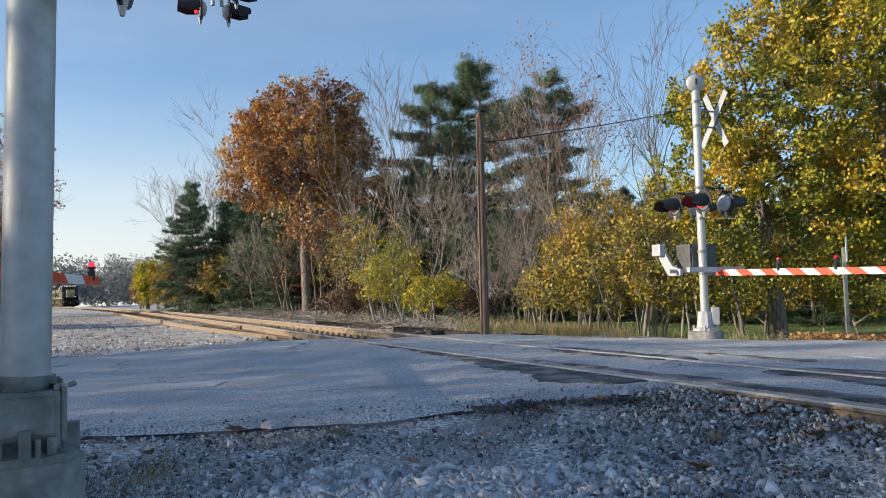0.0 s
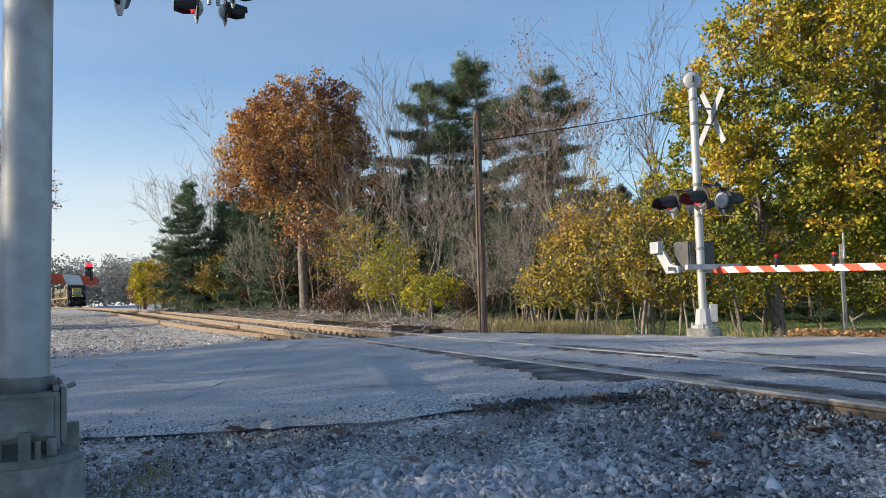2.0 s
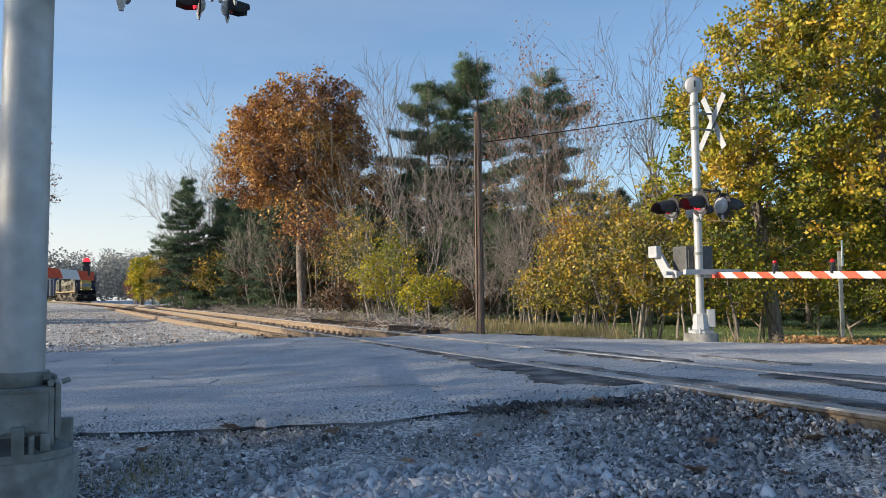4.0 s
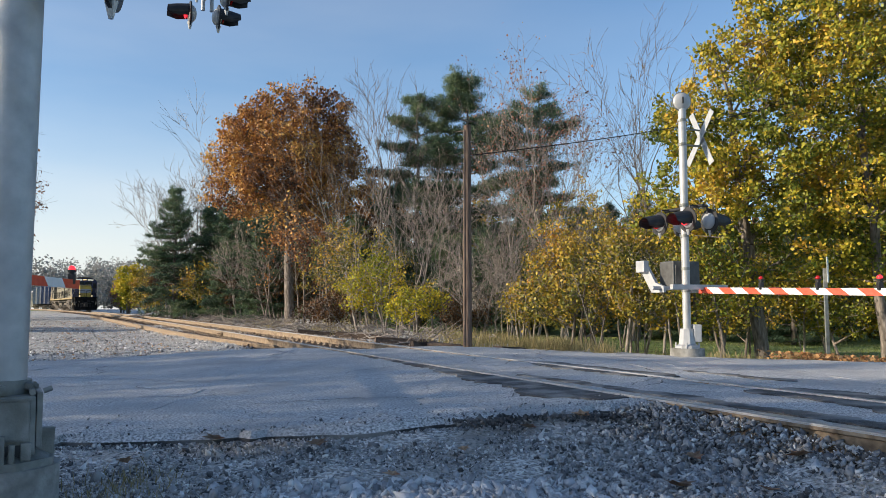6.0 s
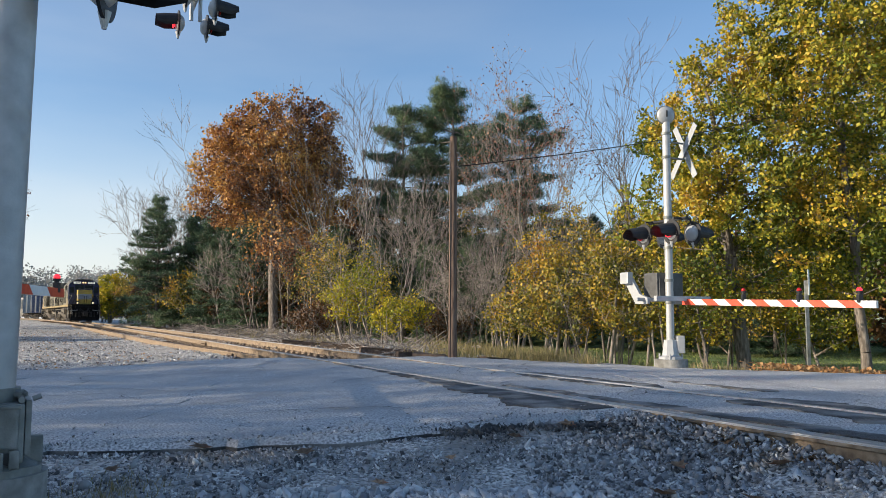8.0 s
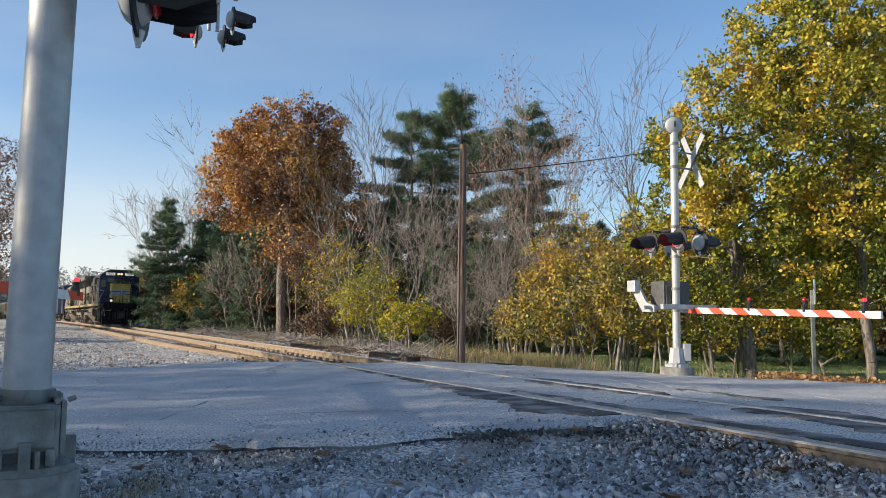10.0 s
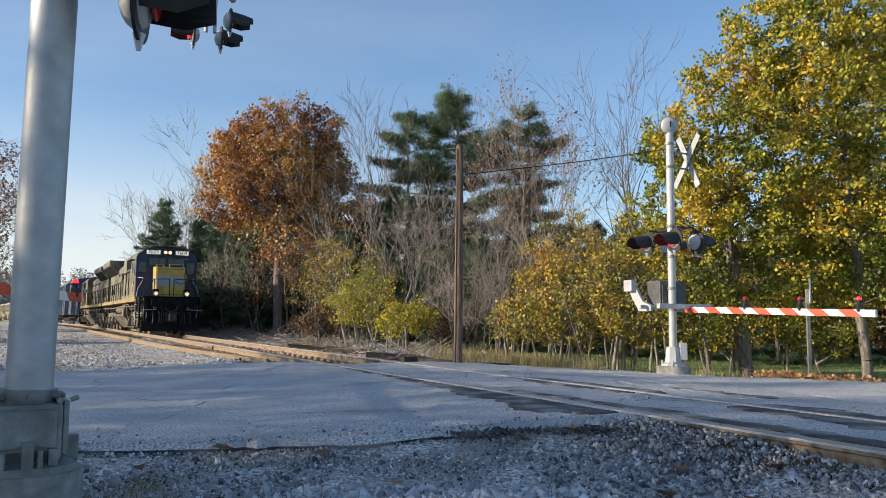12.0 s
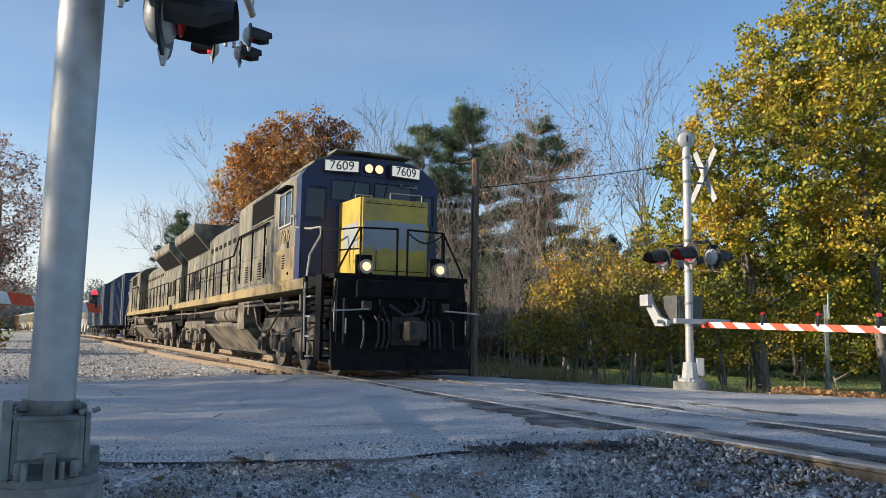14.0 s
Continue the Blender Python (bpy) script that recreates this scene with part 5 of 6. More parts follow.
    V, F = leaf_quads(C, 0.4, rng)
    tagged(raw("far_woods", V, F, FOLIAGE["far"]), "grey green woods on the horizon, haze put into their colour", "woods", kind="stuff")


def build_litter():
    rng = np.random.default_rng(31)

    def blades(name, xs, ys, h, label, leaf, w=0.012, cat="grass"):
        n = len(xs)
        z = ground_z(xs, ys)
        a = rng.uniform(0, 6.28, n)
        d = np.stack([np.cos(a), np.sin(a), np.zeros(n)], 1)
        lean = rng.normal(0, 0.35, (n, 2))
        H = h * rng.uniform(0.4, 1.2, n)
        p = np.stack([xs, ys, z - 0.02], 1)
        q = p + np.stack([lean[:, 0] * H, lean[:, 1] * H, H], 1)
        V = np.stack([p - d * w, p + d * w, q + d * w * 0.3, q - d * w * 0.3], 1)
        return tagged(raw(name, V.reshape(-1, 3), np.arange(4 * n).reshape(-1, 4), FOLIAGE[leaf]), label, cat, kind="stuff")
    # weeds behind the pole and below the signal
    n = 30000
    x, y = rng.uniform(0.5, 8, n), rng.uniform(17.5, 24, n)
    s, o = so_of(x, y)
    k = (o > 3.6) & (x < 4.2) & (np.sin(x * 2.1 + y) + np.sin(y * 1.7 - x * 0.6) + rng.normal(0, 0.4, n) > 0.5)
    blades("weeds", x[k], y[k], 0.3, "dry yellow weeds beside the road", "straw", 0.006)
    x, y = rng.uniform(5.5, 16, 7000), rng.uniform(13.4, 20, 7000)
    k = y > np.interp(x, [5.3, 7, 9, 12, 24], [14.1, 13.1, 12.6, 11.9, 9.2]) + 0.1
    k &= rng.uniform(0, 1, len(x)) < 0.5
    blades("roadside_grass", x[k], y[k], 0.22, "dry pale grass on the road verge", "straw", 0.01)
    x, y = rng.uniform(-12, 3, 9000), rng.uniform(18, 44, 9000)
    s, o = so_of(x, y)
    k = (o > 2.9) & (o < 7.5)
    k &= (np.sin(x * 1.3) + np.sin(y * 1.9) + rng.normal(0, 0.5, len(x))) > 0.4
    blades("trackside_grass", x[k], y[k], 0.4, "dry grass and weeds beside the track", "straw", 0.014)
    x, y = rng.uniform(2, 34, 26000), rng.uniform(18, 40, 26000)
    s, o = so_of(x, y)
    k = o > 9
    blades("field_grass", x[k], y[k], 0.08, "short pale green grass of the field", "meadow", 0.02)
    x, y = rng.normal(-1.75, 0.16, 260), rng.normal(4.75, 0.22, 260)
    blades("tuft", x, y, 0.08, "dry grass tuft beside the signal base", "straw", 0.004)
    # fallen leaves
    x, y = rng.uniform(6.2, 14, 14000), rng.uniform(12.6, 16.5, 14000)
    k = (y > np.interp(x, [5.3, 7, 9, 12, 24], [14.0, 13.0, 12.5, 11.8, 9.2])) & (y < np.interp(x, [5.3, 7, 9, 12, 24], [14.0, 13.0, 12.5, 11.8, 9.2]) + 1.6)
    x, y = x[k], y[k]
    V, F = leaf_quads(np.stack([x, y, ground_z(x, y) + rng.uniform(0.05, 0.26, len(x))], 1), 0.038, rng, 0.4)
    tagged(raw("fallen_leaves", V, F, FOLIAGE["litter"]), "orange brown leaf litter along the road edge", "leaves", kind="stuff")
    n = 1000
    sx, ox = rng.uniform(14, 60, n), -1.6 - rng.gamma(2.0, 2.2, n)
    x, y = ALONG.x * sx + ACROSS.x * (ox + TRACK_OFF), ALONG.y * sx + ACROSS.y * (ox + TRACK_OFF)
    k = y > np.interp(x, [-20, -9, -6.8, -5.7, -4.17, -2.4], [9.6, 12.7, 13.8, 15.1, 16.2, 16.0])
    x, y = x[k], y[k]
    V, F = leaf_quads(np.stack([x, y, ground_z(x, y) + 0.02], 1), 0.03, rng, 0.4)
    tagged(raw("blown_leaves", V, F, FOLIAGE["litter"]), "brown leaves blown over the gravel shoulder", "leaves", kind="stuff")
    # single leaves on the near gravel
    for i, (x, y, a, k) in enumerate([(-0.75, 5.65, 20, 1.0), (1.2, 6.25, 70, 1.0), (-1.49, 5.78, 120, 1.1), (1.45, 4.65, 200, 1.2), (-1.13, 6.03, 300, 0.8), (1.75, 5.3, 15, 0.9), (0.75, 5.95, 80, 0.8), (2.3, 5.0, 250, 1.0), (-0.2, 4.9, 100, 0.7), (0.25, 5.4, 10, 0.6), (1.9, 4.5, 160, 0.9), (-1.9, 5.2, 40, 0.7)]):
        bm = BM()
        pts = [(0, -0.09), (0.03, -0.05), (0.075, -0.045), (0.05, -0.005), (0.085, 0.04), (0.035, 0.04), (0, 0.1), (-0.035, 0.045), (-0.08, 0.045), (-0.05, 0.0), (-0.075, -0.04), (-0.025, -0.045)]
        rim = [bm.verts.new((px * k * 0.9, py * k * 0.9, 0.012 + 0.25 * abs(px) * k * (1 if i % 2 else 0.4))) for px, py in pts]
        mid = bm.verts.new((0, 0, 0.0))
        for u in range(len(rim)):
            bm.faces.new((rim[u], rim[(u + 1) % len(rim)], mid))
        bmesh.ops.solidify(bm, geom=bm.faces[:], thickness=0.0015)
        ob = solid("fallen_leaf", bm, DRYLEAF)
        ob.matrix_world = pose(x, y, float(ground_z(np.float64(x), np.float64(y))) + 0.035, 8, -6, a)
        tagged(ob, "curled pale brown fallen leaf on gravel", "leaf", "fallen leaves")
    # old timbers and a heap of brush by the track
    for i, (s_, o_, ln, a) in enumerate([(17.4, 2.55, 0.9, 30), (16.9, 2.75, 0.8, -20), (15.4, 3.6, 1.3, 60), (20.5, 3.2, 1.6, 12), (24.5, 3.3, 1.5, -15), (28.0, 3.2, 1.8, 8)]):
        p = at_track(s_, o_)
        bm = box(BM(), (-ln / 2, -0.1, -0.09), (ln / 2, 0.1, 0.09), 0.02)
        for v in bm.verts:
            v.co += Vector((random.gauss(0, 0.012), random.gauss(0, 0.012), random.gauss(0, 0.012)))
        ob = solid("old_tie", bm, TIEMAT)
        ob.matrix_world = pose(p.x, p.y, float(ground_z(np.float64(p.x), np.float64(p.y))) + 0.09, 0, 4, a)
        tagged(ob, "broken dark timber tie lying beside the track", "timber", "old ties")
    segs = []
    for k in range(900):
        s_, o_ = rng.uniform(19, 60), rng.normal(4.2, 0.7)
        p = np.array(at_track(s_, o_)[:])
        p[2] = float(ground_z(p[0], p[1])) + abs(rng.normal(0, 0.18))
        a, l = rng.uniform(0, 6.28), rng.uniform(0.3, 1.3)
        q = p + [math.cos(a) * l, math.sin(a) * l, rng.normal(0.15, 0.25) * l]
        segs.append([*p, *q, rng.uniform(0.006, 0.025), 0.004])
    V, F = tubes(segs, 4)
    tagged(raw("brush_pile", V, F, PALEBARK), "tangle of cut grey branches beside the track", "brush", kind="stuff")


DRYLEAF = mat("pale dry leaf", [(0.25, 0.14, 0.08), (0.42, 0.3, 0.2), (0.3, 0.12, 0.07)], 9, 0.8, per_object=0.35)
build_trees()
build_litter()


# ---- the train ----
LOCO_BLUE = mat("dark blue locomotive paint", [(0.006, 0.014, 0.06), (0.011, 0.024, 0.1)], 4, 0.45, bump=0.04, dirt=(0.03, 0.03, 0.035), dirt_scale=1.6, dirt_at=(0.5, 0.85))
LOCO_YELLOW = mat("faded yellow locomotive paint", [(0.45, 0.32, 0.05), (0.55, 0.4, 0.075)], 3, 0.55, bump=0.04, dirt=(0.25, 0.19, 0.09), dirt_scale=2.2, dirt_at=(0.5, 0.8))
LOCO_GREY = mat("sooty faded grey locomotive paint", [(0.12, 0.11, 0.088), (0.215, 0.195, 0.145), (0.31, 0.27, 0.185)], 3, 0.65, bump=0.06, dirt=(0.06, 0.055, 0.045), dirt_scale=1.3, dirt_at=(0.45, 0.66), stretch=(1, 1, 0.5))
LOCO_SILL = mat("dirty tan yellow sill paint", [(0.28, 0.2, 0.08), (0.4, 0.29, 0.12)], 3, 0.65, dirt=(0.14, 0.11, 0.07), dirt_scale=1.5, dirt_at=(0.42, 0.68))
OVERPAINT = mat("grey overpainted panel", [(0.26, 0.29, 0.33), (0.34, 0.37, 0.4)], 3, 0.6, dirt=(0.3, 0.27, 0.15), dirt_scale=3, dirt_at=(0.5, 0.75))
UNDER = mat("dusty brown running gear", [(0.1, 0.085, 0.065), (0.2, 0.165, 0.12), (0.28, 0.23, 0.17)], 4, 0.8, bump=0.2, dirt=(0.05, 0.045, 0.04), dirt_scale=2.5, dirt_at=(0.4, 0.65))
SOOT = mat("sooty black steel", [(0.005, 0.005, 0.006), (0.014, 0.0135, 0.013)], 6, 0.85, bump=0.1, spec=0.15)
COUPLER = mat("dark greasy steel", [(0.02, 0.018, 0.016), (0.06, 0.05, 0.042)], 7, 0.6, 0.3, bump=0.2)
GLASS = mat("grey cab glass", [(0.02, 0.026, 0.032), (0.035, 0.045, 0.055)], 2, 0.04)
WHEEL = mat("worn wheel steel", [(0.11, 0.09, 0.07), (0.22, 0.19, 0.15)], 8, 0.65, 0.3)
BOARD = mat("white lit number board", [(0.68, 0.66, 0.6), (0.76, 0.74, 0.68)], 8, 0.5, glow=(1.0, 0.95, 0.85), glow_power=0.3)
RAILING = mat("grey painted handrail", [(0.3, 0.29, 0.26), (0.42, 0.4, 0.36)], 8, 0.5)


def lettering(text, size, material, parent, m, name="lettering"):
    cu = bpy.data.curves.new("letters", "FONT")
    cu.body, cu.size, cu.align_x, cu.align_y, cu.extrude = text, size, "CENTER", "CENTER", 0.004
    tmp = bpy.data.objects.new("letters", cu)
    scene.collection.objects.link(tmp)
    me = bpy.data.meshes.new_from_object(tmp)
    bpy.data.objects.remove(tmp)
    bpy.data.curves.remove(cu)
    me.materials.clear()
    me.materials.append(material)
    ob = new(name, me)
    ob.parent, ob.matrix_local = parent, m
    return ob


def wheelset(bm, y, r=0.5):
    for sx in (-1, 1):
        rod(bm, (sx * 0.66, y, r), (sx * 0.80, y, r), r + 0.012, r, 32)
        rod(bm, (sx * 0.64, y, r), (sx * 0.668, y, r), r + 0.03, n=32)
    rod(bm, (-0.66, y, r), (0.66, y, r), 0.08, n=12)
    return bm


def bogie(parent, y, axles, r, loco):
    for a in axles:
        part("wheelset", wheelset(BM(), y + a, r), WHEEL, parent, "", True)
    for sx in (-1, 1):
        bm = BM()
        x0, x1 = sorted((sx * 0.98, sx * 1.14))
        span = max(axles) + 0.62
        top = 1.12 if loco else 0.74
        prof = [(-span, 0.5), (-span, 0.72)]
        prof += [(-span + 0.35, top), (span - 0.35, top), (span, 0.72), (span, 0.5)]
        for a0, a1 in reversed(list(zip(sorted(axles), sorted(axles)[1:]))):
            prof += [(a1 - 0.36, 0.5), (a1 - 0.6, 0.36), (a0 + 0.6, 0.36), (a0 + 0.36, 0.5)]
        m = Matrix(((0, 1, 0, 0), (1, 0, 0, y), (0, 0, 1, 0), (0, 0, 0, 1)))
        prism(bm, prof, x0, x1, m)
        for a in axles:
            box(bm, (min(sx * 1.14, sx * 1.3), y + a - 0.17, 0.36), (max(sx * 1.14, sx * 1.3), y + a + 0.17, 0.68), 0.03)
            rod(bm, (sx * 1.28, y + a, 0.5), (sx * 1.36, y + a, 0.5), 0.13, 0.11, 14)
        for a0, a1 in zip(sorted(axles), sorted(axles)[1:]):
            for k in (-0.16, 0.0, 0.16):
                c = (a0 + a1) / 2 + k
                rod(bm, (sx * 1.2, y + c, 0.42), (sx * 1.2, y + c, 0.8), 0.07, n=10)
        if loco:
            for a in axles:
                rod(bm, (sx * 1.25, y + a + 0.42, 0.78), (sx * 1.25, y + a + 0.75, 0.78), 0.1, n=14)
            tube(bm, [Vector((sx * 1.24, y - 1.6, 0.9)), Vector((sx * 1.3, y - 0.8, 0.75)), Vector((sx * 1.3, y + 0.7, 0.8)), Vector((sx * 1.24, y + 1.8, 0.95))], 0.022, 6)
        part("bogie_frame", bm, UNDER, parent, "dusty cast side frame")


def locomotive(number):
    g = thing("locomotive", pose(0, 0, 0), "blue and yellow diesel freight locomotive, sooty and faded", "locomotive")
    V3 = Vector
    # frame, pilot and plough
    bm = box(BM(), (-1.48, -21.3, 1.62), (1.48, -1.3, 1.83), 0.015)
    part("sill", bm, LOCO_SILL, g, "dirty tan side sill")
    part("underframe", box(BM(), (-0.9, -21.2, 0.95), (0.9, -0.6, 1.5)), SOOT, g)
    bm = BM()
    box(bm, (-1.24, -0.5, 0.62), (1.24, -0.24, 1.84), 0.03)
    box(bm, (-1.3, -1.45, 1.76), (1.3, -0.24, 1.85), 0.01)
    for sx in (-1, 1):
        for k in range(5):
            box(bm, (min(sx * 1.02, sx * 1.5), -1.3, 0.32 + 0.32 * k), (max(sx * 1.02, sx * 1.5), -0.95, 0.35 + 0.32 * k), 0.005)
        box(bm, (min(sx * 1.36, sx * 1.42), -0.95, 0.3), (max(sx * 1.36, sx * 1.42), -0.6, 1.84), 0.01)
        box(bm, (min(sx * 1.46, sx * 1.52), -1.45, 0.3), (max(sx * 1.46, sx * 1.52), -1.3, 1.84), 0.01)
    part("pilot", bm, SOOT, g, "black front pilot with steps")
    bm = BM()
    outline = [(-0.35, 1.02), (-0.06, 0.98), (0.06, 0.62), (0.2, 0.17), (0.1, 0.17), (-0.08, 0.6), (-0.2, 0.9), (-0.35, 0.94)]
    for sx in (-1, 1):
        m = Matrix.Rotation(radians(-9 * sx), 4, "Z") @ Matrix(((0, 1, 0, 0), (1, 0, 0, -0.12), (0, 0, 1, 0), (0, 0, 0, 1)))
        lo, hi = (0.0, 1.34) if sx > 0 else (-1.34, 0.0)
        prism(bm, outline, lo, hi, m)
    part("snow_plough", bm, SOOT, g, "black plough blade")
    bm = BM()
    box(bm, (-0.12, -0.15, 0.72), (0.12, 0.25, 0.98), 0.03), box(bm, (-0.17, 0.2, 0.68), (0.17, 0.48, 1.02), 0.06), box(bm, (-0.28, -0.14, 0.6), (0.28, -0.06, 1.1), 0.02)
    part("coupler", bm, COUPLER, g, "dark steel front coupler")
    bm = box(BM(), (-0.92, -0.26, 1.42), (0.92, -0.12, 1.74), 0.05)
    part("anticlimber", bm, SOOT, g, "black anticlimber beam")
    for sx in (-1, 1):
        for x0 in (0.5, 1.15):
            part("plough_rib", box(BM(), (sx * x0 - 0.03, -0.1, 0.62), (sx * x0 + 0.03, 0.0, 1.4), 0.01), SOOT, g)
        part("grab_iron", tube(BM(), [V3((sx * 1.15, -0.1, 1.05)), V3((sx * 1.15, 0.0, 1.05)), V3((sx * 1.15, 0.0, 0.8)), V3((sx * 1.15, -0.1, 0.8))], 0.014, 6), RAILING, g)
        part("receptacle", box(BM(), (sx * 0.75 - 0.08, -0.13, 1.2), (sx * 0.75 + 0.08, -0.02, 1.36), 0.015), COUPLER, g)
    for sx in (-1, 1):
        for k in (0.38, 0.48, 0.58, 0.85):
            part("air_hose", tube(BM(), [V3((sx * k, -0.1, 1.1)), V3((sx * k, 0.08, 1.0)), V3((sx * k, 0.1, 0.72)), V3((sx * (k + 0.03), 0.06, 0.55))], 0.022, 6), WIRE, g)
    bm = BM()
    tube(bm, [V3((-0.35, -0.08, 1.45)), V3((-0.25, 0.05, 1.2)), V3((0.1, 0.07, 1.12)), V3((0.35, 0.0, 1.3))], 0.03, 8)
    part("cable", bm, WIRE, g)
    bm = BM()
    tube(bm, [V3((-1.4, 0.02, 1.18)), V3((-0.75, 0.02, 1.22)), V3((-0.72, -0.08, 1.22))], 0.016, 6)
    tube(bm, [V3((1.4, 0.02, 1.18)), V3((0.75, 0.02, 1.22)), V3((0.72, -0.08, 1.22))], 0.016, 6)
    part("cut_lever", bm, RAILING, g)
    # low nose
    bm = BM()
    ol = [(-0.68, 1.84), (0.68, 1.84), (0.68, 3.36), (-0.68, 3.36)]
    prism(bm, ol, -2.05, -0.7)
    for v in bm.verts:
        if v.co.y > -1 and v.co.z > 3:
            v.co.z -= 0.05
    bmesh.ops.bevel(bm, geom=[e for e in bm.edges if all(v.co.y > -0.8 for v in e.verts) and abs(e.verts[0].co.x - e.verts[1].co.x) < 0.15], offset=0.04, segments=3, affect="EDGES")
    nose = part("nose", bm, LOCO_YELLOW, g, "faded yellow nose")
    # overpainted band with an uneven lower edge
    bm = BM()
    edge = [(-0.63 + 0.105 * k, 2.36 + 0.035 * math.sin(k * 1.9) + 0.02 * math.sin(k * 4.1)) for k in range(13)]
    prism(bm, edge + [(0.63, 2.86), (0.2, 2.9), (-0.3, 2.87), (-0.63, 2.9)], -0.705, -0.694)
    part("grey_panel", bm, OVERPAINT, nose, "pale grey overpainted band")
    for sx in (-1, 1):
        part("side_panel", box(BM(), (min(sx * 0.675, sx * 0.686), -1.7, 2.4), (max(sx * 0.675, sx * 0.686), -0.85, 2.86)), OVERPAINT, nose)
    bm = BM()
    for lo, hi in (((-0.6, 1.95), (0.6, 1.965)), ((-0.6, 3.2), (0.6, 3.212)), ((0.36, 1.95), (0.372, 2.34))):
        box(bm, (lo[0], -0.703, lo[1]), (hi[0], -0.694, hi[1]))
    for k in range(7):
        rod(bm, (-0.54 + 0.18 * k, -0.7, 3.24), (-0.54 + 0.18 * k, -0.688, 3.24), 0.012, n=6)
    part("seam", bm, SOOT, nose, "dark panel seam with bolts")
    bm = BM()
    tube(bm, [V3((-0.6, -0.85, 3.32)), V3((-0.6, -0.85, 3.45)), V3((0.05, -0.85, 3.45)), V3((0.05, -0.85, 3.32))], 0.014, 6)
    tube(bm, [V3((0.3, -1.2, 3.34)), V3((0.3, -1.2, 3.43)), V3((0.62, -1.2, 3.43)), V3((0.62, -1.2, 3.34))], 0.014, 6)
    part("grab_rail", bm, RAILING, nose)
    # hand brake wheel on the side of the nose
    for sx in (-1,):
        bm = BM()
        ring = [V3((sx * 0.8, -1.25 + 0.28 * math.cos(k * 0.5236), 2.75 + 0.28 * math.sin(k * 0.5236))) for k in range(13)]
        tube(bm, ring, 0.018, 7)
        for k in (0, 4, 8):
            rod(bm, (sx * 0.8, -1.25, 2.75), ring[k], 0.014, n=6)
        rod(bm, (sx * 0.66, -1.25, 2.75), (sx * 0.82, -1.25, 2.75), 0.035, n=10)
        part("hand_brake", bm, LOCO_YELLOW, nose, "yellow hand brake wheel")
    # cab
    cabol = [(-1.46, 1.82), (1.46, 1.82), (1.46, 3.86), (1.36, 4.02), (1.12, 4.2), (0.86, 4.31), (0.55, 4.35), (-0.55, 4.35), (-0.86, 4.31), (-1.12, 4.2), (-1.36, 4.02), (-1.46, 3.86)]
    cab = part("cab", prism(BM(), cabol, -2.35, -2.0), LOCO_BLUE, g, "dark blue cab front")
    part("cab_rear", prism(BM(), cabol, -4.1, -2.352), LOCO_GREY, cab, "sooty grey cab side")
    roof = [(-1.14, 4.21), (-0.87, 4.32), (-0.6, 4.362), (0.6, 4.362), (0.87, 4.32), (1.14, 4.21), (1.15, 4.25), (0.88, 4.37), (0.62, 4.42), (-0.62, 4.42), (-0.88, 4.37), (-1.15, 4.25)]
    part("roof", prism(BM(), roof, -4.1, -2.28), LOCO_GREY, cab, "grey cab roof")
    part("roof_visor", box(BM(), (-0.82, -2.5, 4.4), (0.82, -1.86, 4.44), 0.01), LOCO_GREY, cab, "pale flat roof edge over the headlight")
    part("air_conditioner", box(BM(), (-0.7, -3.9, 4.4), (0.7, -2.7, 4.5), 0.03), LOCO_GREY, cab)
    part("headlight_panel", box(BM(), (-0.28, -2.0, 3.96), (0.28, -1.95, 4.26), 0.015), LOCO_BLUE, cab)
    bm = BM()
    tube(bm, [V3((-0.95, -1.98, 3.86)), V3((-0.95, -1.9, 3.8)), V3((-0.62, -1.9, 3.8)), V3((-0.62, -1.98, 3.86))], 0.014, 6)
    part("cab_step", bm, RAILING, cab)
    for dx, dz in ((0.35, 3.88), (-0.35, 3.88), (-1.15, 3.62)):
        part("wiper", rod(BM(), (dx, -1.97, dz), (dx + 0.1, -1.96, dz - 0.38), 0.008, n=5), BLACK, cab)
    for sx in (-1, 1):
        bm = box(BM(), (min(sx * 0.96, sx * 1.36), -2.0, 3.02), (max(sx * 0.96, sx * 1.36), -1.988, 3.66), 0.05)
        w = part("front_window", bm, GLASS, cab, "side front window reflecting the sky")
        bm = BM()
        x0, x1 = min(sx * 0.93, sx * 1.39), max(sx * 0.93, sx * 1.39)
        for lo, hi in (((x0, 2.99), (x1, 3.03)), ((x0, 3.65), (x1, 3.69)), ((x0, 3.03), (x0 + 0.035, 3.65)), ((x1 - 0.035, 3.03), (x1, 3.65))):
            box(bm, (lo[0], -2.0, lo[1]), (hi[0], -1.975, hi[1]))
        part("frame", bm, LOCO_BLUE, w)
        part("door_seam", box(BM(), (min(sx * 0.9, sx * 1.42), -2.0, 1.9), (max(sx * 0.9, sx * 1.42), -1.99, 2.95), 0.004), LOCO_BLUE, cab)
        bm = box(BM(), (min(sx * 0.05, sx * 0.86), -2.0, 3.42), (max(sx * 0.05, sx * 0.86), -1.988, 3.84), 0.03)
        part("windscreen", bm, GLASS, cab, "dark windscreen above the nose")
        bm = box(BM(), (min(sx * 1.455, sx * 1.472), -3.6, 3.0), (max(sx * 1.455, sx * 1.472), -2.65, 3.66), 0.004)
        w = part("side_window", bm, GLASS, cab, "dark sliding side window")
        bm = box(BM(), (min(sx * 1.465, sx * 1.485), -3.16, 2.98), (max(sx * 1.465, sx * 1.485), -3.1, 3.68))
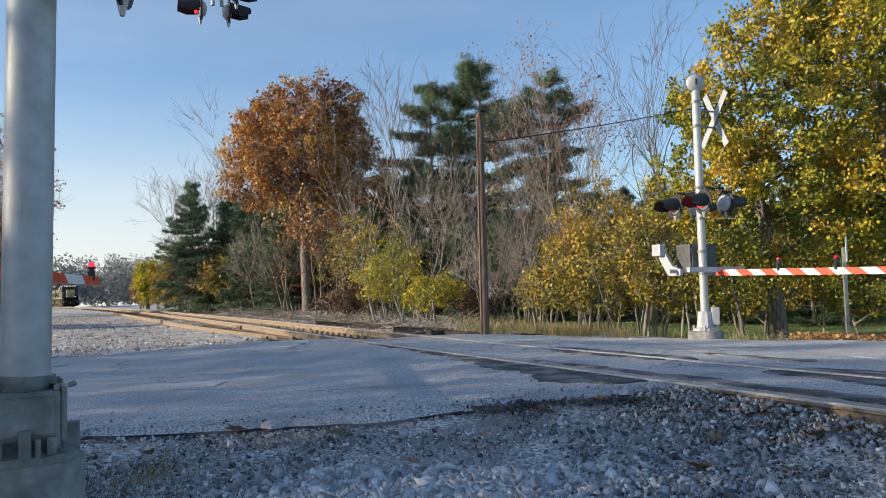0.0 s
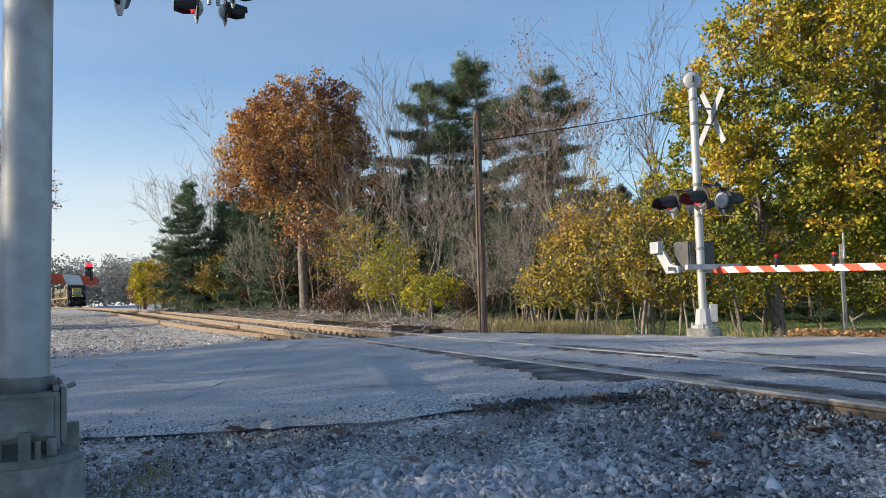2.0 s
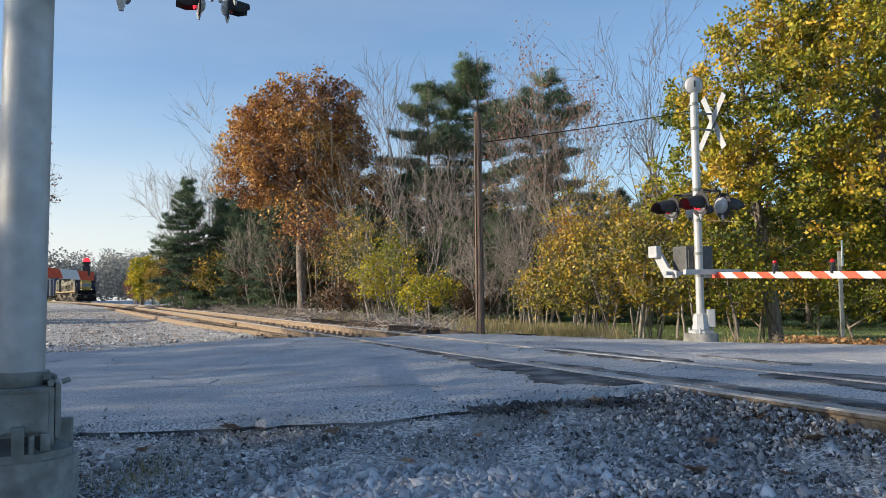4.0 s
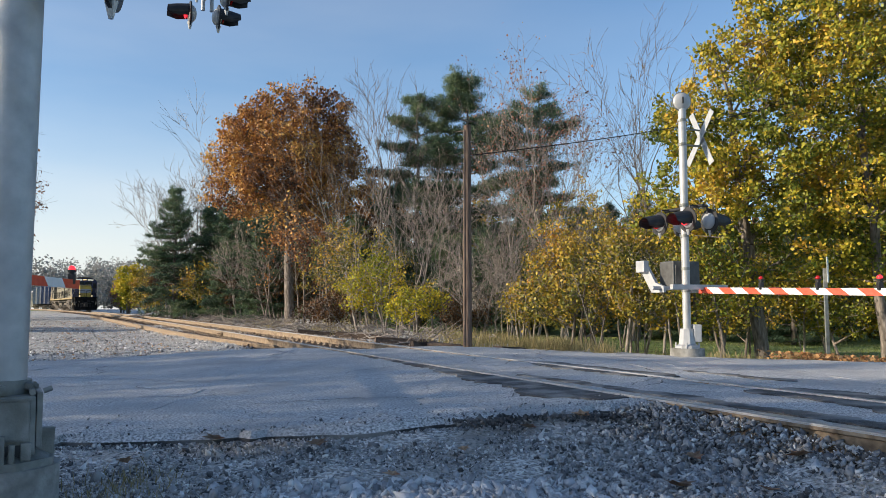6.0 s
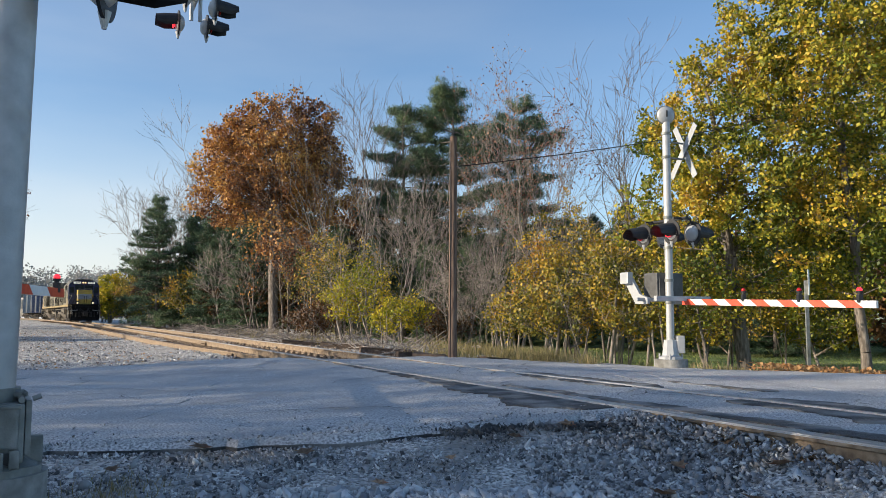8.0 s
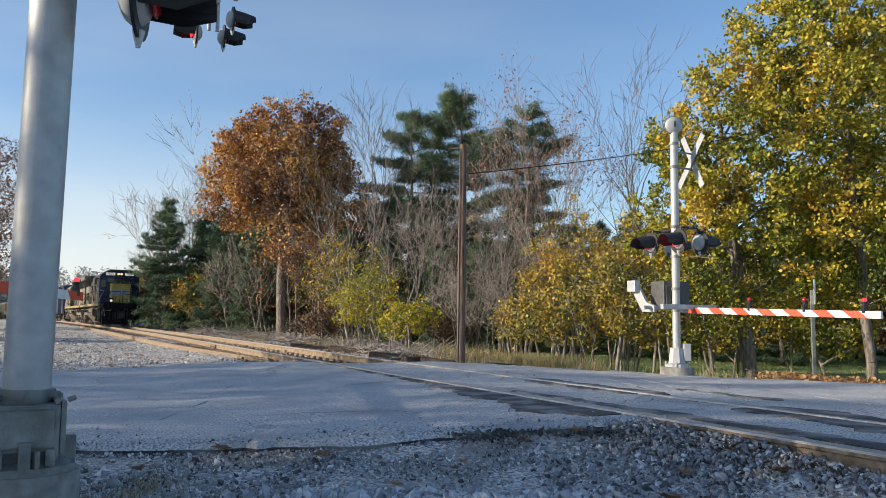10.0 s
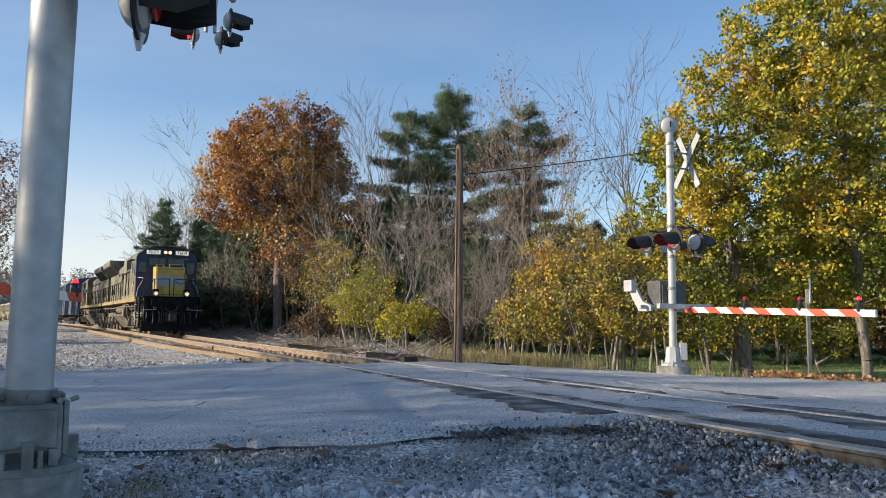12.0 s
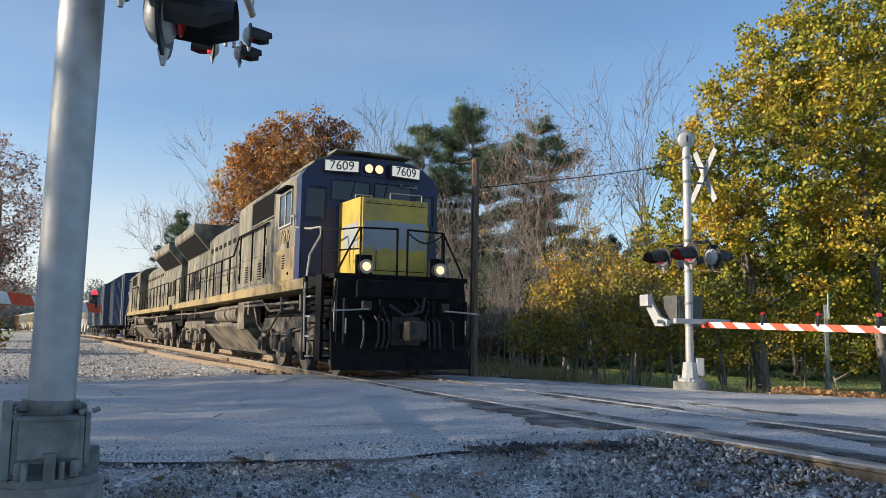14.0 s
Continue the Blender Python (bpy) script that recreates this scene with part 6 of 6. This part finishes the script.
        for lo, hi in (((-3.64, 2.96), (-2.61, 3.0)), ((-3.64, 3.66), (-2.61, 3.7)), ((-3.64, 3.0), (-3.6, 3.66)), ((-2.65, 3.0), (-2.61, 3.66))):
            box(bm, (min(sx * 1.455, sx * 1.49), lo[0], lo[1]), (max(sx * 1.455, sx * 1.49), hi[0], hi[1]))
        part("window_frame", bm, RAILING, w)
        part("sun_visor", box(BM(), (min(sx * 1.45, sx * 1.62), -3.62, 3.72), (max(sx * 1.45, sx * 1.62), -2.62, 3.75)), SOOT, w)
        part("cab_door_panel", box(BM(), (min(sx * 1.455, sx * 1.468), -4.05, 1.84), (max(sx * 1.455, sx * 1.468), -2.37, 2.5), 0.004), LOCO_SILL, cab, "stained tan yellow lower cab side")
        bm = BM()
        for q in range(6):
            box(bm, (min(sx * 1.465, sx * 1.48), -3.3, 2.1 + 0.05 * q), (max(sx * 1.465, sx * 1.48), -3.1, 2.12 + 0.05 * q))
        rod(bm, (sx * 1.46, -2.8, 1.98), (sx * 1.49, -2.8, 1.98), 0.03, n=8)
        box(bm, (min(sx * 1.46, sx * 1.48), -2.9, 2.5), (max(sx * 1.46, sx * 1.48), -2.84, 2.62))
        part("louvre", bm, SOOT, cab)
        # number board and headlight
        bm = box(BM(), (-0.36, -0.05, -0.135), (0.36, 0.05, 0.135), 0.015)
        mm = Matrix.Translation((sx * 0.68, -1.93, 4.1)) @ Matrix.Rotation(radians(-10 * sx), 4, "Z")
        nb = part("number_board", bm, BLACK, cab, "black framed number board")
        nb.matrix_local = mm
        part("board_face", box(BM(), (-0.33, 0.05, -0.105), (0.33, 0.056, 0.105)), BOARD, nb, "white number panel")
        if number:
            lettering(number, 0.25, BLACK, nb, Matrix.Translation((0, 0.06, 0)) @ Matrix.Rotation(math.pi, 4, "Z") @ Matrix.Rotation(math.pi / 2, 4, "X"))
        else:
            bm = BM()
            for k in range(4):
                box(bm, (-0.2 + 0.11 * k, 0.056, -0.06), (-0.13 + 0.11 * k, 0.06, 0.06))
            part("number_bar", bm, BLACK, nb)
        bm = BM()
        rod(bm, (sx * 0.11, -2.0, 4.11), (sx * 0.11, -1.9, 4.11), 0.105, n=20)
        hl = part("headlight_case", bm, BLACK, cab)
        bm = BM()
        rod(bm, (sx * 0.11, -1.902, 4.11), (sx * 0.11, -1.885, 4.11), 0.09, 0.075, 20)
        part("headlight", bm, LAMPLIT if number else GLASS, hl, "lit twin headlight" if number else "dark headlight", True)
        # ditch light on the platform
        bm = BM()
        box(bm, (sx * 0.72 - 0.15, -0.42, 1.83), (sx * 0.72 + 0.15, -0.34, 2.2), 0.015)
        rod(bm, (sx * 0.72, -0.36, 1.98), (sx * 0.72, -0.22, 1.98), 0.125, 0.135, 22)
        dl = part("ditch_light", bm, SOOT, g, "round ditch light")
        bm = rod(BM(), (sx * 0.72, -0.212, 1.98), (sx * 0.72, -0.19, 1.98), 0.082, 0.066, 20)
        part("bezel", rod(BM(), (sx * 0.72, -0.235, 1.98), (sx * 0.72, -0.21, 1.98), 0.128, n=22), RAILING, dl, "bright metal bezel", True)
        part("lens", bm, LAMPLIT if number else GLASS, dl, "lit warm lens" if number else "dark lens", True)
        # front handrails and step rails
        bm = BM()
        tube(bm, [V3((sx * 1.3, -0.32, 0.7)), V3((sx * 1.3, -0.3, 1.2)), V3((sx * 1.22, -0.3, 1.9)), V3((sx * 0.82, -0.32, 2.68)), V3((sx * 0.1, -0.32, 2.7))], 0.02, 7)
        rod(bm, (sx * 0.8, -0.32, 1.84), (sx * 0.8, -0.32, 2.68), 0.018), rod(bm, (sx * 0.1, -0.32, 1.84), (sx * 0.1, -0.32, 2.7), 0.022)
        part("handrail", bm, SOOT, g, "dark bent front handrail")
        bm = BM()
        tube(bm, [V3((sx * 1.5, -1.3, 0.45)), V3((sx * 1.52, -1.3, 1.6)), V3((sx * 1.42, -1.4, 2.25)), V3((sx * 1.2, -1.45, 2.65)), V3((sx * 1.2, -1.5, 2.8)), V3((sx * 1.3, -1.9, 2.8)), V3((sx * 1.52, -2.2, 2.85)), V3((sx * 1.52, -2.3, 3.1)), V3((sx * 1.5, -2.6, 3.1))], 0.022, 7)
        rod(bm, (sx * 1.25, -0.35, 0.5), (sx * 1.25, -0.32, 1.75), 0.016, n=7)
        part("handrail", bm, RAILING, g, "bent grey handrail")
        # side gate rails at the corner of the platform
        bm = BM()
        for z_ in (2.3, 2.68):
            rod(bm, (sx * 0.84, -0.32, z_), (sx * 1.26, -1.2, z_), 0.015, n=6)
        rod(bm, (sx * 1.26, -1.2, 1.84), (sx * 1.26, -1.2, 2.72), 0.018, n=7)
        part("corner_rail", bm, SOOT, g)
        # steps and edge of the stairwell, their rims worn bright
        bm = BM()
        for k in range(4):
            box(bm, (min(sx * 1.1, sx * 1.5), -1.28, 0.36 + 0.36 * k), (max(sx * 1.1, sx * 1.5), -0.98, 0.39 + 0.36 * k), 0.004)
        part("step", bm, RAILING, g, "worn grey step treads")
    bm = BM()
    for k in range(17):
        t = k / 16
        bmesh.ops.create_uvsphere(bm, u_segments=6, v_segments=4, radius=0.022, matrix=Matrix.Translation((-0.8 + 0.7 * t, -0.3, 2.64 - 0.17 * math.sin(math.pi * t))))
    part("safety_chain", bm, SOOT, g)
    # hoses and jumper sockets hung on the dark pilot
    bm = BM()
    for x_, d_ in ((-0.42, 0.18), (0.4, -0.16), (-0.15, 0.3)):
        tube(bm, [V3((x_, -0.22, 1.5)), V3((x_ - d_ * 0.4, -0.12, 1.3)), V3((x_ + d_ * 0.3, -0.1, 1.05)), V3((x_ + d_, -0.16, 0.95))], 0.026, 8)
    part("pilot_hose", bm, WIRE, g)
    # hood
    wide = [(-1.42, 1.82), (1.42, 1.82), (1.42, 3.96), (1.2, 4.18), (0.8, 4.3), (-0.8, 4.3), (-1.2, 4.18), (-1.42, 3.96)]
    hood = part("hood", prism(BM(), wide, -8.2, -4.102), LOCO_GREY, g, "sooty grey equipment hood")
    slim = [(-1.0, 1.82), (1.0, 1.82), (1.0, 3.86), (0.8, 4.1), (0.5, 4.16), (-0.5, 4.16), (-0.8, 4.1), (-1.0, 3.86)]
    part("engine_hood", prism(BM(), slim, -20.9, -8.202), LOCO_GREY, hood, "sooty grey engine hood")
    for sx in (-1, 1):
        bm = BM()
        n = 12
        box(bm, (min(sx * 1.415, sx * 1.425), -6.5, 3.36), (max(sx * 1.415, sx * 1.425), -4.25, 3.9))
        part("intake_grille", bm, SOOT, hood, "black intake grille")
        bm = BM()
        for lo, hi in (((-6.56, 3.32), (-4.19, 3.36)), ((-6.56, 3.9), (-4.19, 3.94)), ((-6.56, 3.36), (-6.5, 3.9)), ((-4.25, 3.36), (-4.19, 3.9))):
            box(bm, (min(sx * 1.415, sx * 1.45), lo[0], lo[1]), (max(sx * 1.415, sx * 1.45), hi[0], hi[1]))
        part("grille_frame", bm, LOCO_GREY, hood)
        bm = BM()
        for k in range(n):
            z = 3.38 + 0.5 * k / (n - 1)
            box(bm, (min(sx * 1.42, sx * 1.44), -6.5, z - 0.008), (max(sx * 1.42, sx * 1.44), -4.25, z + 0.012))
        part("grille_slat", bm, SOOT, hood)
        for y0, y1, z0_, z1_ in ((-5.0, -4.2, 1.9, 2.5), (-5.0, -4.2, 2.56, 3.28), (-6.45, -5.1, 1.9, 2.5), (-6.45, -5.1, 2.56, 3.28), (-8.1, -6.55, 1.9, 2.5), (-8.1, -6.55, 2.56, 3.3)):
            bm = box(BM(), (min(sx * 1.415, sx * 1.434), y0, z0_), (max(sx * 1.415, sx * 1.434), y1, z1_), 0.006)
            door = part("hood_door", bm, LOCO_GREY, hood)
            bm = box(BM(), (min(sx * 1.43, sx * 1.445), y0 + 0.06, z0_ + 0.2), (max(sx * 1.43, sx * 1.445), y0 + 0.1, z0_ + 0.34))
            if z0_ < 2 and y0 < -6:
                for q in range(7):
                    box(bm, (min(sx * 1.434, sx * 1.45), y1 - 0.6, 2.0 + 0.06 * q), (max(sx * 1.434, sx * 1.45), y1 - 0.3, 2.025 + 0.06 * q))
            part("louvre", bm, SOOT, door)
        for k in range(11):
            y0 = -20.6 + 1.12 * k
            bm = box(BM(), (min(sx * 0.995, sx * 1.02), y0, 1.95), (max(sx * 0.995, sx * 1.02), y0 + 1.03, 3.3), 0.006)
            door = part("hood_door", bm, LOCO_GREY, hood)
            bm = box(BM(), (min(sx * 1.02, sx * 1.035), y0 + 0.93, 2.3), (max(sx * 1.02, sx * 1.035), y0 + 0.97, 2.6))
            for q in range(4 if k in (1, 2) else 0):
                box(bm, (min(sx * 1.02, sx * 1.03), y0 + 0.1 + 0.2 * q, 2.3), (max(sx * 1.02, sx * 1.03), y0 + 0.2 + 0.2 * q, 3.0))
            part("latch", bm, SOOT, door)
        # walkway railing
        bm = BM()
        for k in range(10):
            rod(bm, (sx * 1.47, -20.6 + 1.28 * k, 1.8), (sx * 1.47, -20.6 + 1.28 * k, 2.8), 0.022, n=7)
        for y_ in (-7.6, -6.2, -4.9):
            rod(bm, (sx * 1.49, y_, 2.0), (sx * 1.49, y_, 3.22), 0.022, n=7)
        tube(bm, [V3((sx * 1.47, -20.6, 2.8)), V3((sx * 1.47, -8.6, 2.8)), V3((sx * 1.49, -7.8, 3.22)), V3((sx * 1.49, -4.6, 3.22))], 0.024, 7)
        rod(bm, (sx * 1.47, -20.6, 2.35), (sx * 1.47, -8.7, 2.35), 0.012, n=6)
        part("walkway_rail", bm, SOOT, g, "long dark side handrail")
        # radiator wing
        bm = BM()
        a, b = sx * 0.7, sx * 1.55
        ol = [(a, 4.5), (b, 4.5), (b, 4.22), (sx * 0.96, 3.55), (a, 3.55)]
        prism(bm, ol, -20.9, -15.6)
        wing = part("radiator_wing", bm, LOCO_GREY, hood, "overhanging radiator wing")
        bm = box(BM(), (-0.01, -20.7, -0.36), (0.01, -15.8, 0.36), 0, Matrix.Translation((sx * 1.262, 0, 3.88)) @ Matrix.Rotation(radians(41.4 * sx), 4, "Y"))
        part("radiator_screen", bm, SOOT, wing, "black radiator screen")
    part("radiator_top", box(BM(), (-0.7, -20.9, 4.1), (0.7, -15.6, 4.5), 0.02), LOCO_GREY, hood)
    part("exhaust_stack", box(BM(), (-0.4, -14.2, 4.1), (0.4, -13.0, 4.4), 0.03), SOOT, hood)
    for sx in (-1, 1):
        for k in range(9):
            y0 = -8.9 - 0.78 * k
            part("vent_slot", box(BM(), (min(sx * 0.995, sx * 1.012), y0, 3.42), (max(sx * 0.995, sx * 1.012), y0 + 0.42, 3.56), 0.004), SOOT, hood, "dark vent slot")
    # walkway steps at the rear, pipes under the sill
    for sx in (-1, 1):
        part("sill_pipe", tube(BM(), [V3((sx * 1.42, -20.5, 1.4)), V3((sx * 1.44, -14, 1.36)), V3((sx * 1.44, -8, 1.42)), V3((sx * 1.42, -2, 1.38))], 0.03, 7), UNDER, g)
        for y0 in (-6.6, -3.4, -1.9, -15.2, -18.6):
            part("hanger", box(BM(), (min(sx * 1.3, sx * 1.46), y0, 1.2), (max(sx * 1.3, sx * 1.46), y0 + 0.12, 1.52), 0.01), UNDER, g)
    # tank and reservoirs
    tank = [(-0.85, 0.24), (0.85, 0.24), (1.45, 0.92), (1.45, 1.0), (0.95, 1.02), (0.95, 1.5), (-0.95, 1.5), (-0.95, 1.02), (-1.45, 1.0), (-1.45, 0.92)]
    part("fuel_tank", prism(BM(), tank, -13.2, -6.9), UNDER, g, "dusty fuel tank with sloping sides")
    for sx in (-1, 1):
        bm = BM()
        rod(bm, (sx * 1.22, -9.6, 1.27), (sx * 1.22, -8.2, 1.27), 0.23, n=22), rod(bm, (sx * 1.22, -11.3, 1.27), (sx * 1.22, -9.75, 1.27), 0.23, n=22)
        box(bm, (min(sx * 1.05, sx * 1.48), -7.7, 0.85), (max(sx * 1.05, sx * 1.48), -6.9, 1.5), 0.03)
        tube(bm, [V3((sx * 1.3, -8.2, 1.3)), V3((sx * 1.42, -7.8, 1.5)), V3((sx * 1.42, -5.2, 1.5)), V3((sx * 1.38, -4.6, 1.25)), V3((sx * 1.4, -2.4, 1.28))], 0.03, 7)
        tube(bm, [V3((sx * 1.36, -6.4, 1.5)), V3((sx * 1.42, -5.6, 0.95)), V3((sx * 1.4, -4.8, 0.7)), V3((sx * 1.38, -4.2, 1.0)), V3((sx * 1.38, -3.2, 1.45))], 0.024, 7)
        part("air_reservoir", bm, UNDER, g, "dusty air reservoir", True)
    bogie(g, -3.7, (-2.1, 0.0, 2.1), 0.52, True)
    bogie(g, -17.4, (-2.1, 0.0, 2.1), 0.52, True)
    if number:
        lettering(number, 0.42, LOCO_SILL, cab, Matrix.Translation((1.47, -3.15, 2.75)) @ Matrix.Rotation(math.pi / 2, 4, "Z") @ Matrix.Rotation(math.pi / 2, 4, "X"), "side_number")
    return g


def freight_car(paint, label, tall, length, hopper):
    g = thing("hopper_car" if hopper else "boxcar", pose(0, 0, 0), label, "freight car", "freight cars of the train")
    L, W = length, 1.52
    z0 = 1.05
    if hopper:
        ol = [(-W, 1.75), (-0.9, z0), (0.9, z0), (W, 1.75), (W, tall - 0.5), (1.1, tall - 0.1), (-1.1, tall - 0.1), (-W, tall - 0.5)]
        body = part("body", prism(BM(), ol, -L + 1.2, -1.2), paint, g)
        bm = BM()
        for k in range(3):
            c = -L * (0.25 + 0.25 * k)
            prism(bm, [(c - 1.6, 1.7), (c - 0.35, 0.35), (c + 0.35, 0.35), (c + 1.6, 1.7)], -1.1, 1.1, Matrix(((0, 1, 0, 0), (1, 0, 0, 0), (0, 0, 1, 0), (0, 0, 0, 1))))
        part("discharge_chute", bm, paint, body)
    else:
        ol = [(-W, z0), (W, z0), (W, tall - 0.25), (0, tall), (-W, tall - 0.25)]
        body = part("body", prism(BM(), ol, -L + 0.7, -0.7), paint, g)
        for sx in (-1, 1):
            door = part("sliding_door", box(BM(), (min(sx * W, sx * (W + 0.07)), -L / 2 - 1.4, z0 + 0.1), (max(sx * W, sx * (W + 0.07)), -L / 2 + 1.4, tall - 0.45), 0.01), paint, body)
            bm = BM()
            for k in range(4):
                rod(bm, (sx * (W + 0.1), -L / 2 - 1.0 + 0.66 * k, z0 + 0.1), (sx * (W + 0.1), -L / 2 - 1.0 + 0.66 * k, tall - 0.5), 0.025, n=6)
            part("lock_rod", bm, RAILING, door)
    for sx in (-1, 1):
        n = int(L / 1.0)
        bm = BM()
        lo, hi = (1.8, tall - 0.5) if hopper else (z0, tall - 0.28)
        for k in range(n):
            y = -1.3 - (L - 2.6) * k / (n - 1)
            if hopper or abs(y + L / 2) > 1.5:
                bm = box(BM(), (min(sx * W, sx * (W + 0.08)), y - 0.05, lo), (max(sx * W, sx * (W + 0.08)), y + 0.05, hi))
                part("side_rib", bm, paint, body)
        for y in (-0.9 if not hopper else -1.35, -L + 1.0 if not hopper else -L + 1.35):
            bm = BM()
            for q in (-0.2, 0.2):
                rod(bm, (sx * (W + 0.1), y + q, z0), (sx * (W + 0.1), y + q, tall - 0.3), 0.018, n=6)
            for k in range(9):
                z = z0 + 0.15 + 0.36 * k
                if z < tall - 0.3:
                    rod(bm, (sx * (W + 0.1), y - 0.2, z), (sx * (W + 0.1), y + 0.2, z), 0.015, n=6)
            part("ladder", bm, RAILING, body)
    bm = box(BM(), (-0.35, -L, 0.72), (0.35, 0, 1.06), 0.02)
    part("centre_sill", bm, SOOT, g)
    for y in (-2.1, -L + 2.1):
        bogie(g, y, (-0.85, 0.85), 0.42, False)
    return g


def paint_of(name, c):
    lo = tuple(v * 0.8 for v in c)
    return mat(name, [lo, c], 2, 0.6, bump=0.04, dirt=tuple(v * 0.45 + 0.03 for v in c), dirt_scale=0.8, dirt_at=(0.45, 0.75), stretch=(1, 1, 0.4))


CAR_PAINT = dict(blue=paint_of("dark blue car paint", (0.03, 0.06, 0.14)), slate=paint_of("slate blue car paint", (0.12, 0.17, 0.24)), white=paint_of("dirty white car paint", (0.5, 0.48, 0.44)),
                 rust=paint_of("rust brown car paint", (0.3, 0.15, 0.08)), cream=paint_of("cream car paint", (0.52, 0.45, 0.33)))
lead = locomotive("7609")
second = locomotive("")
TRAIN = [(lead, 21.9, 3.7, 17.4), (second, 21.9, 4.5, 18.2)]
masters = {}
for kind in ("blue", "slate", "white", "rust", "cream", "white", "rust", "cream", "cream", "white", "rust", "cream"):
    hopper = kind not in ("blue", "slate")
    length = 16.2 if hopper else 17.6
    if kind not in masters:
        masters[kind] = freight_car(CAR_PAINT[kind], {"blue": "tall dark blue ribbed boxcar", "slate": "slate blue ribbed boxcar", "white": "dirty white ribbed hopper car", "rust": "rust brown ribbed hopper car", "cream": "cream ribbed hopper car"}[kind], 4.1 if hopper else 4.75, length, hopper)
        car = masters[kind]
    else:
        car = copy_thing(masters[kind], Matrix.Identity(4))
    TRAIN.append((car, length + 0.3, 2.1, length - 2.1))

def train_front(t):
    """Metres along the track of the leading end at t seconds."""
    left = 14.0 - t
    return 13.0 + 14.1 * left - 0.24 * left ** 2 + 0.003 * left ** 3


def motions():
    gap = 0.0
    for car, length, first, last in TRAIN:
        backwards = car is second
        rows = []
        for k in range(29):
            t = k * 0.5
            s = train_front(t) + gap
            a, b = at_track(s + first), at_track(s + last)
            way = (a - b).normalized()
            turn = math.degrees(math.atan2(-way.x, way.y))
            pitch = math.degrees(math.asin(way.z))
            if backwards:
                p = a + way * (first - length + 0.2)
                rows.append((t, pose(p.x, p.y, p.z, -pitch, 0, turn + 180)))
            else:
                p = a + way * first
                rows.append((t, pose(p.x, p.y, p.z, pitch, 0, turn)))
        walk(car, rows)
        gap += length


motions()
